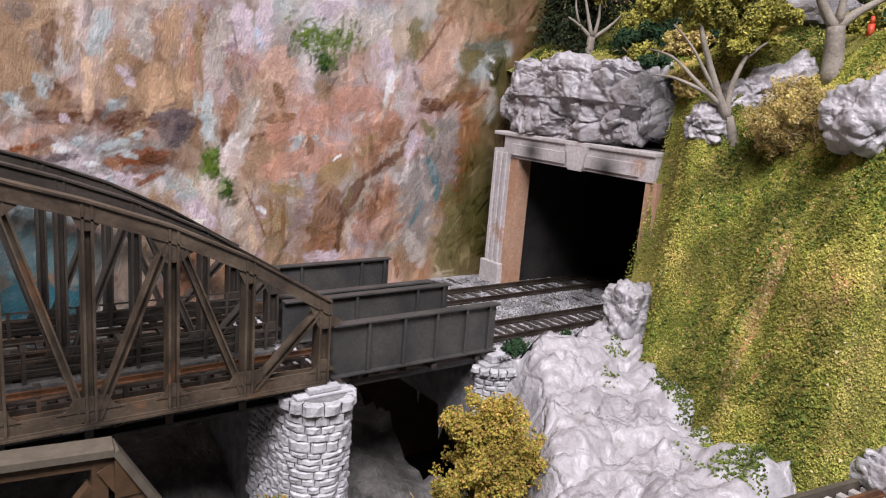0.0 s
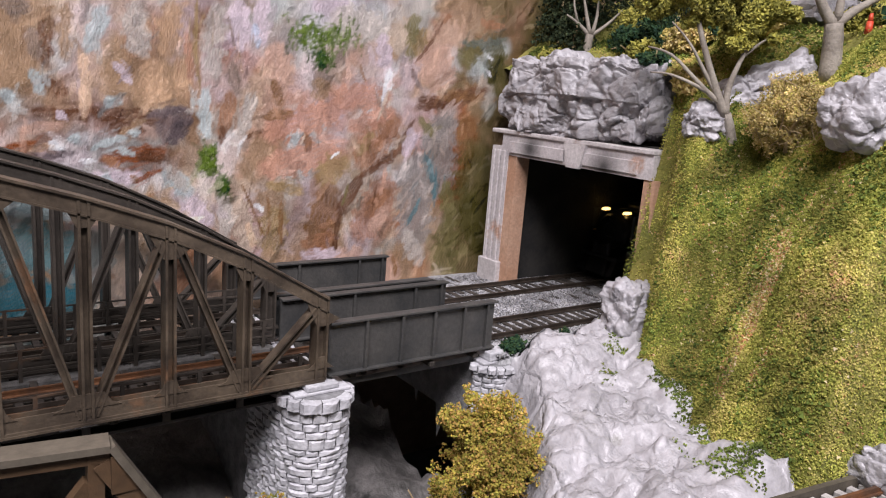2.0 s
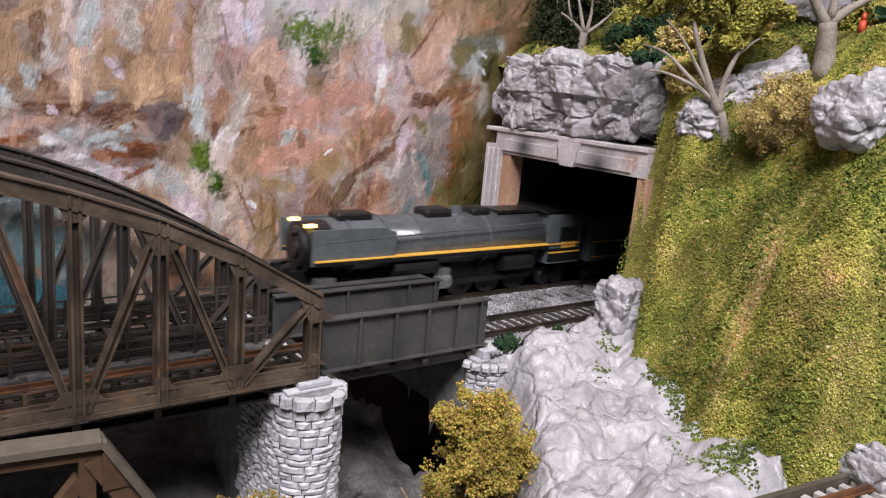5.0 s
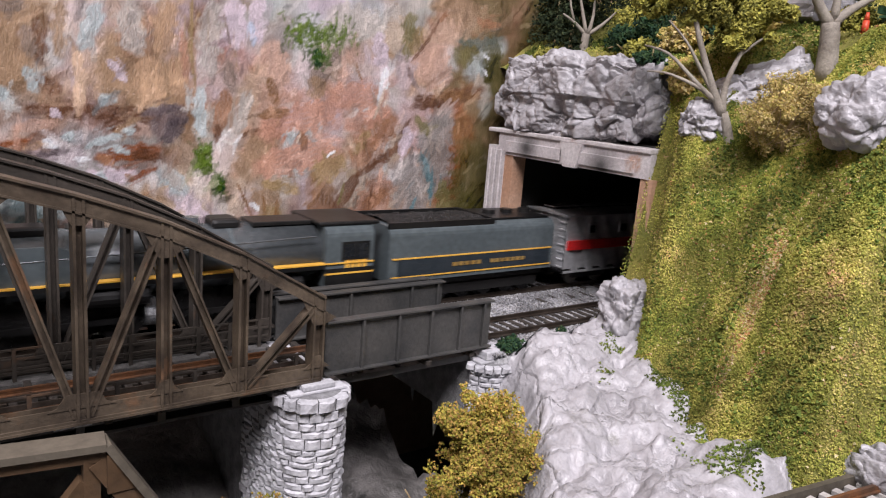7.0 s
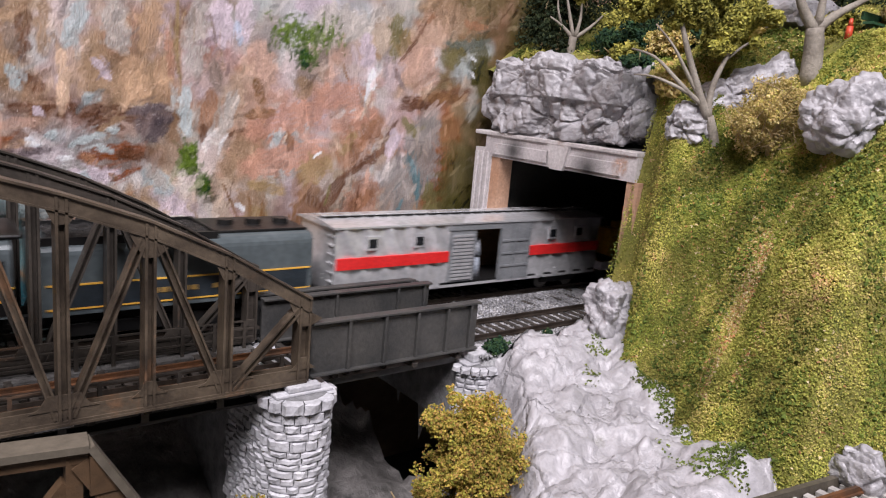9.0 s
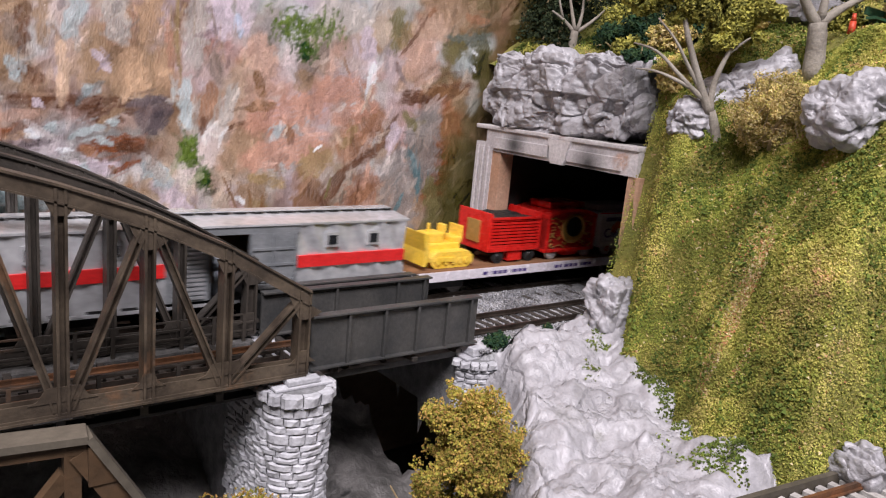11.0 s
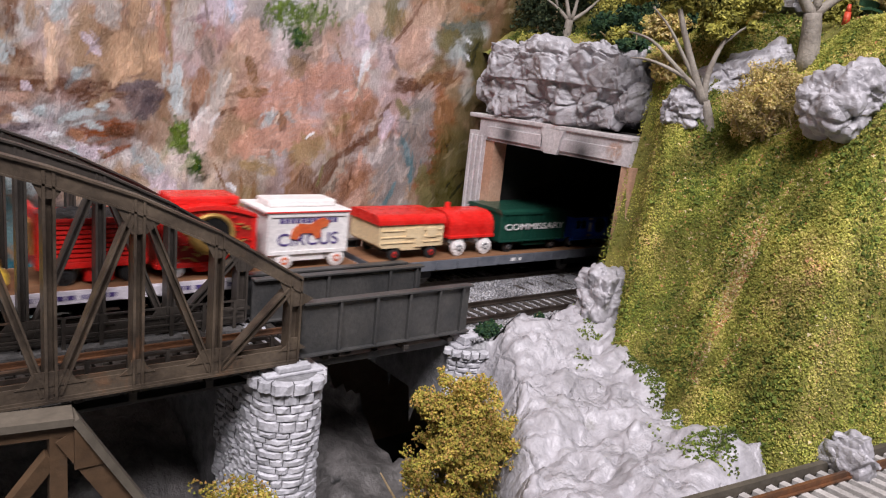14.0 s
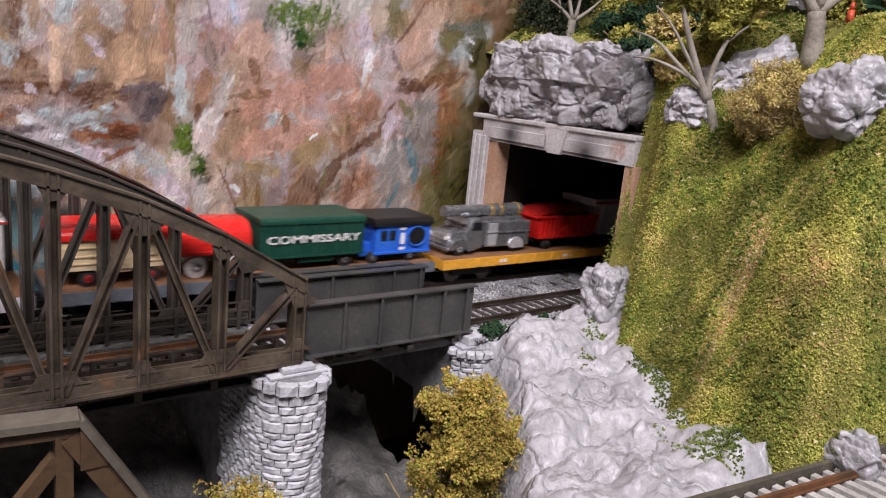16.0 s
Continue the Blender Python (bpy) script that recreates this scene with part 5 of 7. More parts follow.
def near_truss():
    t = thing("truss_bridge", (-60, third_y(-60), -6), "rust-brown steel truss bridge of the near track", "bridge", "truss bridges")
    tops = (23.5, -8, -38, -68, -98, -128)

    def at(x, side):
        return third_y(x) + side * 19.5

    for side in (-1, 1):
        bm = bmesh.new()
        beam(bm, (23.5, at(23.5, side), 41.0), (-128, at(-128, side), 41.0), 5, 1.2)
        part("top_chord", bm, GREYEDGE, t, "grey top flange of the chord")
        bm = bmesh.new()
        beam(bm, (23.5, at(23.5, side), 39.4), (-128, at(-128, side), 39.4), 3, 2.2)
        part("chord_web", bm, OCHRE, t)
        bm = bmesh.new()
        beam(bm, (50, at(50, side), -4), (-155, at(-155, side), -4), 4, 4.5)
        part("bottom_chord", bm, OCHRE, t)
        for x0, x1 in ((23.5, 50), (-128, -155)):
            bm = bmesh.new()
            beam(bm, (x0, at(x0, side), 41), (x1, at(x1, side), -3), 5, 1.2)
            part("end_post", bm, GREYEDGE, t, "grey sloping end post flange")
            bm = bmesh.new()
            k = -1 if x0 > 0 else 1
            beam(bm, (x0 + 1.2 * k, at(x0, side), 38.4), (x1 + 2.6 * k, at(x1, side), -3), 3, 3.2)
            part("end_web", bm, OCHRE, t)
        for i, x in enumerate(tops):
            bm = bmesh.new()
            beam(bm, (x - 2.2, at(x, side), 41), (x - 2.2, at(x, side), -3), 2.2, 2.4)
            part("post", bm, OCHRE, t)
            bm = bmesh.new()
            o = ((x - 0.2, 39.5), (x + 1.0, 39.5), (x + 5.2, 33.0), (x - 0.2, 33.0)) if i == 0 else ((x - 5, 37), (x + 1, 37), (x, 33), (x - 4, 33))
            prism(bm, o, at(x, side) - 2.3, at(x, side) - 1.6)
            part("gusset", bm, OCHRE, t)
            if i < len(tops) - 1:
                x2 = tops[i + 1]
                bm = bmesh.new()
                beam(bm, (x - 3, at(x, side), 35), (x2 + 2, at(x2, side), -2), 2.2, 2.2)
                part("diagonal", bm, OCHRE, t)
    return t


near_truss()

# ---- small figures on the hill ----
def figurine():
    m1 = mat("red_figure_paint", (0.5, 0.05, 0.02), (0.55, 0.08, 0.03), 0.5)
    bm = bmesh.new()
    x, y = 304, 147
    z = hill_z(x, y)
    tube(bm, (x, y, z), (x, y, z + 5), 1.5, 1.2, 10)
    tube(bm, (x, y, z + 5), (x, y, z + 8), 1.1, 0.6, 10)
    part("figurine", bm, m1, at=(x, y, z), smooth=True)
    tagged(bpy.context.scene.objects["figurine"], "tiny red painted seated figurine on the hill", "figurine")
    t = thing("bench", (318, 143, hill_z(318, 143)), "small dark green bench on the hilltop", "bench")
    z = hill_z(318, 143)
    part("seat", box(309, 327, 141, 145, z + 3.2, z + 4.2), DARKGREEN, t)
    part("backrest", box(309, 327, 145, 146, z + 5, z + 8), DARKGREEN, t)
    for xx in (311, 324):
        part("leg", box(xx, xx + 1.2, 141.5, 144.5, z - 1, z + 3.2), DARKGREEN, t)


DARKGREEN = mat("dark_green_paint", (0.02, 0.07, 0.035), (0.03, 0.09, 0.045), 0.5)
figurine()

# ---- motion ----
SPEED = 65.4
def train_x(t):
    return -SPEED * (t - 10.0)


MOVING = []


def motions():
    steps = [i * 1.0 for i in range(16)] + [15.5, 15.8, 15.9, 16.0]
    for ob in MOVING:
        home = ob.location.copy()
        walk(ob, [(t, pose(home.x + train_x(t) * MM, home.y, home.z)) for t in steps])
    for ob, r in SPINNING:
        home = ob.location.copy()
        n = 160 if r < 7 else 80
        walk(ob, [(16.0 * k / n, pose(home.x, home.y, home.z, 0, -math.degrees(SPEED / r) * 16.0 * k / n, 0)) for k in range(n + 1)])


# ---- train materials ----
LOCOGREY = mat("blue_grey_loco_paint", (0.085, 0.105, 0.112), (0.11, 0.132, 0.14), 0.32, 0.1, 25, 400, 0.08)
BOILER = mat("grey_boiler_paint", (0.085, 0.097, 0.104), (0.125, 0.138, 0.146), 0.25, 0.25, 25, 400, 0.08)
BLACK = mat("black_loco_paint", (0.006, 0.006, 0.0065), (0.013, 0.0125, 0.012), 0.4, 0.0, 60, 700, 0.15)
COAL = mat("black_coal", (0.008, 0.008, 0.008), (0.03, 0.03, 0.03), 0.45, 0.0, 400, 1200, 1.0, coarse_bump=1.0)
NAVY = mat("dark_slate_band", (0.02, 0.028, 0.035), (0.03, 0.038, 0.045), 0.4)
GOLD = mat("yellow_stripe_paint", (0.75, 0.4, 0.06), (0.82, 0.48, 0.08), 0.4)
SILVER = mat("silver_car_paint", (0.7, 0.71, 0.73), (0.84, 0.85, 0.87), 0.23, 0.58, 30, 300, 0.12)
STRIPE = mat("red_stripe_paint", (0.65, 0.02, 0.02), (0.72, 0.03, 0.03), 0.4)
GREYDOOR = mat("grey_door_paint", (0.16, 0.17, 0.18), (0.22, 0.23, 0.24), 0.45)
DARKGLASS = mat("dark_window_glass", (0.01, 0.012, 0.015), (0.015, 0.017, 0.02), 0.1)
DECKWOOD = mat("brown_wood_deck", (0.16, 0.075, 0.035), (0.26, 0.13, 0.06), 0.75, 0.0, 60, 600, 0.4, stretch=(0.3, 3, 1))
WHITECAR = mat("lilac_white_paint", (0.66, 0.62, 0.66), (0.74, 0.7, 0.74), 0.45)
SLATECAR = mat("slate_grey_paint", (0.1, 0.11, 0.13), (0.15, 0.16, 0.18), 0.45)
ORANGECAR = mat("orange_yellow_paint", (0.72, 0.33, 0.03), (0.8, 0.4, 0.05), 0.45)
YELLOW = mat("bright_yellow_plastic", (0.85, 0.55, 0.05), (0.9, 0.62, 0.1), 0.4)
REDPAINT = mat("glossy_red_plastic", (0.62, 0.015, 0.012), (0.7, 0.025, 0.02), 0.28)
DEEPRED = mat("dark_red_plastic", (0.32, 0.012, 0.01), (0.42, 0.02, 0.015), 0.4)
GILT = mat("gilt_trim", (0.6, 0.36, 0.1), (0.72, 0.48, 0.16), 0.35, 0.6, 60, 400, 0.3)
CREAM = mat("cream_plastic", (0.72, 0.55, 0.32), (0.78, 0.62, 0.38), 0.5)
WHITE = mat("white_plastic", (0.78, 0.74, 0.72), (0.82, 0.8, 0.78), 0.45)
INK = mat("dark_blue_print", (0.06, 0.04, 0.16), (0.08, 0.05, 0.2), 0.5)
LION = mat("orange_red_print", (0.6, 0.1, 0.03), (0.66, 0.16, 0.05), 0.5)
FOREST = mat("dark_green_plastic", (0.008, 0.05, 0.034), (0.012, 0.065, 0.042), 0.32)
BLUE = mat("bright_blue_plastic", (0.02, 0.12, 0.6), (0.03, 0.15, 0.66), 0.35)
GUNMETAL = mat("silver_toy_paint", (0.36, 0.37, 0.38), (0.46, 0.47, 0.48), 0.28, 0.8)
TYRE = mat("black_rubber_tyre", (0.012, 0.012, 0.012), (0.02, 0.02, 0.02), 0.8)
WHEELSTEEL = mat("wheel_metal", (0.16, 0.15, 0.14), (0.24, 0.22, 0.2), 0.35, 0.7)
LAMPGLOW = bpy.data.materials.new("warm_lamp_glow")
LAMPGLOW.use_nodes = True
LAMPGLOW.node_tree.nodes["Principled BSDF"].inputs["Base Color"].default_value = (1, 0.7, 0.3, 1)
LAMPGLOW.node_tree.nodes["Principled BSDF"].inputs["Emission Color"].default_value = (1, 0.62, 0.18, 1)
LAMPGLOW.node_tree.nodes["Principled BSDF"].inputs["Emission Strength"].default_value = 4.0

TY = 285.0
NEAR, FAR = 268.0, 302.0
SPINNING = []


def rides(name, u0, u1, z, label, category, group=""):
    t = thing(name, ((u0 + u1) / 2, TY, z), label, category, group)
    MOVING.append(t)
    return t


def wheelset(t, u, r, y=TY, gauge=8.3, material=None, spin=True, z=None, width=2.2, spokes=0):
    """An axle with two wheels, its origin on the axle."""
    bm = bmesh.new()
    for s in (-1, 1):
        tube(bm, (0, s * gauge - width / 2, 0), (0, s * gauge + width / 2, 0), r, n=20)
        tube(bm, (0, s * (gauge + width / 2), 0), (0, s * (gauge + width / 2 + 0.35), 0), r * 0.72, r * 0.66, n=16)
        for k in range(spokes):
            g = k * math.tau / spokes
            beam(bm, (0, s * (gauge + width / 2 + 0.45), 0), (math.cos(g) * r * 0.8, s * (gauge + width / 2 + 0.45), math.sin(g) * r * 0.8), 0.5, 0.6)
    tube(bm, (0, -gauge - width, 0), (0, gauge + width, 0), r * 0.2, n=8)
    finish(bm)
    for v in bm.verts:
        v.co *= MM
    me = bpy.data.meshes.new("wheelset")
    bm.to_mesh(me)
    bm.free()
    me.materials.append(material or WHEELSTEEL)
    ob = new("wheelset", me)
    ob.parent = t
    zz = r if z is None else z
    ob.location = (Vector((u, y, zz)) - BASE[t]) * MM
    BASE[ob] = Vector((u, y, zz))
    if spin:
        SPINNING.append((ob, r))
    return ob


def truck(t, u, span=20, r=5.0):
    bm = bmesh.new()
    for s in (-1, 1):
        y = TY + s * 11.8
        prism(bm, ((u - span / 2 - 3, 4), (u + span / 2 + 3, 4), (u + span / 2 + 3, 6.5), (u + 6, 8.6), (u - 6, 8.6), (u - span / 2 - 3, 6.5)), y - 0.9, y + 0.9)
    bx(bm, u - 3, u + 3, TY - 11, TY + 11, 5, 8.4)
    part("truck_frame", bm, BLACK, t)
    wheelset(t, u - span / 2, r)
    wheelset(t, u + span / 2, r)


def writing(name, body, size, u, y, z, material, parent, width=None):
    """Letters standing on the near side of a thing."""
    cu = bpy.data.curves.new(name, "FONT")
    cu.body, cu.size, cu.extrude, cu.offset = body, size, 0.12, 0.06
    cu.align_x = "CENTER"
    tmp = new(name, cu)
    bpy.context.view_layer.update()
    me = bpy.data.meshes.new_from_object(tmp)
    bpy.data.objects.remove(tmp)
    w = max(v.co.x for v in me.vertices) - min(v.co.x for v in me.vertices)
    k = width / w if width else 1.0
    off = BASE[parent]
    for v in me.vertices:
        x, up, out = v.co
        v.co = (Vector((u + x * k, y - out, z + up)) - off) * MM
    me.materials.append(material)
    ob = new(name, me)
    ob.parent = parent
    return ob


def bars(parent, u0, u1, n, y, z0, z1, material):
    """A row of plain bars where lettering cannot be read or is not shown."""
    w = (u1 - u0) / n
    for k in range(n):
        part("lettering_bar", box(u0 + k * w + w * 0.12, u0 + (k + 1) * w - w * 0.12, y - 0.14, y + 0.05, z0, z1), material, parent)


def rounded(y0, y1, z0, z1, r, n=5):
    """A (y, z) outline with rounded upper corners."""
    out = [(y0, z0)]
    for k in range(n + 1):
        g = math.pi - math.pi / 2 * k / n
        out.append((y0 + r + r * math.cos(g), z1 - r + r * math.sin(g)))
    for k in range(n + 1):
        g = math.pi / 2 - math.pi / 2 * k / n
        out.append((y1 - r + r * math.cos(g), z1 - r + r * math.sin(g)))
    out.append((y1, z0))
    return out


def squat(t, k, only=None):
    """Lowers a thing's bodywork towards its base."""
    for o in t.children_recursive:
        kind = o.name.split(".")[0]
        if kind in ("wheelset", "hub") or (only and kind not in only):
            continue
        for v in o.data.vertices:
            v.co.z *= k


# ---- steam locomotive ----
def locomotive():
    t = rides("steam_locomotive", -216, -30, 0, "grey and black articulated steam locomotive with yellow lining", "locomotive")
    bm = bmesh.new()
    prism(bm, ((-202, 2.2), (-193, 2.2), (-190, 11), (-198, 11)), TY - 13, TY + 13)
    part("pilot", bm, BLACK, t)
    part("pilot_deck", box(-199, -184, TY - 14, TY + 14, 11, 13, bevel=0.4), BLACK, t)
    bm = bmesh.new()
    tube(bm, (-197, TY - 5, 12), (-197, TY - 5, 20), 1.8, n=10)
    part("air_pump", bm, BLACK, t)
    bm = bmesh.new()
    tube(bm, (-197, TY + 5, 12), (-197, TY + 5, 20), 1.8, n=10)
    part("air_pump", bm, BLACK, t)
    bm = bmesh.new()
    tube(bm, (-190, TY, 29), (-178, TY, 29), 12.6, n=32)
    tube(bm, (-191.6, TY, 29), (-190, TY, 29), 9, 10.5, n=28)
    tube(bm, (-192.6, TY, 29), (-191.6, TY, 29), 4, 5, n=20)
    part("smokebox", bm, BLACK, t, "black smokebox with round door", smooth=False)
    bm = bmesh.new()
    tube(bm, (-193.5, TY, 36.5), (-190, TY, 36.5), 2.0, n=16)
    hl = part("headlight", bm, BLACK, t)
    bm = bmesh.new()
    tube(bm, (-193.9, TY, 36.5), (-193.5, TY, 36.5), 1.6, n=16)
    part("lens", bm, DARKGLASS, hl, "unlit headlamp lens")
    for s in (-1, 1):
        part("number_board", box(-191, -186, TY + s * 8 - 1, TY + s * 8 + 1, 40.2, 41.8, bevel=0.3), LAMPGLOW, t, "lit amber number board")
    bm = bmesh.new()
    tube(bm, (-178, TY, 29), (-56, TY, 29), 13.6, 14.6, n=36)
    part("boiler", bm, BOILER, t, "glossy grey boiler", smooth=True)
    for u in (-170, -152, -134, -112, -94, -76):
        bm = bmesh.new()
        tube(bm, (u, TY, 29), (u + 1.2, TY, 29), 14.4, n=36)
        part("boiler_band", bm, LOCOGREY, t)
    for s in (-1, 1):
        y = TY + s * 15.5
        bm = bmesh.new()
        prism(bm, ((-191, 24), (-150, 24), (-150, 38), (-156, 40.5), (-191, 40.5)), y - 0.5, y + 0.5)
        part("smoke_deflector", bm, LOCOGREY, t, "flat grey smoke deflector plate")
    bm = bmesh.new()
    bx(bm, -174, -156, TY - 5, TY + 5, 41.5, 45.5, bevel=1.2)
    part("stack", bm, BLACK, t)
    for a, b in ((-128, -112), (-100, -88)):
        bm = bmesh.new()
        bx(bm, a, b, TY - 6, TY + 6, 41, 46.2, bevel=1.8)
        part("sand_dome", bm, BLACK, t)
    bm = bmesh.new()
    tube(bm, (-106, TY, 42), (-106, TY, 46.5), 3.6, 2.8, n=16)
    part("steam_dome", bm, BOILER, t)
    part("roof_walk", box(-84, -58, TY - 7, TY + 7, 42.5, 44.5, bevel=0.4), BLACK, t)
    for s in (-1, 1):
        y = TY + s * 15.8
        part("running_board", box(-190, -56, y - 1.6, y + 1.6, 22.2, 24.0), BLACK, t)
        part("lining", box(-190, -33, y - 1.75, y + 1.75, 24.0, 24.55), GOLD, t, "yellow lining along the running board")
        bm = bmesh.new()
        tube(bm, (-150, y - s * 1.5, 17.5), (-126, y - s * 1.5, 17.5), 3.4, n=14)
        part("air_tank", bm, BLACK, t)
        bm = bmesh.new()
        tube(bm, (-86, y - s * 1.5, 16), (-66, y - s * 1.5, 16), 4.0, n=14)
        part("air_tank", bm, BLACK, t)
        bm = bmesh.new()
        limb(bm, ((-186, y, 32), (-120, y, 34), (-60, y, 36)), 0.35, 0.35)
        part("handrail", bm, BOILER, t)
        for a in (-189, -128):
            bm = bmesh.new()
            tube(bm, (a + 1, TY + s * 13.5, 9.5), (a + 10, TY + s * 13.5, 9.5), 3.8, n=18)
            bx(bm, a + 1, a + 10, TY + s * 13 - 2.2, TY + s * 13 + 2.2, 11.5, 16)
            part("cylinder", bm, GUNMETAL, t, "silver steam cylinder block")
        for a, b in ((-170, -136), (-108, -70)):
            bm = bmesh.new()
            bx(bm, a - 3, b + 6, TY + s * 12.6 - 0.5, TY + s * 12.6 + 0.5, 7.2, 9.2)
            part("side_rod", bm, BLACK, t)
    part("frame", box(-198, -34, TY - 6.5, TY + 6.5, 6, 18), BLACK, t)
    for u in (-168, -151, -134, -107, -89, -71):
        wheelset(t, u, 9.3, material=BLACK, spokes=9)
    for u in (-198, -190, -50, -40):
        wheelset(t, u, 5.2, material=BLACK)
    bm = bmesh.new()
    loft(bm, rounded(NEAR, FAR, 15, 43.5, 5), -56, -33)
    cab = part("cab", bm, LOCOGREY, t, "grey driver's cab")
    part("cab_roof", box(-58, -29, TY - 15, TY + 15, 43.0, 45.0, bevel=0.9), BLACK, t)
    for y in (NEAR, FAR):
        fr = part("window_frame", box(-48.5, -35, y - 0.35, y + 0.35, 27.5, 36), BLACK, cab)
        part("pane", box(-47.5, -42.4, y - 0.5, y + 0.5, 28.5, 35), DARKGLASS, cab)
        part("pane", box(-41.4, -36, y - 0.5, y + 0.5, 28.5, 35), DARKGLASS, cab)
        part("cab_band", box(-56, -33, y - 0.3, y + 0.3, 15, 22), BLACK, cab)
        part("cab_line", box(-56, -33, y - 0.5, y + 0.5, 19.5, 20.2), GOLD, cab)
    bars(cab, -47, -36, 4, NEAR - 0.1, 21.8, 25.6, GOLD)
    return t


squat(locomotive(), 0.925, ("boiler", "boiler_band", "smokebox", "headlight", "lens", "stack", "sand_dome", "steam_dome", "roof_walk", "cab", "cab_roof", "window_frame", "pane", "number_board", "smoke_deflector"))


def tender():
    t = rides("tender", -25, 75, 0, "grey locomotive tender with dark yellow-lined band and coal", "tender")
    bm = bmesh.new()
    loft(bm, rounded(NEAR, FAR, 13, 38.5, 4.5), -25, 75)
    body = part("body", bm, LOCOGREY, t)
    for y in (NEAR, FAR):
        part("band", box(-20, 73, y - 0.35, y + 0.35, 15.5, 23.5), NAVY, t, "dark lettering band")
        for z in (15.0, 23.5):
            part("lining", box(-23, 74, y - 0.45, y + 0.45, z, z + 0.6), GOLD, t)
    bars(t, 10, 28, 5, NEAR - 0.45, 18.6, 20.4, GILT)
    bars(t, 33, 56, 7, NEAR - 0.45, 18.6, 20.4, GILT)
    bm = sheet(-22, 34, TY - 14, TY + 14, 2.0, lambda x, y: 38.3 + 1.6 * (1 - ((y - TY) / 15) ** 2) + 1.3 * fbm(x * 0.25, y * 0.25, 3.0))
    part("coal", bm, COAL, t, "heap of black coal")
    for y in (TY - 15, TY + 15):
        part("bunker_side", box(-25, 36, y - 0.6, y + 0.6, 37, 40.0), BLACK, t)
    part("bunker_end", box(34.5, 36, TY - 14.4, TY + 14.4, 38, 40.2), BLACK, t)
    part("top_deck", box(36, 74, TY - 13, TY + 13, 38.5, 39.6, bevel=0.3), BLACK, t)
    for u in (44, 56, 68):
        bm = bmesh.new()
        tube(bm, (u, TY, 39.5), (u, TY, 41.6), 3.2, n=14)
        part("hatch", bm, BLACK, t)
    for k in range(6):
        part("rung", box(75, 75.8, NEAR + 1, NEAR + 5, 15 + k * 4, 15.7 + k * 4), BLACK, t)
    part("underframe", box(-24, 74, TY - 12, TY + 12, 9, 13), BLACK, t)
    for u in (-16, -4, 10, 24, 38, 52, 64):
        wheelset(t, u, 5.2, material=BLACK)
    for s in (-1, 1):
        part("side_frame", box(-20, 70, TY + s * 11.8 - 0.8, TY + s * 11.8 + 0.8, 3.5, 8.5, bevel=0.4), BLACK, t)
    part("drawbar", box(-33, -25, TY - 1.5, TY + 1.5, 7, 9), BLACK, t)


tender()


def corrugated(u0, u1, y, z0, z1, s, pitch, lean=0.0):
    """A side of pressed ribs that lean a little."""
    bm = bmesh.new()
    n = int((u1 - u0) / 1.0)
    rows = []
    for j in range(9):
        z = z0 + (z1 - z0) * j / 8
        row = []
        for i in range(n + 1):
            u = u0 + (u1 - u0) * i / n
            ph = (u + lean * (z - z0)) / pitch * math.tau
            row.append(bm.verts.new((u, y - s * 1.25 * (0.5 + 0.5 * math.sin(ph)) ** 2, z)))
        rows.append(row)
    for a, b in zip(rows, rows[1:]):
        for i in range(n):
            bm.faces.new((a[i], a[i + 1], b[i + 1], b[i]))
    return bm


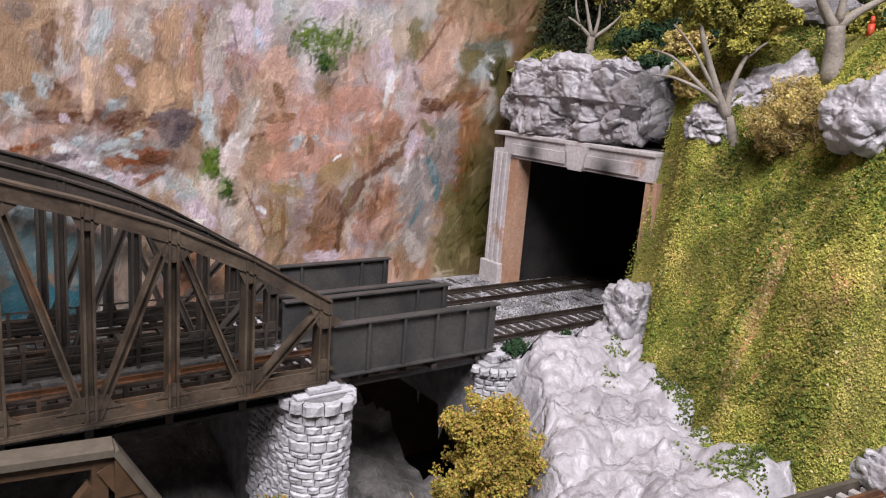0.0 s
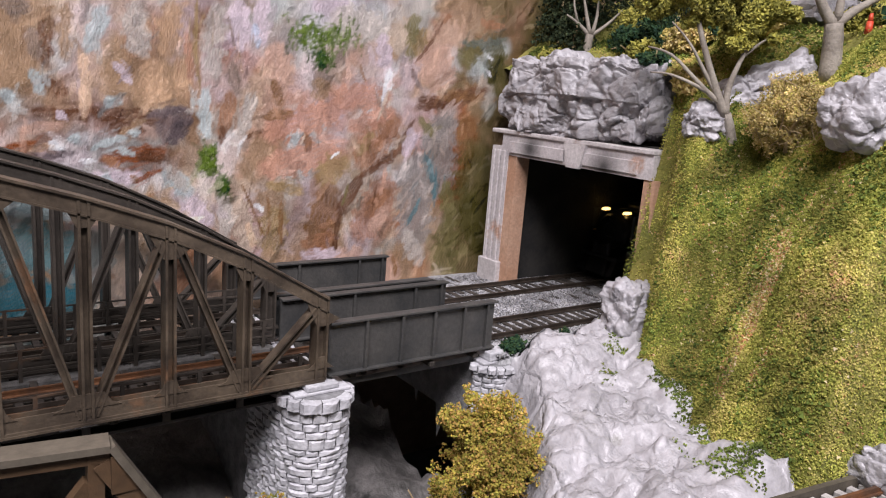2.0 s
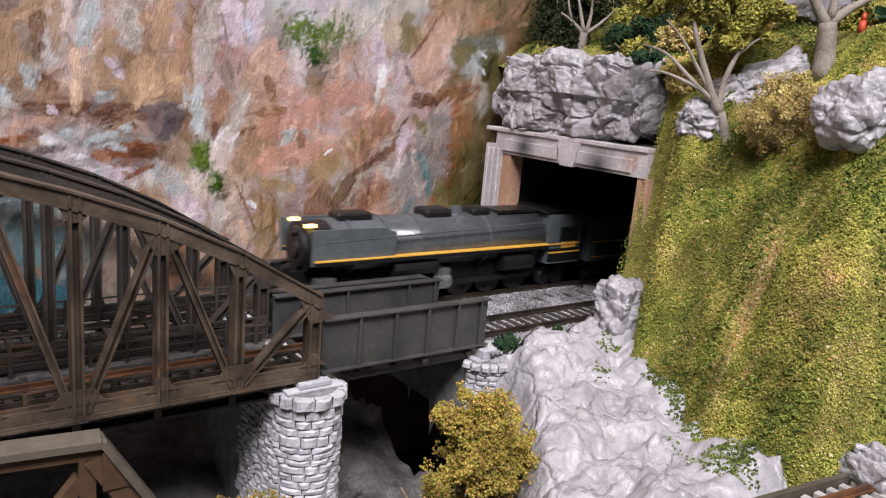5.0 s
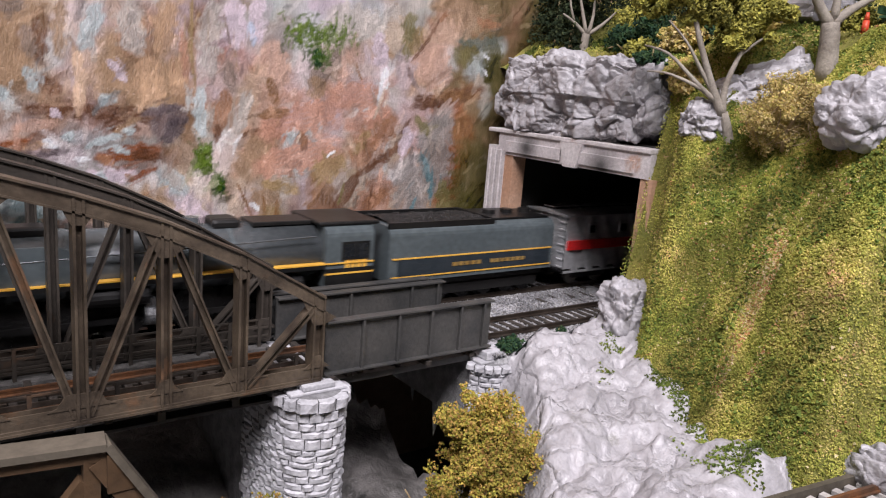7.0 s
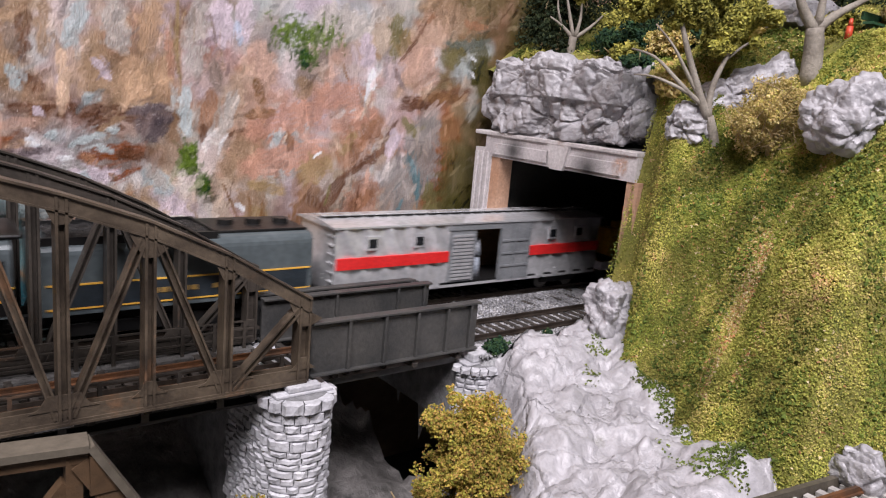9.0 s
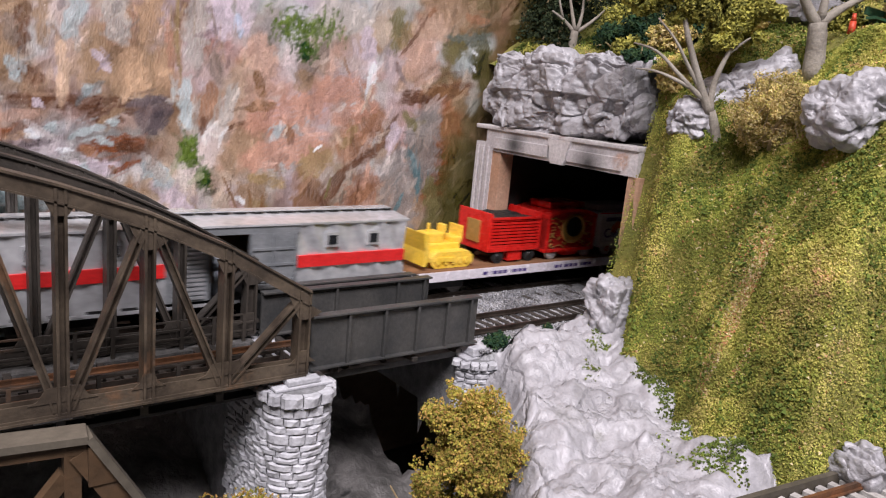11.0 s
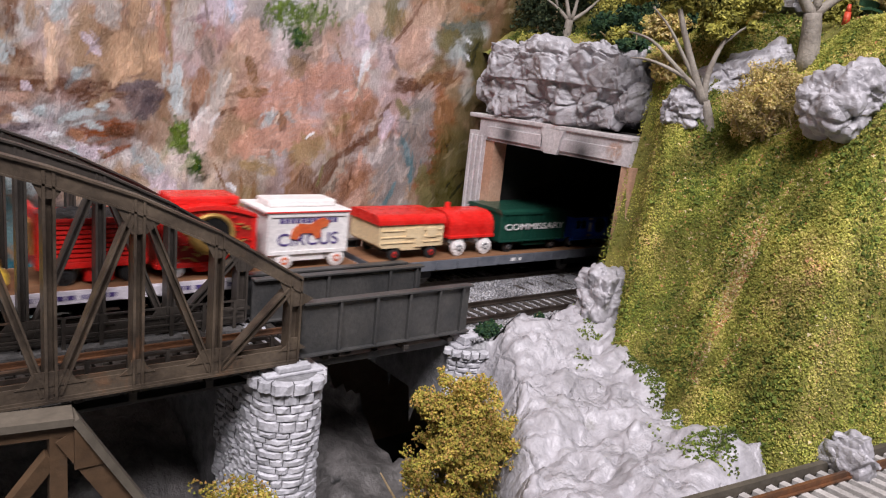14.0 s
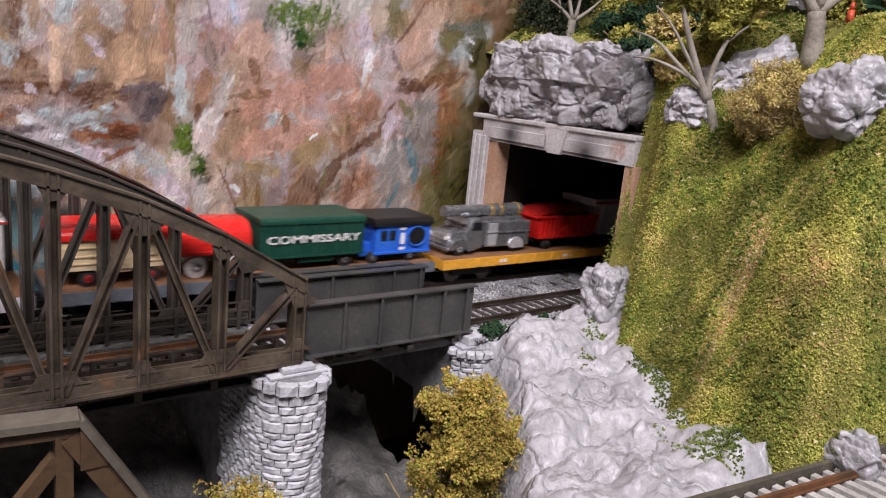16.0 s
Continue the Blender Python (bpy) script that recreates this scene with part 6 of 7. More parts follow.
def boxcar():
    t = rides("baggage_car", 86, 252, 0, "silver corrugated baggage car with red stripe and open door", "rail car")
    part("floor", box(86, 252, NEAR + 0.8, FAR - 0.8, 8.5, 10.5), BLACK, t)
    for y, s in ((NEAR + 1.2, 1), (FAR - 1.2, -1)):
        for a, b in ((86, 147), (199, 252)):
            part("side_panel", corrugated(a, b, y, 9, 39, s, 11.5, 0.55), SILVER, t, "bright silver pressed-rib side", smooth=True)
            part("side_core", box(a, b, min(y, y + s * 0.9), max(y, y + s * 0.9), 9, 39), SILVER, t)
            part("stripe", box(a + 0.5, b - 0.5, y - s * 1.5 - 0.2, y - s * 1.5 + 0.2 + (0.8 if s > 0 else 0), 21, 26), STRIPE, t, "bright red stripe")
            for w in ((a + 18, a + 43) if a < 100 else (a + 16, a + 36)):
                fr = part("window_frame", box(w - 3, w + 3, y - s * 1.2 - 0.35, y - s * 1.2 + 0.35, 29, 35.2), SILVER, t)
                part("pane", box(w - 2, w + 2, y - s * 1.4 - 0.35, y - s * 1.4 + 0.35, 30, 34), DARKGLASS, fr)
        part("sill", box(86, 252, y - 0.8, y + 0.8, 8.2, 9.4), SILVER, t)
        part("door_header", box(146, 200, y - 0.9, y + 0.9, 35.8, 38.9), GREYDOOR, t)
    y = NEAR + 1.2
    pn = part("louvre_panel", box(147, 163.5, y - 0.4, y + 0.6, 9.4, 35.8), GREYDOOR, t, "grey louvred door panel")
    for k in range(13):
        part("slat", box(149.5, 161.5, y - 1.0, y - 0.4, 11.5 + k * 1.75, 12.5 + k * 1.75), SILVER, pn)
    dr = part("sliding_door", box(179, 199, y - 1.0, y + 0.2, 9.4, 35.8), GREYDOOR, t, "dark grey sliding door pushed open")
    for z in (16, 22.5, 29):
        part("rib", box(180, 198, y - 1.5, y - 1.0, z, z + 1), GREYDOOR, dr)
    for u in (179, 188.5, 198.2):
        part("rib", box(u, u + 0.8, y - 1.6, y - 1.0, 9.6, 35.6), GREYDOOR, dr)
    part("far_door", box(147, 199, FAR - 1.4, FAR - 0.6, 9.4, 35.8), GREYDOOR, t)
    part("inner_wall", box(147, 199, TY + 6, TY + 7, 10.5, 38), DECKWOOD, t)
    for u in (86, 250.6):
        part("end_wall", box(u, u + 1.4, NEAR + 1.4, FAR - 1.4, 9, 39), SILVER, t)
        for k in range(7):
            part("ladder_rung", box(u - 0.6 if u < 100 else u + 1.4, u if u < 100 else u + 2.0, NEAR + 2, NEAR + 6.5, 11 + k * 4, 11.7 + k * 4), SILVER, t)
    bm = bmesh.new()
    loft(bm, ((NEAR - 0.2, 38.8), (NEAR - 0.2, 39.6), (TY - 4, 41.0), (TY + 4, 41.0), (FAR + 0.2, 39.6), (FAR + 0.2, 38.8)), 84.5, 253.5)
    part("roof", bm, SILVER, t, "shallow silver roof")
    part("roof_walk", box(86, 252, TY - 3, TY + 3, 41.9, 42.4), SILVER, t)
    for k in range(24):
        u = 88 + k * 7
        part("walk_block", box(u, u + 3.6, TY - 3.4, TY + 3.4, 40.8, 41.9), BLACK, t)
    part("centre_sill", box(88, 250, TY - 4, TY + 4, 5.5, 8.5), BLACK, t)
    truck(t, 110)
    truck(t, 228)
    bm = bmesh.new()
    tube(bm, (170, TY - 9, 10.5), (170, TY - 9, 21), 3.0, 2.2, n=10)
    tube(bm, (170, TY - 9, 21), (170, TY - 9, 29.5), 2.8, 1.6, n=10)
    ob = part("figurine", bm, mat("pale_blue_figure_paint", (0.3, 0.34, 0.4), (0.4, 0.42, 0.46), 0.6), at=(170, TY - 9, 10.5), smooth=True)
    tagged(ob, "plain pale blue figurine in the car doorway", "figurine")
    MOVING.append(ob)


boxcar()


def flatcar(u0, u1, paint, label, marks):
    t = rides("flat_car", u0, u1, 0, label, "rail car", "flat cars")
    part("deck", box(u0 + 0.6, u1 - 0.6, NEAR + 0.8, FAR - 0.8, 12.2, 13.4), DECKWOOD, t, "brown plank deck")
    for y in (NEAR + 0.4, FAR - 0.4):
        bm = bmesh.new()
        bx(bm, u0, u1, y - 0.5, y + 0.5, 8.6, 13.2)
        part("side_sill", bm, paint, t)
        k = u0 + 8
        while k < u1 - 6:
            part("stake_pocket", box(k, k + 1.4, y - 1.0, y + 1.0, 9.2, 12.6), paint, t)
            k += 13
    for u in (u0, u1 - 1.2):
        part("end_sill", box(u, u + 1.2, NEAR + 0.9, FAR - 0.9, 8.6, 13.2), paint, t)
    for a, b, n in marks:
        bars(t, a, b, n, NEAR - 0.15, 10, 11.6, WHITE if paint is not WHITECAR else INK)
    part("centre_sill", box(u0 + 4, u1 - 4, TY - 5, TY + 5, 5, 8.6), BLACK, t)
    truck(t, u0 + 22)
    truck(t, u1 - 22)
    part("coupler", box(u0 - 4, u0, TY - 1.2, TY + 1.2, 7, 9.2), BLACK, t)
    return t


flatcar(257, 433, WHITECAR, "white-sided flat car with brown plank deck", ((300, 330, 9), (350, 380, 8), (395, 412, 5)))
flatcar(438, 600, SLATECAR, "dark slate flat car with brown plank deck", ((520, 528, 2),))
flatcar(605, 768, ORANGECAR, "orange-yellow flat car with brown plank deck", ((640, 646, 2), (686, 694, 2)))
D0 = 13.4


def wagon_wheels(t, us, r, y_half, paint, hub, spokes=0, width=1.8):
    for u in us:
        ob = wheelset(t, u, r, gauge=y_half, material=paint, spin=False, z=D0 + r, width=width, spokes=spokes)
        for s in (-1, 1):
            bm = bmesh.new()
            tube(bm, (u, TY + s * (y_half + width / 2), D0 + r), (u, TY + s * (y_half + width / 2 + 0.8), D0 + r), r * 0.55, r * 0.4, n=14)
            part("hub", bm, hub, t)


def bulldozer():
    t = rides("toy_bulldozer", 263, 293, D0, "bright yellow toy bulldozer on the flat car", "toy vehicle")
    for s in (-1, 1):
        y = TY + s * 9
        bm = bmesh.new()
        prism(bm, ((270, 13.6), (290, 13.6), (293, 16), (293, 19), (290, 21.5), (271, 21.5), (267.5, 19), (267.5, 16)), y - 3, y + 3)
        tr = part("track", bm, YELLOW, t)
        for u in (271.5, 276, 280.5, 285, 289):
            bm = bmesh.new()
            tube(bm, (u, y - 3.6, 17), (u, y - 2.8, 17), 1.7, n=12)
            part("roller", bm, YELLOW, tr)
    part("hull", box(270, 289, TY - 6, TY + 6, 17, 24.5, bevel=0.8), YELLOW, t)
    part("hood", box(269, 280, TY - 4.5, TY + 4.5, 24, 29.5, bevel=0.9), YELLOW, t)
    part("seat", box(284, 291, TY - 5, TY + 5, 24, 27, bevel=0.6), YELLOW, t)
    part("seat_back", box(289.5, 291, TY - 5, TY + 5, 26, 32.5, bevel=0.4), YELLOW, t)
    part("console", box(280, 282.5, TY - 2.5, TY + 2.5, 28, 33, bevel=0.4), YELLOW, t)
    bm = bmesh.new()
    prism(bm, ((261, 16), (263, 15.5), (264.5, 22), (263, 31), (260.5, 31.5), (262, 23)), TY - 14, TY + 14)
    part("blade", bm, YELLOW, t, "broad curved dozer blade")
    for s in (-1, 1):
        bm = bmesh.new()
        beam(bm, (263.5, TY + s * 11, 18), (280, TY + s * 12.6, 18), 1.4, 2)
        part("push_arm", bm, YELLOW, t)
    bm = bmesh.new()
    tube(bm, (273, TY, 29), (273, TY, 33.5), 0.8, n=8)
    part("exhaust", bm, YELLOW, t)
    t.location.x += 4 * MM


bulldozer()


def cage_wagon():
    t = rides("circus_cage_wagon", 303, 338, D0, "red slatted circus cage wagon with black wheels", "toy wagon", "circus wagons")
    y0, y1 = 272.5, 297.5
    part("floor", box(303, 338, y0, y1, 20, 22.5, bevel=0.3), REDPAINT, t)
    for y in (y0, y1 - 0.8):
        for k in range(9):
            part("slat", box(304, 338, y, y + 0.8, 22.6 + k * 1.75, 23.7 + k * 1.75), REDPAINT, t)
        for u in (303, 337):
            part("corner_post", box(u, u + 1.4, y - 0.3, y + 1.1, 21, 40), REDPAINT, t)
    for u in (302.6, 337.4):
        part("end_board", box(u, u + 1.2, y0, y1, 20, 41, bevel=0.3), REDPAINT, t)
    part("back_core", box(305, 336, y0 + 1.2, y1 - 1.2, 22.5, 37.2), DEEPRED, t)
    bm = sheet(306, 335, y0 + 2, y1 - 2, 2.0, lambda x, y: 37.6 + 2.2 * abs(fbm(x * 0.2, y * 0.2, 7)))
    part("load", bm, COAL, t, "dark load lying on top")
    part("side_rail", box(303, 338, y0 - 0.5, y0 + 0.4, 37.6, 38.8), REDPAINT, t)
    bm = bmesh.new()
    bx(bm, 301.8, 302.6, y0 + 7, y0 + 17, 24, 36, bevel=0.2)
    part("end_panel", bm, GILT, t, "gilded front panel")
    part("tool_box", box(318, 327, y0 + 1, y0 + 9, 14.6, 20), REDPAINT, t)
    part("axle_beam", box(308, 332, TY - 6, TY + 6, 18.5, 20), BLACK, t)
    wagon_wheels(t, (311, 333), 3.6, 10.5, TYRE, BLACK)
    squat(t, 0.95)
    t.location.x += 3 * MM


cage_wagon()


def band_wagon():
    t = rides("circus_band_wagon", 341, 379, D0, "carved red and gold circus wagon with round opening", "toy wagon", "circus wagons")
    y0, y1 = 272.0, 298.0
    bm = bmesh.new()
    o = [(341, 19)] + [(341 + 38 * k / 14, 38.5 + 4.2 * math.sin(math.pi * k / 14) ** 0.8 if 0 < k < 14 else 38.5) for k in range(15)] + [(379, 19)]
    prism(bm, o, y0, y1)
    part("body", bm, DEEPRED, t)
    bm = bmesh.new()
    o2 = [(u, z + 1.6) for u, z in o[1:-1]] + [(u, z - 0.2) for u, z in o[1:-1]][::-1]
    prism(bm, o2, y0 - 1, y1 + 1)
    part("arched_cornice", bm, REDPAINT, t)
    bm = bmesh.new()
    bx(bm, 347, 374, y0 + 5, y1 - 5, 43, 47, bevel=1.0)
    part("roof_crest", bm, REDPAINT, t)
    part("base_moulding", box(340.5, 379.5, y0 - 0.8, y1 + 0.8, 18, 20, bevel=0.3), REDPAINT, t)
    for u in (341.5, 377):
        part("corner_pilaster", box(u, u + 1.8, y0 - 0.9, y0, 20, 38.5, bevel=0.2), REDPAINT, t)
    bm = bmesh.new()
    torus(bm, 361, y0 - 0.6, 32, 8.2, 1.0)
    part("ring", bm, GILT, t, "round gilt ring frame")
    bm = bmesh.new()
    tube(bm, (361, y0 - 0.35, 32), (361, y0 + 0.4, 32), 7.6, n=28)
    part("mirror", bm, GILT, t, "dished gilt centre")
    bm = bmesh.new()
    tube(bm, (362, y0 - 0.75, 33), (362, y0 - 0.3, 33), 6.0, n=26)
    part("opening", bm, BLACK, t, "dark opening inside the ring")
    rng = np.random.default_rng(77)
    for k in range(110):
        u, z = rng.uniform(343.5, 376.5), rng.uniform(21, 39)
        if (u - 361) ** 2 + (z - 32) ** 2 < 96:
            continue
        bm = bmesh.new()
        L, h = rng.uniform(1.2, 3.0), rng.uniform(0.4, 0.7)
        a = rng.choice((0.3, -0.3, 0.0, 0.8, -0.8))
        beam(bm, (u - L / 2, y0 - 0.3, z - a), (u + L / 2, y0 - 0.3, z + a), 0.7, h)
        part("scroll", bm, GILT if k % 3 else REDPAINT, t)
    bm = bmesh.new()
    prism(bm, ((352, 20), (370, 20), (366, 15.5), (356, 15.5)), y0 + 0.5, y1 - 0.5)
    part("skirt", bm, REDPAINT, t)
    part("axle_beam", box(345, 377, TY - 6, TY + 6, 17, 18.2), BLACK, t)
    wagon_wheels(t, (347.5, 374.5), 3.9, 11.5, SILVER, SILVER, 10)
    squat(t, 0.9)
    t.location.x += 4 * MM


band_wagon()


def circus_wagon():
    t = rides("circus_poster_wagon", 386, 423, D0, "white circus wagon with blue lettering and orange lion shape", "toy wagon", "circus wagons")
    y0, y1 = 272.5, 297.5
    part("body", box(386, 423, y0, y1, 20.5, 39, bevel=0.4), WHITE, t)
    part("roof", box(384.8, 424.2, y0 - 0.8, y1 + 0.8, 39, 40.6, bevel=0.4), WHITE, t)
    part("clerestory", box(389, 420, y0 + 6, y1 - 6, 40.6, 44, bevel=0.8), WHITE, t)
    for z in (39.6,):
        part("red_trim", box(384.6, 424.4, y0 - 1.0, y0 - 0.7, z, z + 0.6), STRIPE, t)
    for u in (386, 421.6):
        part("corner_post", box(u, u + 1.4, y0 - 0.6, y0, 20.5, 39), WHITE, t)
    part("frame_rail", box(387.4, 421.6, y0 - 0.5, y0, 37.6, 39), WHITE, t)
    part("frame_rail", box(387.4, 421.6, y0 - 0.5, y0, 20.5, 22), WHITE, t)
    bars(t, 391, 418, 11, y0, 34.6, 37.0, INK)
    writing("lettering", "CIRCUS", 8.0, 404.5, y0 - 0.1, 24.5, INK, t, 28)
    bm = bmesh.new()
    o = ((396, 28), (399, 27), (401, 30), (406, 30), (408, 27), (410, 28), (410, 32), (413, 33), (414, 35.5), (411, 37), (408, 36), (405, 34), (400, 34.5), (397, 32))
    prism(bm, o, y0 - 0.55, y0 - 0.2)
    part("poster_shape", bm, LION, t, "orange-red animal silhouette")
    part("tool_box", box(396, 413, y0 + 0.5, y1 - 0.5, 17.0, 20.5, bevel=0.3), WHITE, t)
    part("spring", box(389, 394, y0 + 1, y1 - 1, 17.8, 20.5), WHITE, t)
    part("spring", box(414, 420, y0 + 1, y1 - 1, 17.8, 20.5), WHITE, t)
    wagon_wheels(t, (394, 418.5), 3.8, 11.5, WHITE, LION, 12)
    squat(t, 0.92)
    t.location.x += 2 * MM


circus_wagon()


def cream_wagon():
    t = rides("cream_trailer", 441, 477, D0, "cream toy trailer with red curved roof", "toy wagon", "circus wagons")
    y0, y1 = 272.5, 297.5
    bm = bmesh.new()
    prism(bm, ((441, 22), (443, 20.5), (452, 20.5), (453.5, 19), (464, 19), (465, 20.5), (477, 20.5), (477, 33), (441, 33)), y0, y1)
    part("body", bm, CREAM, t)
    bm = bmesh.new()
    loft(bm, rounded(y0 - 0.8, y1 + 0.8, 33, 38.0, 4.0), 440, 478)
    part("roof", bm, REDPAINT, t, "glossy red roof", smooth=False)
    for z in (23, 26, 29.5):
        part("moulding", box(442, 476, y0 - 0.4, y0, z, z + 0.5), CREAM, t)
    for u in (455, 467):
        part("hatch", box(u, u + 6, y0 - 0.6, y0, 25.5, 31, bevel=0.2), CREAM, t)
    part("door", box(460.5, 465, y0 - 0.7, y0, 20.5, 31.5, bevel=0.2), CREAM, t)
    part("axle_beam", box(446, 472, TY - 6, TY + 6, 17.5, 19), BLACK, t)
    wagon_wheels(t, (450, 471), 3.0, 11, TYRE, DEEPRED)
    squat(t, 0.87)
    t.location.x += 1 * MM


cream_wagon()


def tank_wagon():
    t = rides("water_tank_wagon", 478, 506, D0, "red round-topped tank wagon on silver wheels", "toy wagon", "circus wagons")
    bm = bmesh.new()
    loft(bm, rounded(273.5, 296.5, 24.5, 38.2, 8.5, 8), 478, 506)
    part("tank", bm, REDPAINT, t)
    part("rim", box(477.5, 506.5, 272.8, 297.2, 23.4, 25.2, bevel=0.3), REDPAINT, t)
    bm = bmesh.new()
    tube(bm, (484, TY, 38), (484, TY, 42), 1.6, 1.2, n=12)
    part("filler", bm, REDPAINT, t)
    part("chassis", box(479, 505, 275, 295, 20.5, 23.4, bevel=0.3), GUNMETAL, t)
    wagon_wheels(t, (484, 501), 4.1, 11, WHITE, GUNMETAL, 10)
    squat(t, 0.86)
    t.location.x += 5 * MM


tank_wagon()


def commissary_wagon():
    t = rides("commissary_trailer", 510, 558, D0, "dark green ribbed trailer lettered COMMISSARY in white", "toy wagon", "circus wagons")
    y0, y1 = 271.5, 298.5
    part("body", box(510, 558, y0, y1, 20, 37.5, bevel=0.5), FOREST, t)
    bm = bmesh.new()
    loft(bm, rounded(y0 - 0.4, y1 + 0.4, 37.3, 39.6, 2.0), 509.5, 558.5)
    part("roof", bm, FOREST, t)
    for k in range(14):
        u = 511 + k * 3.5
        part("rib", box(u, u + 0.6, y0 - 0.45, y0, 21, 37), FOREST, t)
    for z in (20.2, 36.6):
        part("rail", box(510, 558, y0 - 0.6, y0, z, z + 0.8), FOREST, t)
    writing("lettering", "COMMISSARY", 5.2, 534, y0 - 0.5, 27.4, WHITE, t, 43)
    part("chassis", box(513, 556, 276, 294, 17.5, 20), BLACK, t)
    part("tool_box", box(528, 544, y0 + 1, y0 + 5, 17, 20), FOREST, t)
    wagon_wheels(t, (518, 550), 3.1, 11, TYRE, GUNMETAL)
    squat(t, 0.86)
    t.location.x += 4 * MM


commissary_wagon()


def blue_wagon():
    t = rides("blue_ticket_wagon", 564, 594, D0, "bright blue toy wagon with dark roof and round window", "toy wagon", "circus wagons")
    y0, y1 = 272.5, 297.5
    part("body", box(564, 594, y0, y1, 18.5, 33, bevel=0.4), BLUE, t)
    bm = bmesh.new()
    loft(bm, rounded(y0 - 1, y1 + 1, 33, 36.8, 3.0), 562.5, 595)
    part("roof", bm, BLACK, t, "black curved roof")
    for u in (566.5, 571):
        part("window", box(u, u + 3.2, y0 - 0.3, y0 + 0.2, 25.5, 30.5), DARKGLASS, t)
    bm = bmesh.new()
    tube(bm, (586, y0 - 0.4, 27), (586, y0 + 0.2, 27), 5.0, n=24)
    rd = part("round_window", bm, DARKGLASS, t, "round dark window")
    bm = bmesh.new()
    torus(bm, 586, y0 - 0.4, 27, 5.2, 0.5)
    part("ring", bm, BLUE, rd)
    bars(t, 576, 580.5, 1, y0, 30.6, 32, WHITE)
    bars(t, 576.8, 579.8, 1, y0, 23, 29, WHITE)
    bars(t, 576, 580.5, 1, y0, 20, 21.5, WHITE)
    part("sill", box(563, 594, y0 - 0.6, y1 + 0.6, 18, 19.4, bevel=0.2), BLUE, t)
    part("cowl", box(558.5, 564, y0 + 4, y1 - 4, 16, 24, bevel=0.9), BLUE, t)
    part("chassis", box(562, 592, 277, 293, 16.5, 18), BLACK, t)
    wagon_wheels(t, (563.5, 583.5), 2.7, 11, TYRE, GUNMETAL)
    squat(t, 0.87)
    t.location.x += 5 * MM


blue_wagon()


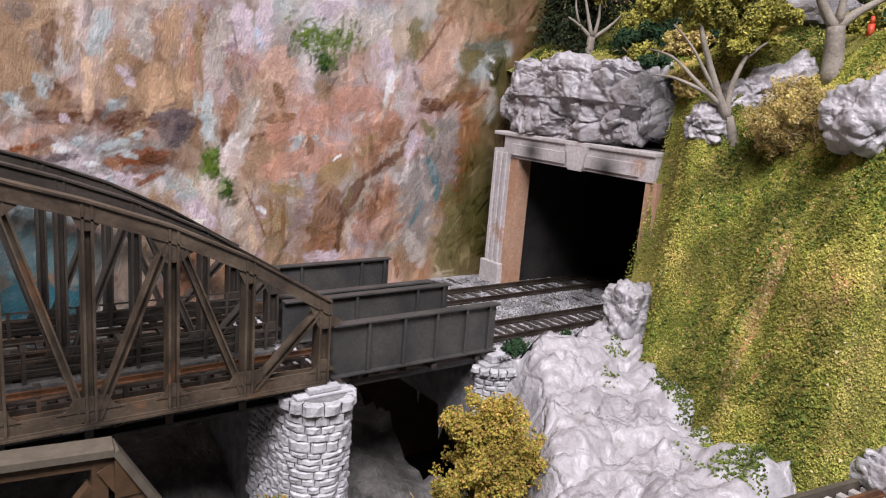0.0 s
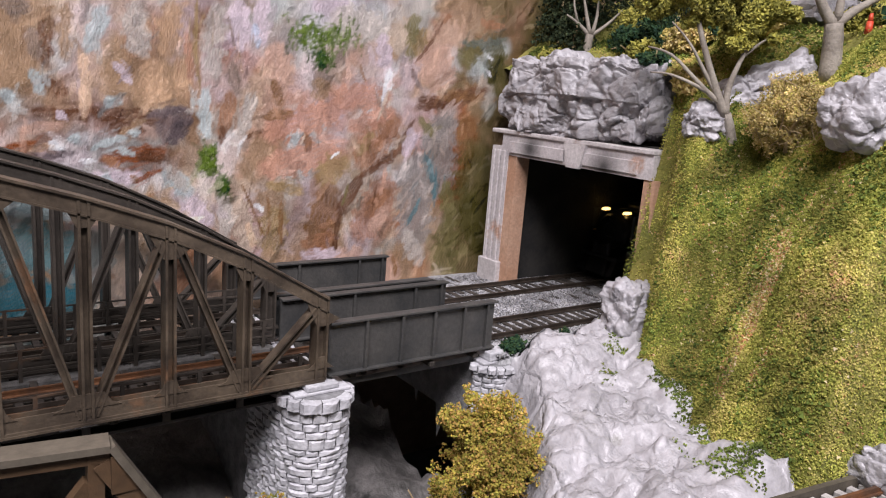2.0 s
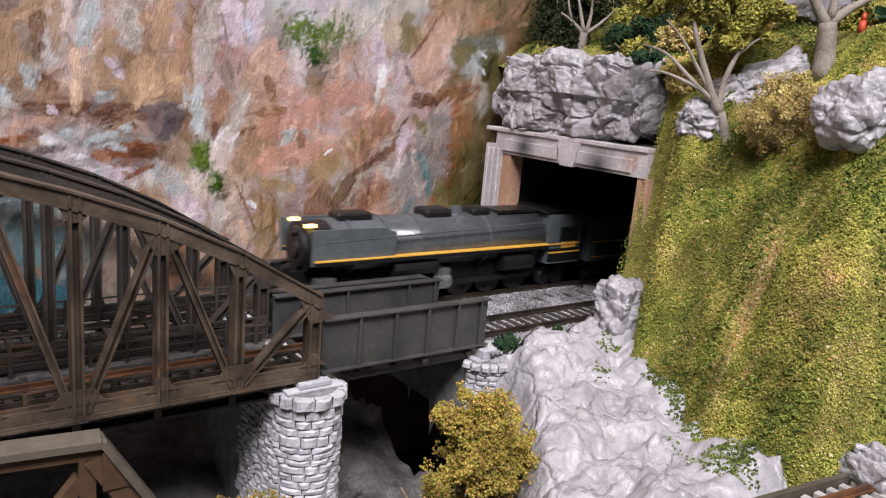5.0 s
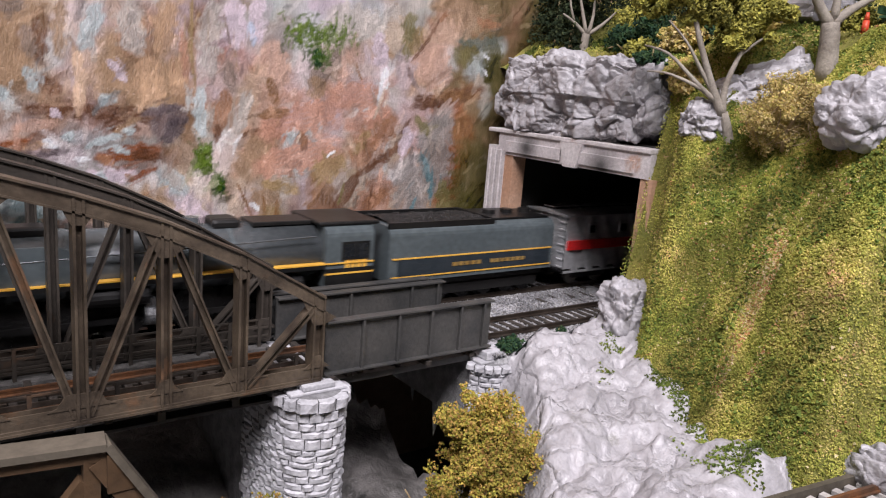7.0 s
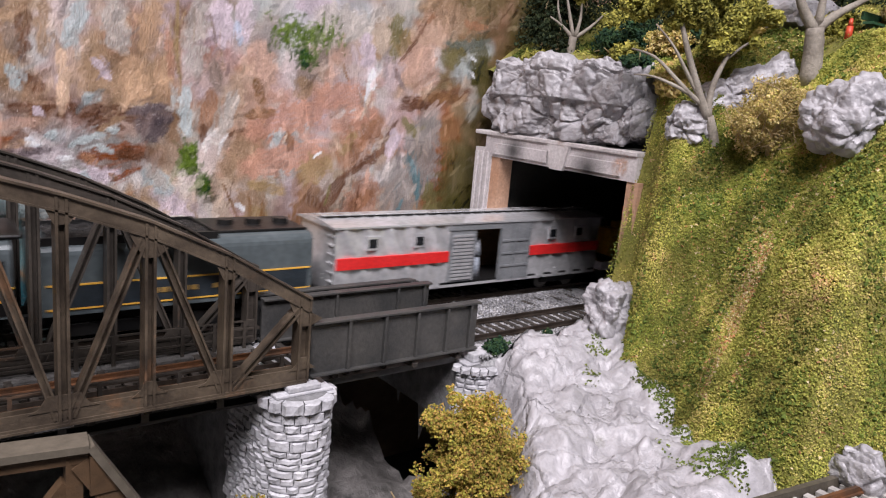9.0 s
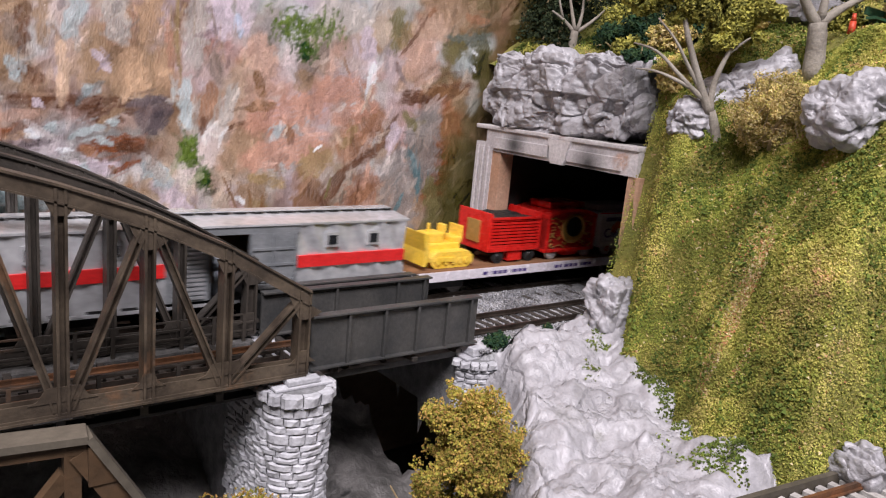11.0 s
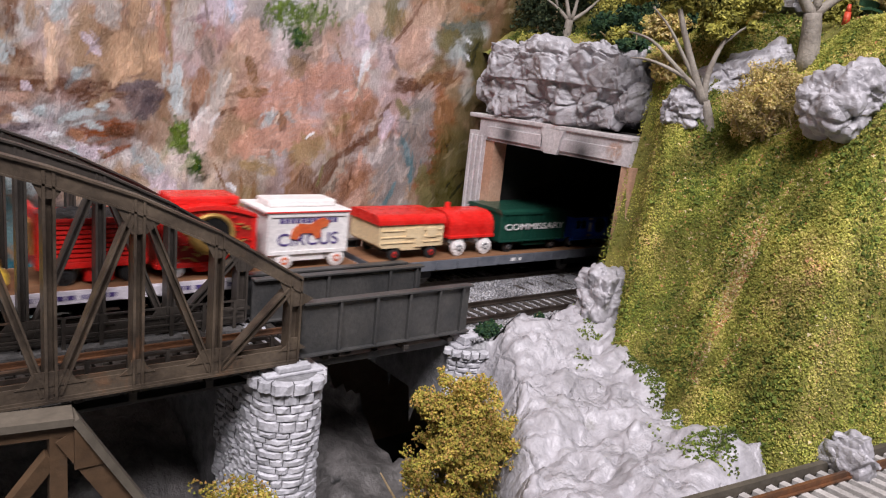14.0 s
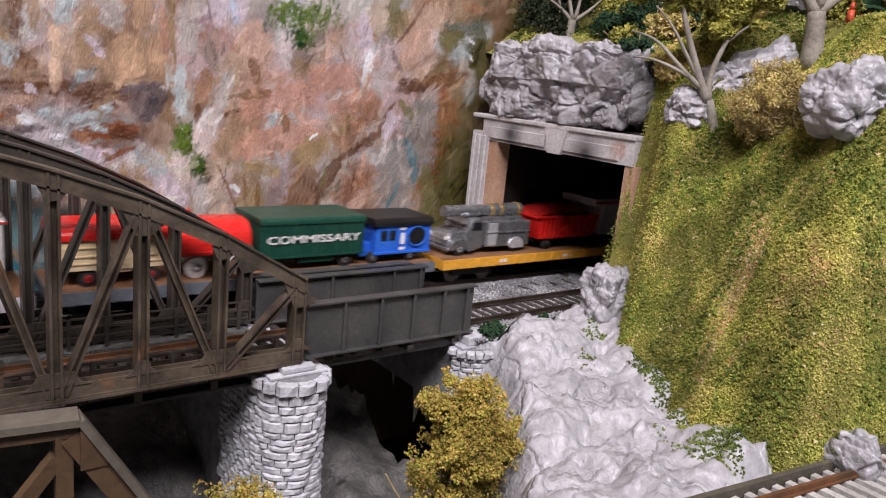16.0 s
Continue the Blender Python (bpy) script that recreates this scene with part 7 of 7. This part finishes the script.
def cannon_truck():
    t = rides("toy_cannon_truck", 610, 663, D0, "silver vintage toy truck carrying a long grey cannon", "toy vehicle")
    y0, y1 = 273.5, 296.5
    bm = bmesh.new()
    prism(bm, ((611, 17.5), (611, 22.5), (613.5, 25.5), (622, 27), (622, 17.5)), y0 + 4, y1 - 4)
    bmesh.ops.bevel(bm, geom=bm.edges[:], offset=0.9, segments=2, affect="EDGES")
    part("hood", bm, GUNMETAL, t)
    for s in (-1, 1):
        bm = bmesh.new()
        o = [(611.5, 16.5)] + [(616.5 + 5.6 * math.cos(math.pi - math.pi * k / 10), 17.6 + 4.8 * math.sin(math.pi * k / 10)) for k in range(11)] + [(627, 16.3), (622, 15.6), (620.5, 17), (613, 17)]
        y = TY + s * 9.6
        prism(bm, o, y - 2.2, y + 2.2)
        part("fender", bm, GUNMETAL, t, "rounded front fender")
        bm = bmesh.new()
        tube(bm, (610.6, TY + s * 7, 22.6), (612.6, TY + s * 7, 22.6), 1.3, 1.0, n=12)
        part("headlight", bm, WHITE, t)
    bm = bmesh.new()
    prism(bm, ((621.5, 16), (621.5, 26.5), (624, 32), (626, 33.2), (632.5, 33.2), (632.5, 16)), y0 + 1.5, y1 - 1.5)
    bmesh.ops.bevel(bm, geom=bm.edges[:], offset=0.7, segments=2, affect="EDGES")
    cab = part("cab", bm, GUNMETAL, t)
    bm = bmesh.new()
    prism(bm, ((624.4, 27), (625.6, 31.2), (630.6, 31.2), (630.6, 27)), y0 + 1.2, y0 + 1.7)
    part("side_window", bm, DARKGLASS, cab)
    bm = bmesh.new()
    beam(bm, (622.1, TY - 7.6, 29.6), (622.1, TY + 7.6, 29.6), 4.0, 0.5)
    part("windscreen", bm, DARKGLASS, cab)
    part("bumper", box(609.6, 610.8, y0 + 1, y1 - 1, 16, 17.8, bevel=0.3), GUNMETAL, t)
    bd = part("body", box(633, 663, y0, y1, 17, 31.6, bevel=0.8), GUNMETAL, t)
    part("locker_door", box(634, 640, y0 - 0.3, y0, 18, 31, bevel=0.2), SILVER, bd)
    part("body_rail", box(633, 663, y0 - 0.5, y0, 25, 25.7), GUNMETAL, bd)
    bm = bmesh.new()
    o = [(650, 16)] + [(653.5 + 5.0 * math.cos(math.pi - math.pi * k / 10), 17.6 + 4.4 * math.sin(math.pi * k / 10)) for k in range(11)] + [(658.5, 16)]
    prism(bm, o, y0 - 0.8, y0 + 0.2)
    part("rear_fender", bm, SILVER, t)
    bm = bmesh.new()
    tube(bm, (611, TY - 3, 36.6), (640, TY - 3, 36.6), 3.1, 3.4, n=20)
    tube(bm, (640, TY - 3, 36.6), (661, TY - 3, 36.6), 3.7, 3.7, n=20)
    can = part("cannon", bm, GUNMETAL, t, "long grey cannon barrel")
    for u in (640, 646, 658):
        bm = bmesh.new()
        tube(bm, (u, TY - 3, 36.6), (u + 1, TY - 3, 36.6), 4.1, n=20)
        part("band", bm, GILT, can)
    part("cradle", box(634, 660, TY - 8, TY + 3, 31.6, 33.4, bevel=0.3), GUNMETAL, t)
    wagon_wheels(t, (616.8, 653.5), 3.4, 10.2, TYRE, SILVER)
    squat(t, 0.9)
    t.location.x += 2 * MM


cannon_truck()


def red_wagon():
    t = rides("red_cargo_wagon", 666, 713, D0, "dark red ribbed toy cargo wagon", "toy wagon", "circus wagons")
    y0, y1 = 272.5, 297.5
    bm = bmesh.new()
    prism(bm, ((668, 20), (711, 20), (714, 33), (665, 33)), y0, y1)
    part("body", bm, REDPAINT, t)
    for k in range(13):
        u = 669 + k * 3.3
        part("rib", box(u, u + 0.9, y0 - 0.7, y0, 20.5, 32.5), REDPAINT, t)
    part("rim", box(664.5, 714.5, y0 - 0.9, y1 + 0.9, 32.4, 33.8, bevel=0.3), REDPAINT, t)
    bm = sheet(667, 712, y0 + 1, y1 - 1, 2.2, lambda x, y: 33.4 + 6 * math.sin(math.pi * (x - 667) / 45) ** 0.6 * (1 - ((y - TY) / 14) ** 2) if 667 < x < 712 else 33.4)
    part("tarpaulin", bm, DEEPRED, t, "dark red rounded cover")
    part("chassis", box(668, 712, 277, 293, 17.5, 20), BLACK, t)
    wagon_wheels(t, (675, 704), 3.2, 11, TYRE, BLACK)
    squat(t, 0.9)
    t.location.x += 3 * MM


red_wagon()


def grey_wagon():
    t = rides("grey_box_trailer", 718, 758, D0, "pale grey toy box trailer with red roof trim", "toy wagon", "circus wagons")
    y0, y1 = 272.5, 297.5
    part("body", box(720, 758, y0, y1, 20, 38, bevel=0.4), WHITECAR, t)
    part("roof", box(712, 759, y0 - 0.5, y1 + 0.5, 38, 42.5, bevel=0.6), WHITECAR, t)
    part("trim", box(712, 759, y0 - 0.7, y0 - 0.4, 39.6, 40.8), STRIPE, t)
    part("chassis", box(720, 756, 277, 293, 17.5, 20), BLACK, t)
    wagon_wheels(t, (726, 750), 3.2, 11, TYRE, GUNMETAL)
    squat(t, 0.92)


grey_wagon()

motions()
